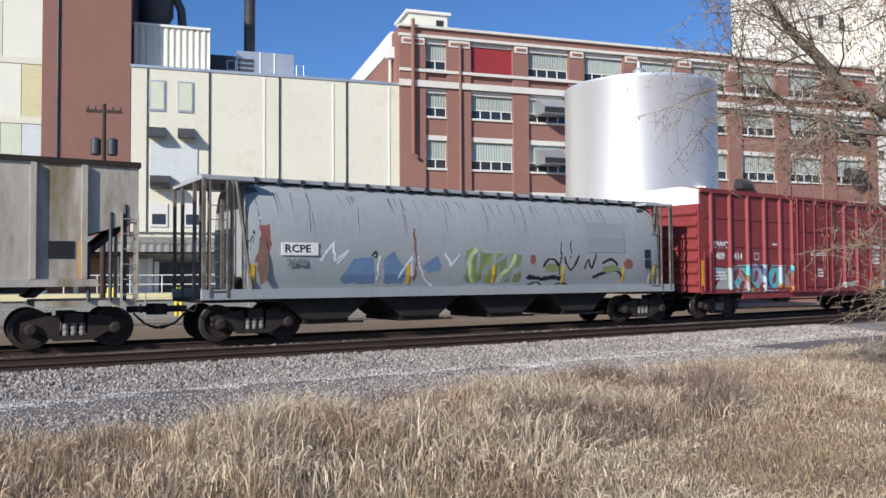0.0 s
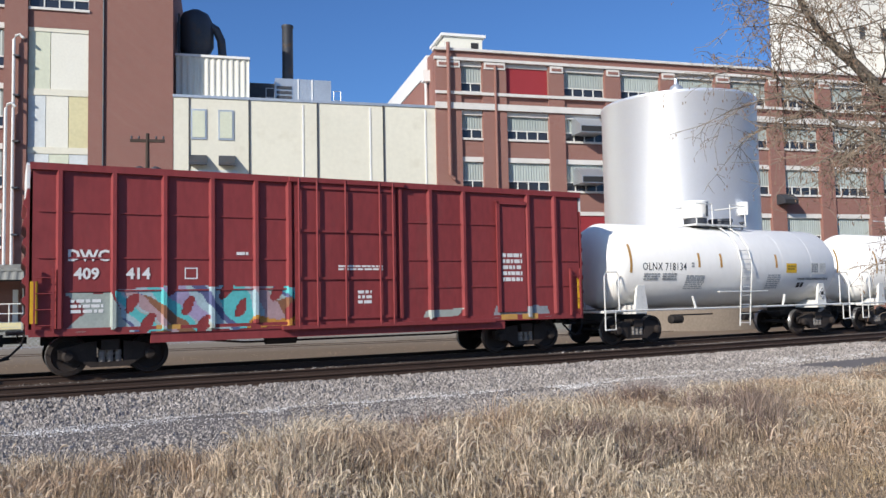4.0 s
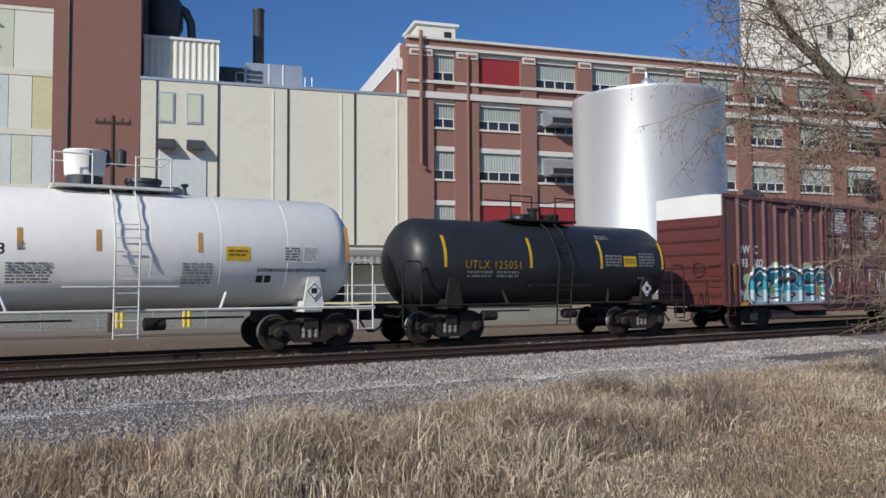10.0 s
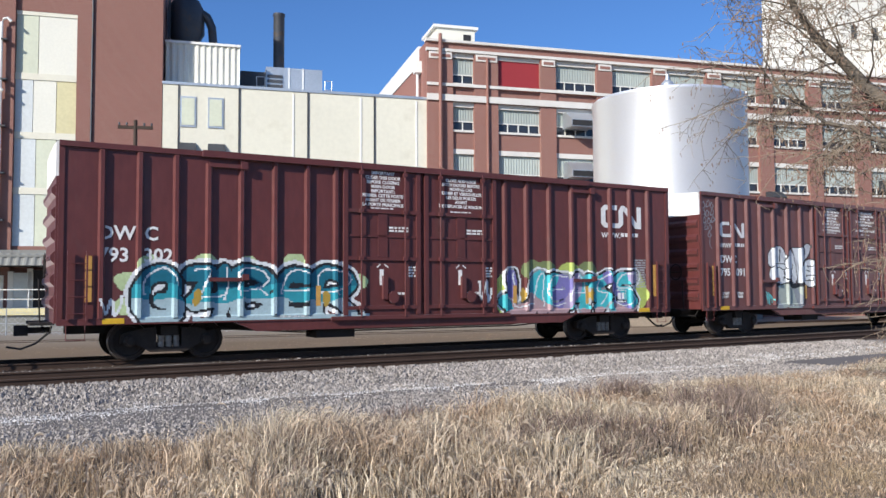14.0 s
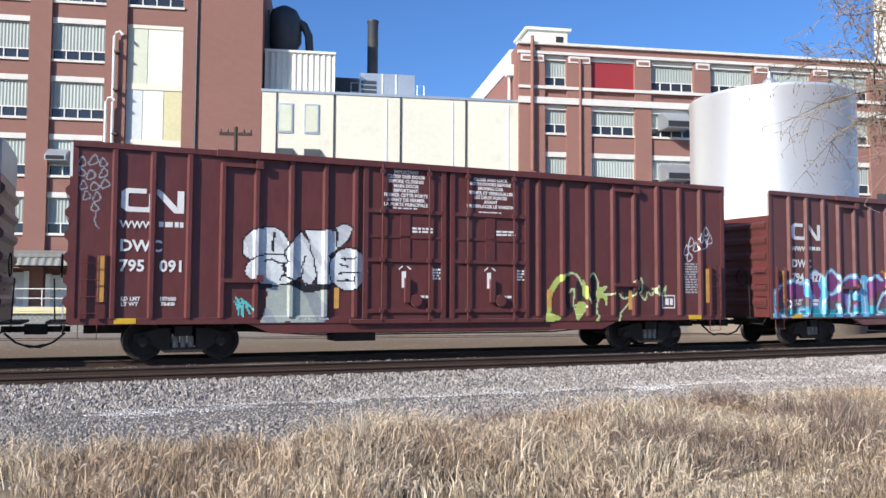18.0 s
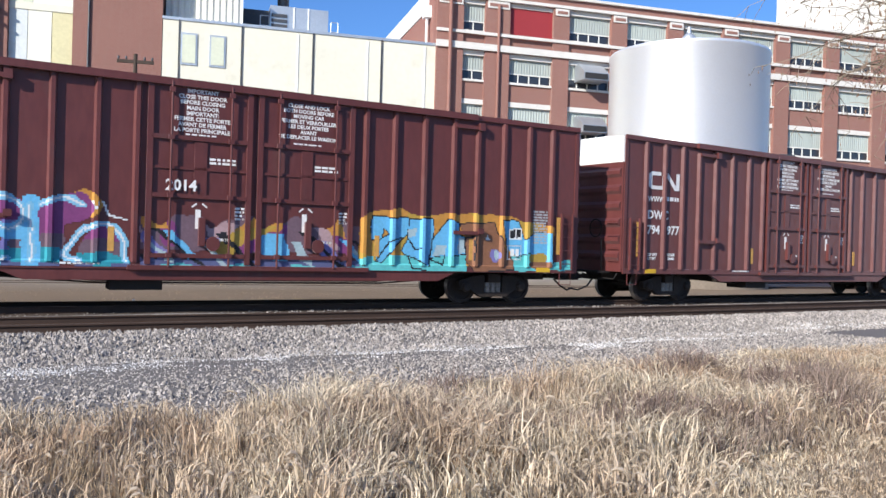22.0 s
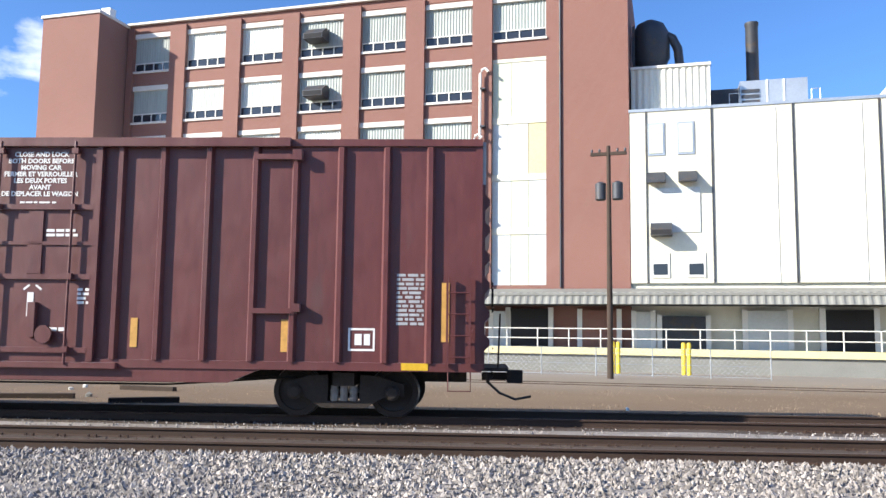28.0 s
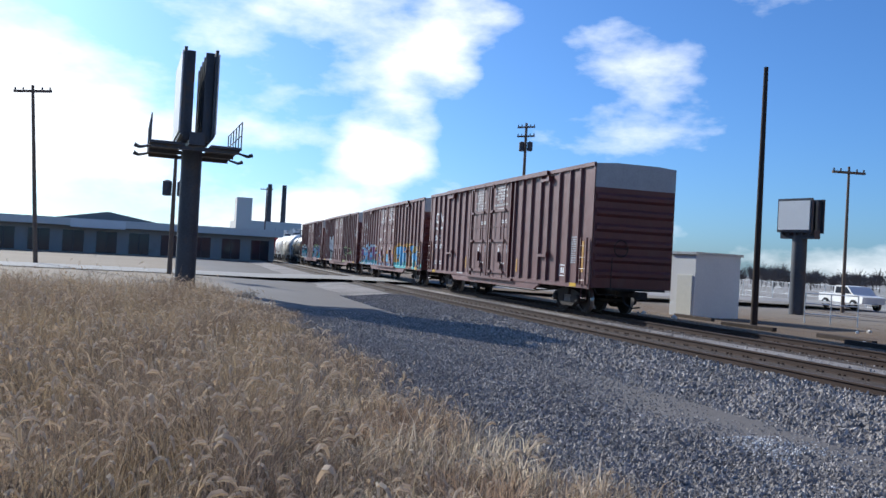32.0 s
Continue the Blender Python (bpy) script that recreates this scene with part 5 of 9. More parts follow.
def ribbed_skin(ribs, door=(99, 99), deep=0.09, foot=0.085, crown=0.04):
    def skin(x, z):
        d = 0.057 if door[0] < x < door[1] else 0.0
        for r in ribs:
            q = abs(x - r)
            if q < foot and z > 1.02:
                d = max(d, deep * min(1, (foot - q) / (foot - crown)))
        if z < 1.06:
            d = max(d, 0.052)
        return -SIDE - d
    cuts = [r + s for r in ribs for s in (-foot, -crown, crown, foot)]
    return skin, cuts


BOXSKIN, BOXCUTS = ribbed_skin(BOXRIBS, (6.95, 11.85))
REDSKIN, REDCUTS = ribbed_skin(REDRIBS, (6.15, 9.05), 0.1)


def letters(shapes, boxes, z0, z1):
    """Fat letters set into boxes (x from, x to); each shape is a list of lines in a unit square."""
    out = []
    for lines, (a, b) in zip(shapes, boxes):
        out.append([sweep([(a + (b - a) * p, z0 + (z1 - z0) * q) for p, q in line], 4) for line in lines])
    return out


FAT = (
    (((0.9, 0.62), (0.86, 0.86), (0.52, 0.98), (0.18, 0.8), (0.08, 0.45), (0.2, 0.12), (0.55, 0.02), (0.9, 0.12), (0.9, 0.36), (0.6, 0.4)),),
    (((0.12, 0.95), (0.5, 0.98), (0.3, 0.5), (0.2, 0.35), (0.8, 0.42)), ((0.85, 1.0), (0.86, 0.5), (0.72, 0.0))),
    (((0.15, 0.02), (0.14, 0.6), (0.16, 0.97), (0.6, 0.98), (0.86, 0.78), (0.6, 0.56), (0.25, 0.52)), ((0.55, 0.55), (0.95, 0.3), (0.65, 0.04), (0.2, 0.03))),
    (((0.92, 0.9), (0.4, 0.95), (0.12, 0.5), (0.3, 0.08), (0.92, 0.06)), ((0.2, 0.5), (0.85, 0.5))),
    (((0.12, 0.0), (0.12, 0.6), (0.2, 0.95), (0.6, 0.98), (0.9, 0.75), (0.6, 0.5), (0.2, 0.48)), ((0.5, 0.5), (0.72, 0.3), (0.98, 0.0))),
)
SHARP = (
    (((0.2, 0.95), (0.25, 0.5), (0.2, 0.1), (0.5, 0.05), (0.95, 0.12)), ((0.0, 0.3), (0.15, 0.2))),
    (((0.15, 0.3), (0.4, 0.85), (0.75, 0.9), (0.6, 0.45), (0.7, 0.05)),),
    (((0.95, 0.85), (0.3, 0.85), (0.12, 0.45), (0.35, 0.08), (0.9, 0.12)), ((0.3, 0.5), (0.75, 0.5))),
    (((0.15, 0.2), (0.25, 0.6), (0.6, 0.9), (0.8, 0.5), (0.85, 0.05)), ((0.3, 0.4), (0.8, 0.42))),
    (((0.1, 0.85), (0.5, 0.8), (0.9, 0.95)), ((0.5, 0.8), (0.35, 0.45), (0.8, 0.4), (0.5, 0.05))),
    (((0.9, 0.95), (0.35, 0.9), (0.15, 0.6), (0.75, 0.45), (0.9, 0.2), (0.5, 0.02), (0.1, 0.1)),),
)


def any_of(masks):
    def mask(X, Z):
        out = np.zeros(X.shape, bool)
        for m in masks:
            out |= m(X, Z)
        return out
    return mask


def teal_piece(car):
    """Five fat letters in teal fading to pale grey, then six angular ones in violet, cyan and rose."""
    word = letters(FAT, ((1.72, 2.68), (2.85, 3.95), (3.98, 5.05), (5.1, 6.02), (6.08, 7.25)), 0.98, 2.12)
    lines = [q for letter in word for q in letter]
    halo, edge, fill = (any_of([near_line(q, w) for q in lines]) for w in (0.35, 0.26, 0.19))
    shine = any_of([near_line([(x + 0.05, z + 0.1) for x, z in q], 0.022) for q in lines])
    coats = [("mist", any_of([oval(x, z, 0.3, 0.22) for x, z in ((1.5, 1.3), (2.0, 2.3), (5.6, 2.42), (4.4, 2.32), (1.5, 1.9), (7.4, 1.9), (3.3, 2.36))])),
             ("white", halo), ("black", edge), ("pale", fill), ("teal", banded(fill, 1.42, 1.75)), ("deep", banded(fill, 1.75, 2.6)), ("white", banded(shine, 1.5, 2.4)),
             ("gold", any_of([oval(3.12, 1.5, 0.09, 0.2), oval(6.5, 1.45, 0.1, 0.22)])), ("pale", lambda X, Z: (Z < 1.02) & (X > 3) & (X < 7.7)),
             ("white", any_of([near_line(sweep([(0.95, 1.5), (1.05, 1.15), (1.15, 1.45), (1.25, 1.1), (1.4, 1.55)]), 0.03)]))]
    graffiti(car, "sprayed teal and pale grey fat letters outlined in black", 0.7, 7.9, 0.92, 2.6, coats, BOXSKIN, cuts=BOXCUTS)
    word = letters(SHARP, ((12.2, 13.25), (13.1, 13.75), (13.6, 14.5), (14.45, 15.4), (15.3, 16.35), (16.4, 17.4)), 0.98, 2.1)
    lines = [q for letter in word for q in letter]
    halo, edge, fill = (any_of([near_line(q, w) for q in lines]) for w in (0.33, 0.27, 0.2))
    coats = [("lime", any_of([oval(x, z, rx, rz) for x, z, rx, rz in ((12.1, 1.5, 0.3, 0.6), (14.7, 2.2, 0.5, 0.3), (17.4, 1.9, 0.35, 0.4), (17.7, 1.5, 0.25, 0.45))])),
             ("moss", any_of([oval(x, 2.25, 0.4, 0.3) for x in (13.2, 13.7, 15.4)])),
             ("white", halo), ("black", edge), ("grey", strips(edge, 1, 3, 0.2, 4.0)), ("violet", fill), ("lilac", strips(fill, 1, 4, 0.3, 1.4)), ("cyan", strips(fill, 0, 4, 0.4, 1.15)), ("rose", banded(fill, 0.0, 1.3, 0.5)),
             ("cyan", banded(strips(fill, 0, 3, 0.1, 0.8), 1.0, 2.5)), ("gold", any_of([oval(12.85, 1.5, 0.08, 0.22), inside([(15.35, 1.45), (15.6, 1.8), (15.65, 1.25)])])), ("white", any_of([near_line([(x + 0.1, z + 0.12) for x, z in q], 0.02) for q in lines])),
             ("white", near_line(sweep([(11.25, 1.9), (11.35, 1.4), (11.5, 1.9), (11.55, 1.3), (11.7, 1.7)]), 0.035))]
    graffiti(car, "sprayed angular letters in violet, cyan and rose", 11.1, 18.1, 0.92, 2.7, coats, BOXSKIN, cuts=BOXCUTS)


def bubble_piece(car):
    def bx(p):
        return [(3.87 + (x - 65) * 0.00454, 3.26 - (z - 92) * 0.00455) for x, z in p]
    b_top, b_low = bx([(195, 190), (235, 320)])
    big_a = bx([(385, 108), (440, 200), (480, 330), (450, 395), (400, 385), (390, 350), (345, 380), (300, 340), (285, 300), (320, 275), (290, 225)])
    big_f = bx([(410, 95), (585, 95), (585, 200), (545, 235), (590, 300), (590, 370), (540, 400), (480, 395), (470, 300)])
    tail = bx([(590, 75), (630, 55), (675, 80), (660, 140), (600, 190), (585, 180), (610, 130)])
    g = bx([(662, 310)])[0]
    parts = [oval(*b_top, 0.58, 0.46), oval(*b_low, 0.68, 0.37), inside(big_a), inside(big_f), oval(*g, 0.48, 0.54), inside(tail)]
    rims = [oval(b_top[0], b_top[1], 0.62, 0.5), oval(b_low[0], b_low[1], 0.72, 0.41), inside(big_a, 0.04), inside(big_f, 0.04), oval(g[0], g[1], 0.52, 0.58), inside(tail, 0.04)]
    patch = inside(bx([(195, 395), (540, 400), (535, 600), (500, 610), (160, 610), (200, 520)]))
    coats = [("milk", patch), ("grey", strips(patch, 0, 3, 0.9, 3.2)), ("black", any_of([near_line(bx([(180, 410), (300, 380), (420, 425), (540, 410)]), 0.09), near_line(bx([(600, 130), (560, 200)]), 0.13)]))]
    for rim, body in zip(rims, parts):
        coats += [("black", rim), ("white", body), ("chrome", strips(body, 0, 3, 0.5, 3.0))]
    coats += [("black", any_of([near_line(bx([(228, 118), (230, 215)]), 0.025), near_line(bx([(180, 275), (230, 258), (285, 285), (300, 330), (275, 375)]), 0.02), near_line(bx([(390, 350), (410, 320), (395, 300), (410, 240)]), 0.02)] + [near_line(bx(p), 0.022) for p in ([(620, 250), (700, 245)], [(605, 290), (660, 300)], [(605, 335), (730, 325)], [(600, 375), (690, 380)], [(640, 240), (640, 262)], [(690, 355), (690, 395)])])),
              ("sea", any_of([near_line(bx([(30, 490), (60, 560), (40, 470), (80, 570), (60, 480), (110, 560), (80, 500), (125, 540)]), 0.02)]))]
    graffiti(car, "white sprayed bubble letters with thin black outlines", 3.6, 7.3, 0.9, 3.5, coats, BOXSKIN, cuts=BOXCUTS)

    def lx(p):
        return sweep([(12.54 + (x - 84) * 0.00557, 1.65 - (z - 240) * 0.005) for x, z in p], 4)
    arc_ = near_line(lx([(88, 330), (90, 230), (140, 150), (215, 120), (262, 142), (300, 205), (330, 275)]), 0.04)
    thick = near_line(lx([(85, 330), (95, 240), (125, 175), (165, 140)]), 0.085)
    foot = inside(lx([(60, 405), (80, 345), (150, 378), (100, 395)]), 0.02)
    body = any_of([thick, foot, inside(lx([(250, 300), (275, 280), (300, 310), (285, 360), (255, 385), (250, 340)])), inside(lx([(290, 150), (310, 160), (318, 260), (285, 245)])), inside(lx([(380, 210), (440, 195), (405, 235), (445, 255), (440, 295), (415, 270), (380, 270)])), near_line(lx([(375, 390), (400, 440)]), 0.05)])
    lines = any_of([near_line(lx(p), 0.028) for p in ([(215, 225), (235, 207), (240, 300), (256, 382)], [(250, 300), (292, 288), (298, 335), (256, 385)], [(300, 205), (345, 290)], [(330, 135), (352, 118), (378, 150), (380, 270), (386, 405)], [(380, 212), (442, 192), (402, 240), (485, 235)], [(440, 250), (436, 300)], [(515, 238), (548, 264), (600, 246), (632, 224)], [(585, 285), (530, 350), (510, 440)], [(606, 165), (630, 152)], [(645, 205), (664, 138), (672, 205), (650, 240), (690, 272), (702, 225), (725, 238)], [(735, 205), (770, 240), (765, 190), (735, 240)], [(795, 240), (812, 220), (826, 190), (828, 250)])])
    shade = any_of([near_line(lx(p), 0.09) for p in ([(190, 150), (195, 260), (215, 330)], [(265, 180), (270, 260)], [(345, 150), (350, 260)], [(400, 225), (430, 255)], [(560, 235), (600, 225)], [(655, 150), (660, 220)])])
    coats = [("black", shade), ("mist", any_of([arc_, lines])), ("lime", body)]
    graffiti(car, "lime green sprayed scrawl with black shading", 12.2, 17.4, 0.86, 2.45, coats, BOXSKIN, cuts=BOXCUTS)
    ring = [near_line(sweep([(x, z), (x + 0.1, z + 0.2), (x + 0.2, z), (x + 0.05, z - 0.1), (x, z)]), 0.018) for x, z in ((17.4, 3.0), (17.55, 3.25), (17.75, 3.1), (17.95, 3.4), (18.1, 3.2), (18.15, 3.6), (17.5, 2.8), (18.3, 3.35))]
    graffiti(car, "pale scrawled tag of looping letters", 17.2, 18.7, 2.6, 3.9, [("chrome", any_of(ring))], BOXSKIN, cuts=BOXCUTS, cell=0.025)
    ring = [near_line(sweep([(x, z), (x + 0.08, z + 0.16), (x + 0.18, z + 0.02), (x + 0.04, z - 0.06), (x, z)]), 0.016) for x, z in ((0.12, 4.6), (0.35, 4.65), (0.55, 4.6), (0.1, 4.35), (0.3, 4.3), (0.55, 4.35), (0.15, 4.05), (0.4, 4.05), (0.6, 4.1), (0.2, 3.8), (0.45, 3.8), (0.4, 3.55))]
    graffiti(car, "grey scrawled tag filling a corner panel", 0.05, 0.9, 3.0, 4.95, [("grey", any_of(ring + [near_line(sweep([(0.5, 3.5), (0.48, 3.3), (0.56, 3.1)]), 0.016)]))], BOXSKIN, cuts=BOXCUTS, cell=0.025)


def loop_piece(car):
    def px(p):
        return sweep([(0.18 + (x - 362) * 0.0149 * (1 + (x - 362) * 0.00018), 2.18 - (z - 405) * 0.0134) for x, z in p], 4)
    bodies = [px(p) for p in ([(430, 480), (390, 470), (380, 440), (420, 425), (455, 440), (460, 475)], [(495, 400), (498, 490)], [(545, 400), (546, 425)], [(535, 495), (545, 460), (575, 430)], [(585, 490), (580, 450), (600, 410), (630, 415)], [(625, 495), (635, 470)], [(670, 480), (675, 420), (705, 405)], [(720, 490), (735, 455), (750, 490)])]
    lines = [px(p) for p in ([(420, 503), (372, 488), (357, 455), (375, 428), (410, 410), (450, 412), (478, 432)], [(453, 405), (476, 440), (478, 465), (465, 492), (445, 497), (440, 480), (458, 478)], [(478, 392), (494, 384), (512, 396)], [(545, 379), (568, 395), (568, 425), (545, 440), (522, 425), (522, 395), (545, 379)], [(516, 503), (514, 462), (530, 446)], [(556, 432), (585, 404), (610, 392), (636, 402), (641, 428), (628, 442), (606, 430), (600, 465), (604, 494), (624, 488)], [(562, 468), (570, 490), (592, 508), (640, 508)], [(650, 405), (652, 490)], [(662, 403), (690, 390), (710, 402)], [(714, 436), (700, 458), (690, 482), (706, 492)], [(714, 440), (736, 430), (757, 446), (763, 490)], [(780, 420), (785, 485)])]
    body = any_of([near_line(q, 0.3) for q in bodies])
    wide, core = any_of([near_line(q, 0.07) for q in lines]), any_of([near_line(q, 0.02) for q in lines])
    blue = any_of([near_line(px(p), 0.17) for p in ([(357, 440), (360, 490), (400, 503)], [(462, 415), (470, 440)], [(512, 410), (520, 440), (512, 470)], [(651, 400), (652, 492)], [(645, 445), (620, 445)], [(560, 500), (600, 508)])])
    orange = any_of([oval(0.25, 1.2, 0.28, 0.35), oval(0.3, 1.0, 0.5, 0.12), oval(5.75, 2.25, 0.35, 0.3)])
    coats = [("orange", orange), ("mauve", body), ("plum", banded(body, 1.55, 3.0)), ("teal", banded(body, 0.0, 1.25)), ("violet", banded(strips(body, 0, 4, 0.5, 1.7), 1.2, 1.8)), ("sky", blue), ("glow", wide), ("white", core),
             ("dusk", lambda X, Z: (Z < 1.0) & (X > 3.0) & (np.sin(X * 9) > -0.3)), ("white", any_of([near_line(px(p), 0.02) for p in ([(392, 448), (400, 480), (412, 460), (394, 450)], [(722, 395), (725, 408), (730, 395)], [(735, 395), (742, 412), (760, 425)])]))]
    graffiti(car, "purple sprayed loops with pale blue outlines", 0.05, 6.75, 0.92, 2.6, coats, BOXSKIN, cuts=BOXCUTS)
    zone = lambda X, Z: (Z < 2.02 + 0.12 * np.sin(X * 5) + 0.06 * np.sin(X * 11)) & (X > 6.85) & (X < 12.1)
    mess = [("mauve", lambda X, Z: zone(X, Z) & (Z > 1.3)), ("plum", banded(strips(zone, 0, 3, 0.1, 1.6), 1.35, 1.95)), ("orange", banded(strips(zone, 1, 3, -0.2, 1.5), 1.75, 2.3)), ("rose", banded(strips(zone, 2, 5, 0.3, 2.4), 1.4, 2.0)), ("violet", banded(strips(zone, 0, 4, 0.6, 2.1), 1.1, 1.65)), ("sky", banded(strips(zone, 3, 5, 0.8, 2.6), 1.05, 1.7)), ("gold", banded(strips(zone, 4, 7, -0.5, 2.2), 1.2, 1.9)), ("dusk", lambda X, Z: zone(X, Z) & (Z < 1.12)), ("sea", lambda X, Z: zone(X, Z) & (Z < 1.0) & (np.sin(X * 4.3) > 0.2)), ("pale", banded(strips(zone, 1, 8, 0.9, 5.0), 1.0, 1.5)), ("black", banded(strips(zone, 2, 9, 1.2, 6.0), 1.0, 1.75))]
    graffiti(car, "many-coloured sprayed patches across the doors", 6.8, 12.15, 0.92, 2.35, mess, BOXSKIN, cuts=BOXCUTS)

    def kx(p):
        return [(12.4 + (x - 300) * 0.00513, 2.25 - (z - 97) * 0.0052) for x, z in p]
    haze = any_of([inside(kx([(235, 110), (300, 70), (450, 50), (600, 85), (720, 60), (1060, 55), (1180, 75), (1420, 110), (1420, 200), (235, 300)])), inside(kx([(850, 110), (1070, 70), (1400, 100), (1400, 330), (850, 330)]))])
    base = inside(kx([(240, 300), (330, 285), (840, 265), (850, 330), (835, 400), (250, 405)]))
    shapes = [("sky", [(305, 95), (500, 95), (500, 170), (430, 235), (370, 310), (325, 310), (325, 215), (405, 180), (360, 150), (355, 205), (305, 205)]), ("sky", [(505, 100), (650, 95), (640, 205), (625, 330), (520, 285), (475, 255), (505, 195)]), ("sky", [(735, 95), (800, 110), (810, 180), (838, 180), (838, 272), (640, 282), (645, 200)]),
              ("rust", [(812, 110), (1010, 100), (1062, 190), (1090, 240), (1150, 300), (1140, 345), (890, 358), (848, 300), (850, 180)]), ("sky", [(1070, 85), (1180, 85), (1195, 140), (1222, 185), (1300, 140), (1395, 145), (1420, 300), (1330, 300), (1260, 250), (1180, 270), (1115, 240)])]
    coats = [("orange", haze), ("gold", strips(haze, 0, 4, 0.3, 2.0)), ("sea", base), ("sea", inside(kx([(1140, 275), (1260, 255), (1420, 300), (1545, 290), (1545, 342), (1150, 352)])))]
    for colour, shape in shapes:
        coats += [("black", inside(kx(shape), 0.03)), (colour, inside(kx(shape)))]
    coats += [("pale", any_of([inside(kx([(660, 230), (730, 225), (720, 275), (650, 280)])), inside(kx([(790, 190), (838, 185), (838, 262), (800, 270)])), inside(kx([(500, 150), (560, 140), (545, 185), (505, 195)]))])),
              ("white", any_of([inside(kx([(965, 190), (985, 160), (1000, 190)])), inside(kx([(1118, 125), (1197, 125), (1197, 182), (1118, 182)]))])), ("black", any_of([inside(kx(p)) for p in ([(1126, 133), (1155, 133), (1155, 174), (1126, 174)], [(1162, 133), (1190, 133), (1190, 174), (1162, 174)])])),
              ("gold", oval(*kx([(1310, 285)])[0], 0.32, 0.16)), ("rust", oval(*kx([(1330, 320)])[0], 0.42, 0.12)), ("gold", oval(*kx([(322, 265)])[0], 0.06, 0.25)), ("violet", oval(*kx([(1030, 270)])[0], 0.16, 0.2)), ("pale", oval(*kx([(1040, 265)])[0], 0.07, 0.14)),
              ("black", any_of([near_line(kx(p), 0.02) for p in ([(330, 310), (400, 215), (470, 190)], [(500, 200), (545, 250), (580, 245)], [(510, 290), (535, 340), (600, 360)], [(640, 290), (700, 330), (720, 275)], [(850, 180), (900, 175), (900, 290)])]))]
    graffiti(car, "sprayed block letters in sky blue, rust and sea green", 12.05, 18.85, 0.9, 2.5, coats, BOXSKIN, cuts=BOXCUTS)


def faded_piece(car):
    whole = inside([(1.75, 2.0), (3.4, 2.08), (6.0, 2.02), (7.3, 1.95), (7.6, 1.5), (7.2, 1.05), (5.0, 1.0), (3.6, 0.96), (2.1, 1.0), (1.9, 1.5)])
    area = lambda X, Z: whole(X, Z) & (np.sin(5.1 * X + 3.7 * Z) + np.sin(9.3 * X - 6.1 * Z + 1.0) > -1.05)
    coats = [("milk", inside([(0.75, 1.95), (1.7, 1.9), (2.1, 1.1), (0.7, 1.05), (1.2, 1.5)])), ("pale", area), ("milk", strips(area, 0, 4, 0.9, 2.4)), ("sea", strips(area, 1, 3, 0.75, 2.3)), ("dusk", strips(area, 0, 9, 1.1, 6.0)), ("rust", banded(strips(area, 2, 4, 0.9, 1.5), 0.9, 1.75)), ("rose", strips(area, 3, 7, 0.8, 2.7)), ("orange", banded(strips(area, 1, 6, 0.2, 1.3), 0.9, 1.25)), ("lilac", banded(strips(area, 4, 6, 0.9, 2.0), 1.3, 2.1)),
             ("white", any_of([near_line(sweep(p), 0.022) for p in ([(8.0, 1.9), (8.15, 2.1), (8.3, 1.85)], [(8.25, 1.7), (8.35, 1.5), (8.5, 1.75), (8.6, 1.45), (8.75, 1.7)], [(7.6, 1.95), (7.7, 1.8)])])),
             ("milk", inside([(10.0, 1.3), (11.2, 1.35), (11.0, 1.12), (9.9, 1.1)])), ("grey", inside([(12.3, 1.4), (14.2, 1.35), (14.3, 1.05), (12.2, 1.05)]))]
    graffiti(car, "faded pale blue and tan sprayed shapes", 0.5, 14.4, 0.96, 2.2, coats, REDSKIN, cuts=REDCUTS)


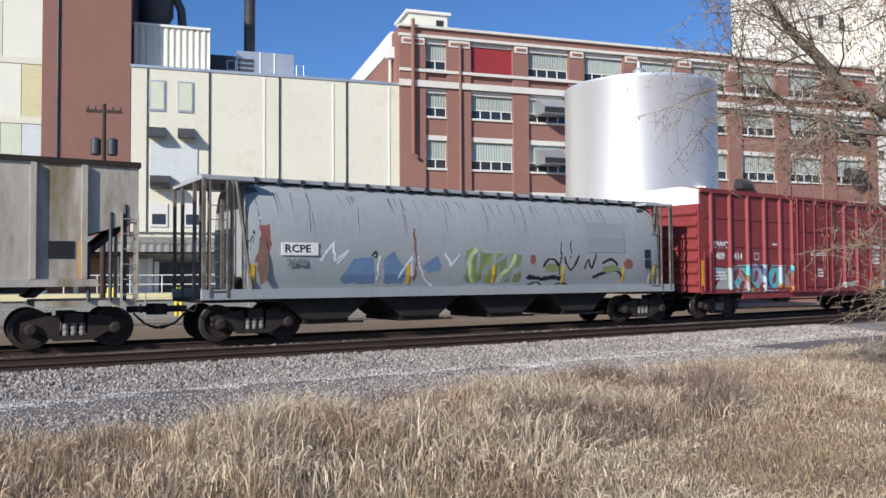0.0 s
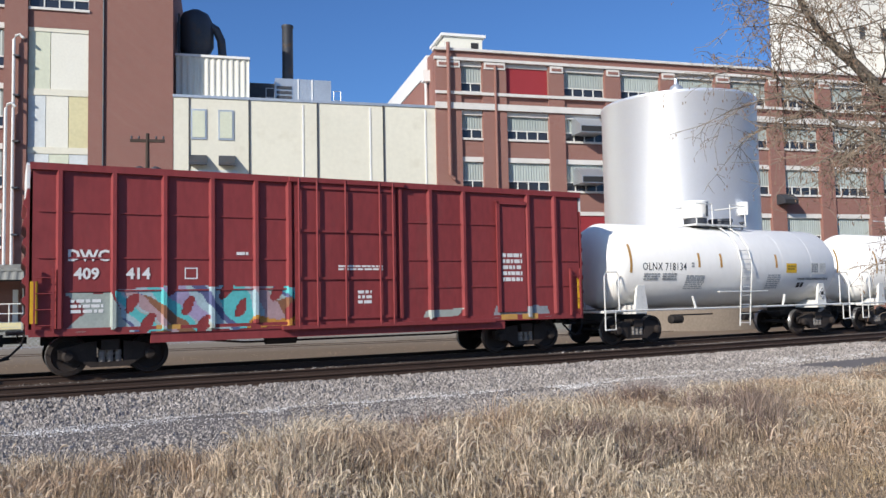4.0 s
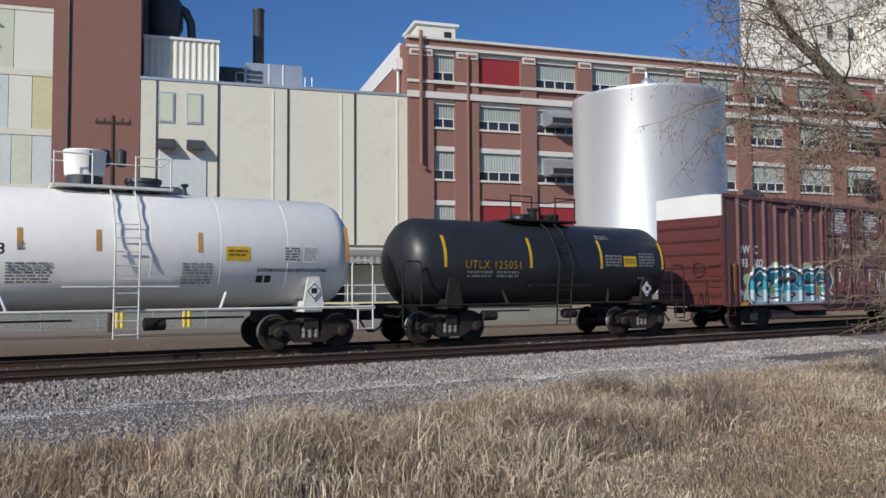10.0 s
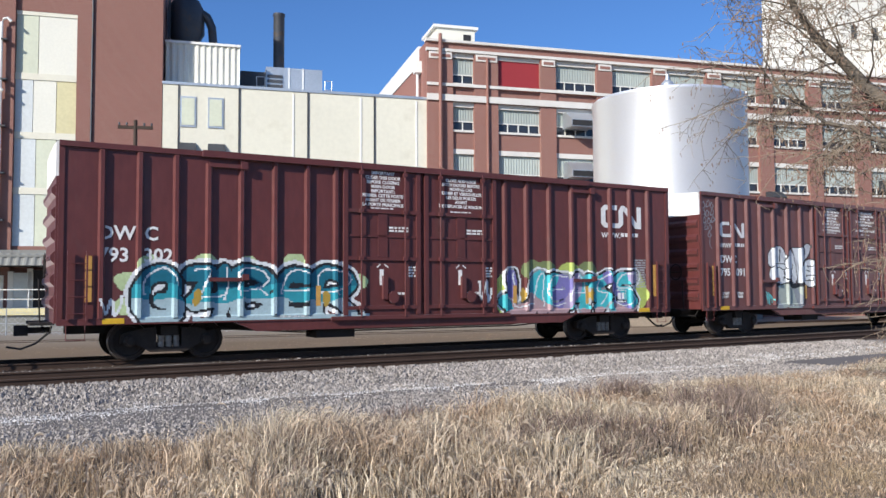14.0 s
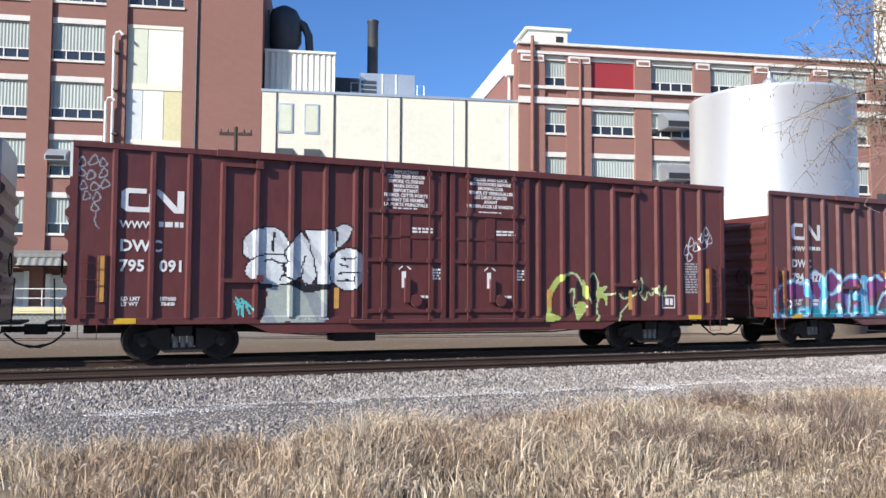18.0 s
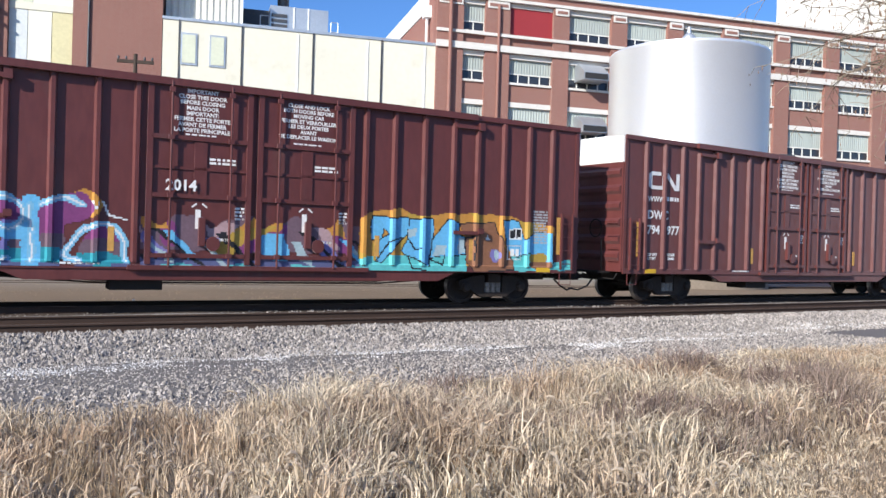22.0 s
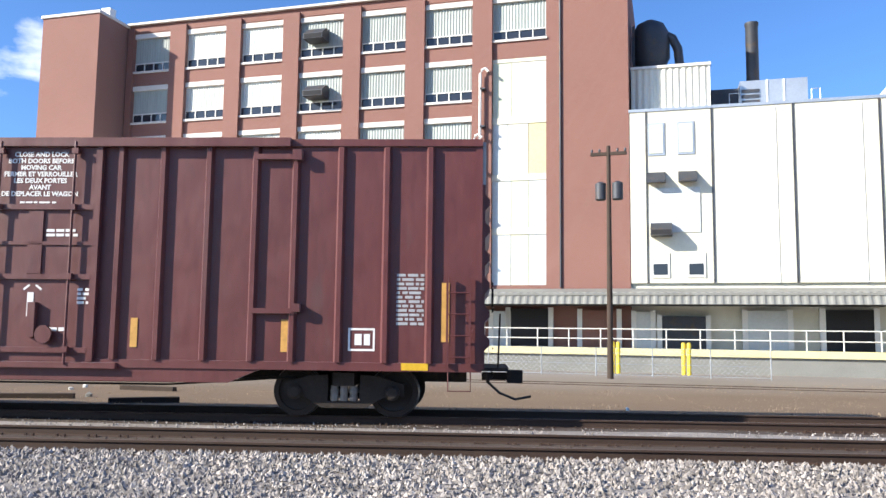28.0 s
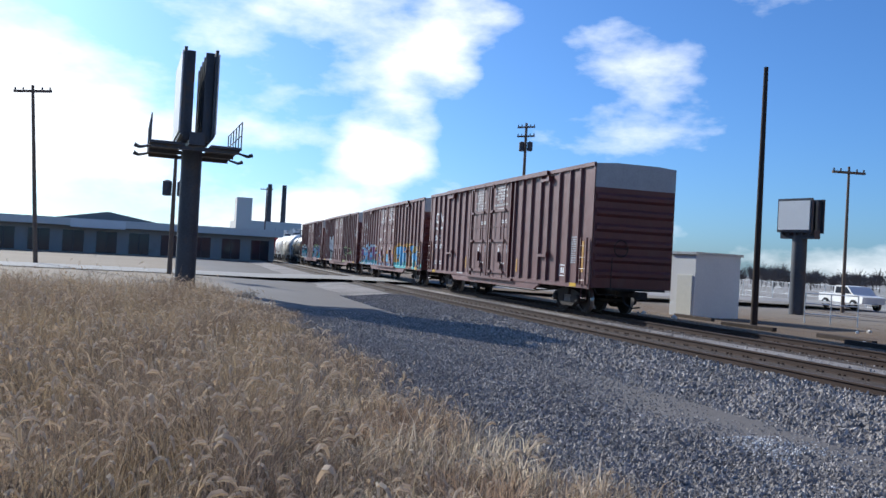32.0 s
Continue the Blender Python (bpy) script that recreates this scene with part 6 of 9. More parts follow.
def hopper_piece(car, skin):
    def ax(p, base=0.0):
        return [(2.02 + (base + x / 2.08 - 90) * 0.015, 2.44 - (z / 2.08 - 150) * 0.0142) for x, z in p]

    def ex(p):
        return ax(p, 480.0)
    patch = inside(ex([(-40, 320), (0, 300), (60, 325), (250, 330), (240, 455), (-40, 455)]))
    green = lambda X, Z: patch(X, Z) & (np.sin(11 * X + 2 * Z) + np.sin(23 * X - 5 * Z) > -0.9 + 0.5 * np.cos(6 * Z))
    coats = [("blue", any_of([inside(ax(p)) for p in ([(415, 430), (470, 350), (540, 352), (550, 455), (430, 455)], [(590, 355), (630, 322), (690, 405), (672, 462), (600, 455)], [(760, 385), (830, 337), (845, 402), (785, 412)])])),
             ("moss", green), ("leaf", strips(green, 0, 3, 0.25, 6.0)), ("grey", strips(green, 1, 5, -0.3, 7.0)), ("mist", strips(green, 2, 9, 0.1, 9.0)),
             ("white", any_of([near_line(ax(p), 0.03) for p in ([(330, 365), (380, 295), (388, 362), (442, 322), (400, 372)], [(562, 440), (572, 345)], [(655, 432), (708, 348), (712, 425)], [(738, 345), (762, 425), (822, 478)], [(865, 330), (890, 380), (930, 335)], [(20, 110), (45, 170)], [(100, 100), (110, 200)])])),
             ("blood", any_of([inside(ax([(100, 235), (140, 225), (145, 300), (120, 370), (90, 365), (105, 300)])), oval(*ex([(868, 372)])[0], 0.2, 0.18), oval(*ex([(305, 352)])[0], 0.13, 0.15), near_line(ax([(725, 230), (730, 360), (722, 440)]), 0.03)])),
             ("black", any_of([near_line(sweep(ex(p)), w) for p, w in (([(290, 432), (350, 440), (470, 436)], 0.06), ([(365, 385), (385, 355), (420, 350), (455, 378)], 0.035), ([(480, 345), (510, 400), (540, 380), (560, 335)], 0.03), ([(600, 395), (620, 350), (645, 390), (660, 330)], 0.03), ([(710, 365), (750, 350), (800, 372)], 0.045), ([(660, 432), (770, 402), (840, 432)], 0.05), ([(462, 270), (455, 420)], 0.02), ([(518, 265), (520, 340)], 0.012), ([(270, 478), (330, 460), (390, 480)], 0.025), ([(420, 480), (470, 462), (520, 478)], 0.025))] + [near_line(ax(p), 0.014) for p in ([(80, 255), (72, 290)], [(65, 290), (62, 315)], [(535, 345), (560, 320), (560, 350), (535, 345)])])),
             ("moss", any_of([oval(*ex([(415, 390)])[0], 0.3, 0.14), oval(*ex([(760, 395)])[0], 0.4, 0.12)]))]
    graffiti(car, "faded blue, green and black sprayed scrawls", 0.9, 15.6, 1.36, 3.2, coats, skin, cell=0.034)


BASE, BOXL = boxcar_base()
reshape(BASE, lambda z: z * 0.88 if z < 1 else 0.88 + (z - 1) * 1.066)
for k, (f0, digits, sprayed, label) in enumerate((
    (81.5, ("793", "302"), teal_piece, "brown boxcar with teal graffiti along its lower side"),
    (101.95, ("795", "091"), bubble_piece, "brown boxcar with white bubble graffiti and lime scrawls"),
    (122.75, ("794", "427"), loop_piece, "brown boxcar covered with purple, blue and orange graffiti"),
    (143.4, ("794", "977"), None, "plain brown boxcar, last of the train"),
)):
    car = copy_thing(BASE, Matrix()) if k else BASE
    CARS.append((car, f0, BOXL, digits, sprayed, label))
for car, f0, L, digits, sprayed, label in CARS:
    tagged(car, label)
    repaint(car, boxcar_brown(digits[0] + digits[1]))
    add_trucks(car, (2.55, L - 2.55))
    if sprayed is teal_piece:
        worm_mark(car, 16.08, 4.04, 1.017, tall=0.81)
        for text, x, z in (("DW", 0.85, 3.02), ("C", 1.87, 3.02), (digits[0], 0.85, 2.5), (digits[1], 1.85, 2.5)):
            lettering(text, 0.46, car, WHITE_T, x, z, bold=0.01)
        lettering("WWW.", 0.24, car, WHITE_T, 16.0, 3.41, bold=0.006)
        bars(car, WHITE_T, 17.2, 3.41, 0.75, 0.2, 1, -SIDE - 0.004, seed=12)
    else:
        worm_mark(car, 1.13, 3.81, 0.825, tall=0.74)
        lettering("WWW.", 0.24, car, WHITE_T, 1.04, 3.22, bold=0.006)
        bars(car, WHITE_T, 2.2, 3.22, 0.6, 0.2, 1, -SIDE - 0.004, seed=13)
        for text, x, z in (("DWC", 1.04, 2.72), (digits[0], 1.04, 2.25), (digits[1], 1.93, 2.25)):
            lettering(text, 0.38, car, WHITE_T, x, z, bold=0.01)
        lettering("LD LMT\nLT WT", 0.125, car, WHITE_T, 1.1, 1.42, bold=0.004)
        lettering("107600\n 78400", 0.125, car, WHITE_T, 1.95, 1.42, bold=0.004)
    if sprayed:
        sprayed(car)
    if sprayed is loop_piece:
        lettering("2014", 0.34, car, WHITE_T, 7.35, 2.75, y=-SIDE - 0.13, bold=0.01, name="year_tag")


def red_boxcar(f0=23.3):
    """An older fifty-foot red boxcar with a single wide door."""
    L = 15.5
    car = thing("boxcar", "weathered red boxcar with pale blue and tan graffiti along the sill", "boxcar", group="freight train cars")
    m = mat("faded_boxcar_red", (0.245, 0.042, 0.043), 0.6, s1=0.5, s2=9, var=0.2, dirt=(0.2, 0.06, 0.055), dirt_at=0.58, stretch=(1, 1, 0.35))
    bm = bmesh.new()
    section(bm, ((-SIDE, 1.0), (SIDE, 1.0), (SIDE, 4.85), (0.8, 5.02), (-0.8, 5.02), (-SIDE, 4.85)), 0.06, L - 0.06)
    part("body", bm, m, car)
    part("eave", box(bmesh.new(), 0, L, -SIDE - 0.08, -SIDE, 4.74, 4.9), m, car)
    part("side_sill", box(bmesh.new(), 0, L, -SIDE - 0.05, -SIDE, 0.95, 1.12), m, car)
    part("centre_sill", prism(bmesh.new(), ((2.6, 1.0), (2.6, 0.72), (12.6, 0.72), (12.6, 1.0)), -SIDE - 0.02, -SIDE + 0.08), m, car)
    for x in (0.62, 1.78, 2.92, 4.05, 5.15, 6.02, 9.2, 10.15, 11.25, 13.5, 14.5):
        part("rib", hat_rib(x, 1.12, 4.74, 0.1), m, car)
    xs = (0.12, 0.62, 1.78, 2.92, 4.05, 5.15, 6.02, 9.2, 10.15, 11.25, 12.45, 13.5, 14.5, 15.4)
    for a, b in zip(xs, xs[1:]):
        if a > 6 and b < 9.3:
            continue
        for z in (3.78, 2.72, 1.95):
            part("panel_seam", box(bmesh.new(), a + 0.06, b - 0.06, -SIDE - 0.025, -SIDE, z, z + 0.035), m, car)
    d = part("door", box(bmesh.new(), 6.15, 9.05, -SIDE - 0.07, -SIDE - 0.002, 1.0, 4.76), m, car, "wide sliding door")
    for z in (1.15, 2.2, 3.45, 4.6):
        part("door_bar", box(bmesh.new(), 6.2, 9.0, -SIDE - 0.11, -SIDE - 0.07, z, z + 0.07), m, d)
    for x in (6.25, 6.75, 7.55, 8.55, 8.95):
        part("locking_bar", rod(bmesh.new(), ((x, -SIDE - 0.14, 0.95), (x, -SIDE - 0.14, 4.85)), 0.03, 8), m, d)
    part("door_track", box(bmesh.new(), 5.8, 12.2, -SIDE - 0.16, -SIDE - 0.05, 0.92, 1.02), m, car)
    part("door_track", box(bmesh.new(), 6.0, 9.3, -SIDE - 0.15, -SIDE - 0.07, 4.76, 4.88), m, car)
    h = part("hatch", box(bmesh.new(), 12.4, 13.4, -SIDE - 0.05, -SIDE, 1.2, 4.5), m, car)
    part("hatch_bar", box(bmesh.new(), 12.35, 13.4, -SIDE - 0.11, -SIDE - 0.05, 4.42, 4.52), m, h)
    part("hatch_bar", box(bmesh.new(), 12.35, 12.45, -SIDE - 0.11, -SIDE - 0.05, 1.2, 4.5), m, h)
    for s, way in ((0.0, -1), (L, 1)):
        e = part("end_wall", box(bmesh.new(), min(s, s + 0.05 * way), max(s, s + 0.05 * way), -SIDE, SIDE, 1.0, 4.3), m, car)
        for k in range(7):
            z = 1.2 + k * 0.44
            part("corrugation", prism(bmesh.new(), ((s + 0.04 * way, z), (s + 0.13 * way, z + 0.1), (s + 0.13 * way, z + 0.18), (s + 0.04 * way, z + 0.28)), -SIDE + 0.06, SIDE - 0.06), m, e)
        part("end_top", section(bmesh.new(), ((-SIDE, 4.3), (SIDE, 4.3), (SIDE, 4.84), (0.8, 5.0), (-0.8, 5.0), (-SIDE, 4.84)), min(s, s + 0.06 * way), max(s, s + 0.06 * way)), WHITE_END, car, "white-painted end top")
        ladder(car, m, s - way * 0.3, -SIDE - 0.1, 1.05, 2.5, 0.38, 0.36, "side_ladder")
        coupler(car, s, way)
        part("reflector", box(bmesh.new(), s - way * 0.1 - 0.08, s - way * 0.1 + 0.08, -SIDE - 0.045, -SIDE - 0.032, 1.25, 2.2), YELLOW_T, car, "yellow reflective strip")
        part("end_step", box(bmesh.new(), min(s, s + 0.45 * way), max(s, s + 0.45 * way), -0.9, 0.9, 0.98, 1.04), FRAMEBLK, car)
    for x in (3.0, 12.75, 13.5):
        part("reflector", box(bmesh.new(), x - 0.28, x + 0.28, -SIDE - 0.055, -SIDE - 0.045, 0.98, 1.14), ORANGE_T, car)
    lettering("DWC", 0.36, car, WHITE_T, 0.78, 2.78, bold=0.012)
    lettering("409", 0.36, car, WHITE_T, 0.92, 2.36, bold=0.012)
    lettering("414", 0.36, car, WHITE_T, 2.05, 2.36, bold=0.012)
    bars(car, WHITE_T, 1.2, 1.6, 0.7, 0.36, 3, seed=21)
    bars(car, WHITE_T, 4.8, 2.85, 0.3, 0.12, 1, seed=22)
    bars(d, WHITE_T, 8.0, 2.5, 1.3, 0.16, 2, -SIDE - 0.075, seed=23)
    bars(d, WHITE_T, 8.1, 1.7, 0.4, 0.4, 3, -SIDE - 0.075, seed=24)
    bars(car, WHITE_T, 12.9, 2.5, 0.7, 0.9, 5, -SIDE - 0.055, seed=25)
    bm = bmesh.new()
    stroke(bm, ((3.4, 2.25), (3.68, 2.25), (3.68, 2.5), (3.4, 2.5)), 0.03, -SIDE - 0.006, True)
    part("test_stencil", bm, WHITE_T, car)
    part("underframe", box(bmesh.new(), 0.3, L - 0.3, -0.35, 0.35, 0.7, 1.0), FRAMEBLK, car)
    bm = bmesh.new()
    rod(bm, ((2.6, -1.0, 0.85), (5, -1.0, 0.62), (11, -1.0, 0.62), (13, -1.0, 0.85)), 0.03, 6)
    part("brake_rod", bm, FRAMEBLK, car)
    part("air_reservoir", lathe(bmesh.new(), ((5.5, 0.18), (6.3, 0.18)), "x", (0, -1.1, 0.72), 12), FRAMEBLK, car)
    faded_piece(car)
    add_trucks(car, (1.75, L - 1.85))
    CARS.append((car, f0, L))


red_boxcar()


def tank_car(f0, L, r, cz, paint, rail, label, mark, mark_m, truck_x, decals, fine, x_mark, goods=""):
    car = thing("tank_car", label, "tank car", group="freight train cars")
    prof = [(0.0, 0.02), (0.06, r * 0.42), (0.2, r * 0.72), (0.42, r * 0.9), (0.72, r)]
    full = prof + [(L - x, q) for x, q in prof[::-1]]
    part("tank", lathe(bmesh.new(), full, "x", (0, 0, cz), 56), paint, car, smooth=35)
    y = -r
    # running boards, grabs and end platforms
    bm = bmesh.new()
    for s in (-1, 1):
        rod(bm, ((-0.35, s * 1.4, 1.12), (L + 0.35, s * 1.4, 1.12)), 0.04, 6)
    part("side_rail", bm, rail, car)
    for s, way in ((0.0, -1), (L, 1)):
        part("stub_sill", box(bmesh.new(), min(s - way * 2.6, s + way * 0.4), max(s - way * 2.6, s + way * 0.4), -0.3, 0.3, 0.72, 1.16), FRAMEBLK, car)
        part("end_platform", box(bmesh.new(), min(s - way * 0.1, s + way * 0.42), max(s - way * 0.1, s + way * 0.42), -1.42, 1.42, 1.06, 1.14), rail, car)
        bm = bmesh.new()
        x = s + way * 0.36
        rod(bm, ((x, -1.4, 0.5), (x, -1.4, 2.25), (x - way * 0.12, -1.4, 2.4), (x - way * 0.55, -1.4, 2.4), (x - way * 0.62, -1.4, 2.3), (x - way * 0.62, -1.4, 1.15)), 0.025, 6)
        rod(bm, ((x, -1.4, 0.52), (x - way * 0.45, -1.4, 0.52), (x - way * 0.45, -1.4, 1.1)), 0.025, 6)
        part("grab_iron", bm, rail, car)
        bm = bmesh.new()
        xb = s - way * truck_x
        prism(bm, ((xb - 0.3, 1.12), (xb + 0.3, 1.12), (xb + 0.16, 1.95), (xb - 0.16, 1.95)), -1.32, -1.22)
        prism(bm, ((xb - 0.3, 1.12), (xb + 0.3, 1.12), (xb + 0.16, 1.95), (xb - 0.16, 1.95)), 1.22, 1.32)
        box(bm, xb - 0.25, xb + 0.25, -1.3, 1.3, 1.0, 1.3)
        part("bolster_saddle", bm, rail, car)
        if way > 0:
            bm = bmesh.new()
            prism(bm, ((xb, 1.3), (xb + 0.24, 1.56), (xb, 1.82), (xb - 0.24, 1.56)), -1.35, -1.33)
            sign = part("placard", bm, WHITE_T, car, "white diamond hazard placard")
            bm = bmesh.new()
            stroke(bm, ((xb, 1.35), (xb + 0.19, 1.56), (xb, 1.77), (xb - 0.19, 1.56)), 0.022, -1.356, True)
            box(bm, xb - 0.08, xb + 0.08, -1.356, -1.352, 1.5, 1.64)
            part("placard_print", bm, BLACK_T, sign)
        coupler(car, s + way * 0.35, way * 0.6)
        part("support_bracket", rod(bmesh.new(), ((s - way * L * 0.31, -1.38, 1.12), (s - way * (L * 0.31 - 0.15), -r * 0.93, 1.55)), 0.045, 6), rail, car)
    mid = L * 0.51
    # ladder up to the dome, with a step board
    bm = bmesh.new()
    for q in (-0.28, 0.28):
        pts = [(mid + q, -1.42, 0.45), (mid + q, -1.5, 1.5), (mid + q, -1.62, cz)] + [(mid + q, -(r + 0.12) * math.cos(a), cz + (r + 0.12) * math.sin(a)) for a in (0.4, 0.8, 1.15, 1.4)]
        rod(bm, pts, 0.024, 6)
    lad = part("ladder", bm, rail, car)
    for k in range(9):
        z = 0.55 + 0.33 * k
        yy = -1.45 - 0.1 * min(1, max(0, (z - 0.5) / 2)) if z < cz + 0.2 else -(r + 0.12) * math.cos(math.asin(min(0.98, (z - cz) / (r + 0.12))))
        part("rung", rod(bmesh.new(), ((mid - 0.28, yy, z), (mid + 0.28, yy, z)), 0.016, 6), rail, lad)
    part("step_board", box(bmesh.new(), mid - 1.4, mid + 1.2, -1.55, -1.4, 1.68, 1.72), rail, car)
    # dome platform
    zt = cz + r
    p = part("platform", box(bmesh.new(), mid - 1.6, mid + 1.2, -0.75, 0.75, zt + 0.02, zt + 0.08), rail, car, "grated dome platform")
    for x in (mid - 1.55, mid - 0.7, mid + 0.3, mid + 1.15):
        part("rail_post", rod(bmesh.new(), ((x, -0.72, zt), (x, -0.72, zt + 0.85)), 0.025, 6), rail, p)
    part("platform_rail", rod(bmesh.new(), ((mid - 1.55, -0.72, zt + 0.82), (mid - 0.7, -0.72, zt + 0.82)), 0.022, 6), rail, p)
    part("platform_rail", rod(bmesh.new(), ((mid + 0.3, -0.72, zt + 0.82), (mid + 1.15, -0.72, zt + 0.82), (mid + 1.15, 0.7, zt + 0.82)), 0.022, 6), rail, p)
    part("platform_rail", rod(bmesh.new(), ((mid - 1.55, 0.7, zt + 0.82), (mid + 1.15, 0.7, zt + 0.82)), 0.022, 6), rail, p)
    if rail is WHITERAIL:
        part("bonnet_base", lathe(bmesh.new(), ((zt - 0.1, 0.5), (zt + 0.12, 0.5), (zt + 0.14, 0.42), (zt + 0.36, 0.42)), "z", (mid - 0.8, 0, 0), 20), DARKSTEEL, car, "dark valve base", smooth=40)
        bonnet = part("valve_bonnet", lathe(bmesh.new(), ((zt + 0.34, 0.44), (zt + 0.36, 0.47), (zt + 0.92, 0.5), (zt + 0.96, 0.52), (zt + 0.99, 0.5), (zt + 1.0, 0.02)), "z", (mid - 0.8, 0, 0), 24), paint, car, smooth=40)
        part("bonnet_latch", box(bmesh.new(), mid - 0.76, mid - 0.7, -0.53, -0.46, zt + 0.4, zt + 0.92), DARKSTEEL, bonnet)
        part("bonnet_hinge", box(bmesh.new(), mid - 0.32, mid - 0.2, -0.1, 0.1, zt + 0.74, zt + 0.86), DARKSTEEL, bonnet)
        part("vent_valve", lathe(bmesh.new(), ((zt - 0.1, 0.05), (zt + 0.2, 0.05), (zt + 0.22, 0.1), (zt + 0.28, 0.1)), "z", (mid + 1.6, -0.2, 0), 10), DARKSTEEL, car, smooth=40)
        part("manway", lathe(bmesh.new(), ((zt - 0.1, 0.42), (zt + 0.24, 0.42), (zt + 0.26, 0.47), (zt + 0.36, 0.45), (zt + 0.38, 0.05)), "z", (mid + 0.6, 0, 0), 20), DARKSTEEL, car, "dark bolted manway cover", smooth=40)
    else:
        part("valve_bonnet", lathe(bmesh.new(), ((zt - 0.1, 0.42), (zt + 0.2, 0.42), (zt + 0.28, 0.36), (zt + 0.29, 0.05)), "z", (mid - 0.6, 0, 0), 18), paint, car, smooth=40)
        part("relief_valve", lathe(bmesh.new(), ((zt, 0.16), (zt + 0.42, 0.16), (zt + 0.46, 0.2), (zt + 0.52, 0.2), (zt + 0.53, 0.04)), "z", (mid - 0.1, 0, 0), 14), FRAMEBLK, car, smooth=40)
        part("manway", lathe(bmesh.new(), ((zt - 0.1, 0.3), (zt + 0.22, 0.3), (zt + 0.28, 0.33), (zt + 0.33, 0.3), (zt + 0.34, 0.04)), "z", (mid + 0.65, 0, 0), 16), FRAMEBLK, car, smooth=40)
    # side decals lie on the curved shell
    ymark = -math.sqrt(max(0.01, r * r - 0.2)) - 0.02
    yb = -r - 0.012
    for x, z, w, h, m in decals:
        bm = bmesh.new()
        a0, a1 = math.asin((z - h / 2 - cz) / r), math.asin((z + h / 2 - cz) / r)
        rows = [[bm.verts.new((xx, -(r + 0.008) * math.cos(a), cz + (r + 0.008) * math.sin(a))) for xx in (x - w / 2, x + w / 2)] for a in (a0 + (a1 - a0) * k / 5 for k in range(6))]
        for q1, q2 in zip(rows, rows[1:]):
            bm.faces.new((q1[0], q1[1], q2[1], q2[0]))
        part("decal", bm, m, car)
    t = lettering(mark, 0.36, car, mark_m, x_mark, cz - 0.08, yb, 0.001, gap=1.12)
    t.matrix_basis = t.matrix_basis @ Matrix.Diagonal((2.1 / max(v.co.x for v in t.data.vertices), 1, 1, 1))
    for v in t.data.vertices:
        v.co.z = yb + math.sqrt(r * r - (v.co.y - 0.08) ** 2) + 0.006
    for k, (x, z, w, h, rows, m) in enumerate(fine):
        small = bars(car, m, x, z, w, h, rows, yb, seed=31 + k)
        for v in small.data.vertices:
            v.co.y = -math.sqrt(r * r - (v.co.z - cz) ** 2) - 0.011
    if goods:
        t = lettering(goods, 0.115, car, BLACK_T, L * 0.765, cz - 0.52, yb, 0.004, gap=1.0)
        for v in t.data.vertices:
            v.co.z = yb + math.sqrt(r * r - (v.co.y - 0.52) ** 2) + 0.006
    # weld seams round the shell
    for x in (L * 0.215, L * 0.555, L * 0.69, L * 0.83):
        part("weld_seam", lathe(bmesh.new(), ((x - 0.016, r), (x, r + 0.006), (x + 0.016, r)), "x", (0, 0, cz), 56), paint, car, smooth=60)
    for x0, x1 in ((L * 0.25, L * 0.42), (L * 0.55, L * 0.75)):
        part("brake_rod", rod(bmesh.new(), ((x0, -0.9, 0.9), (x1, -0.9, 0.9)), 0.03, 6), FRAMEBLK, car)
        part("brake_cylinder", lathe(bmesh.new(), ((x0 - 0.02, 0.1), (x0, 0.15), (x0 + 0.5, 0.15), (x0 + 0.52, 0.1)), "x", (0, -0.9, 0.76), 12), FRAMEBLK, car)
    add_trucks(car, (truck_x, L - truck_x))
    CARS.append((car, f0, L))
    return car


def tank_decals(L, r, cz, strips_at, plate):
    """Reflective strips, the yellow plate, pale print panels and the black plates."""
    out = [(x, cz + 0.2, 0.11, 0.95, ORANGE_T) for x in (0.78, L - 0.45)]
    out += [(x, cz + 0.16, 0.11, 0.5, ORANGE_T) for x in strips_at]
    out += [(plate, cz - 0.1, 0.62, 0.36, YELLOW_T), (plate + 1.45, cz - 0.1, 0.46, 0.42, FAINT), (plate + 1.95, cz - 0.1, 0.42, 0.42, FAINT)]
    return out + [(plate + q, cz - 0.74, 0.17, 0.18, BLACK_T) for q in (0.6, 0.82)]


def tank_print(x_mark, cz, plate):
    """Rows of small print: (x, z, width, height, rows, paint)."""
    return ((x_mark + 0.45, cz - 0.42, 0.75, 0.26, 3, FAINT_D), (x_mark + 1.3, cz - 0.42, 0.7, 0.26, 3, FAINT_D), (x_mark + 2.42, cz - 0.02, 0.14, 0.2, 2, FAINT_D), (x_mark + 2.6, cz - 0.62, 0.95, 0.5, 7, FAINT_D), (plate - 1.0, cz - 0.62, 0.75, 0.55, 7, FAINT_D),
            (plate + 1.45, cz - 0.1, 0.4, 0.36, 5, DIMGREY), (plate + 1.95, cz - 0.1, 0.36, 0.36, 5, FAINT_D), (plate + 0.0, cz - 0.1, 0.5, 0.2, 2, DARKPRINT))


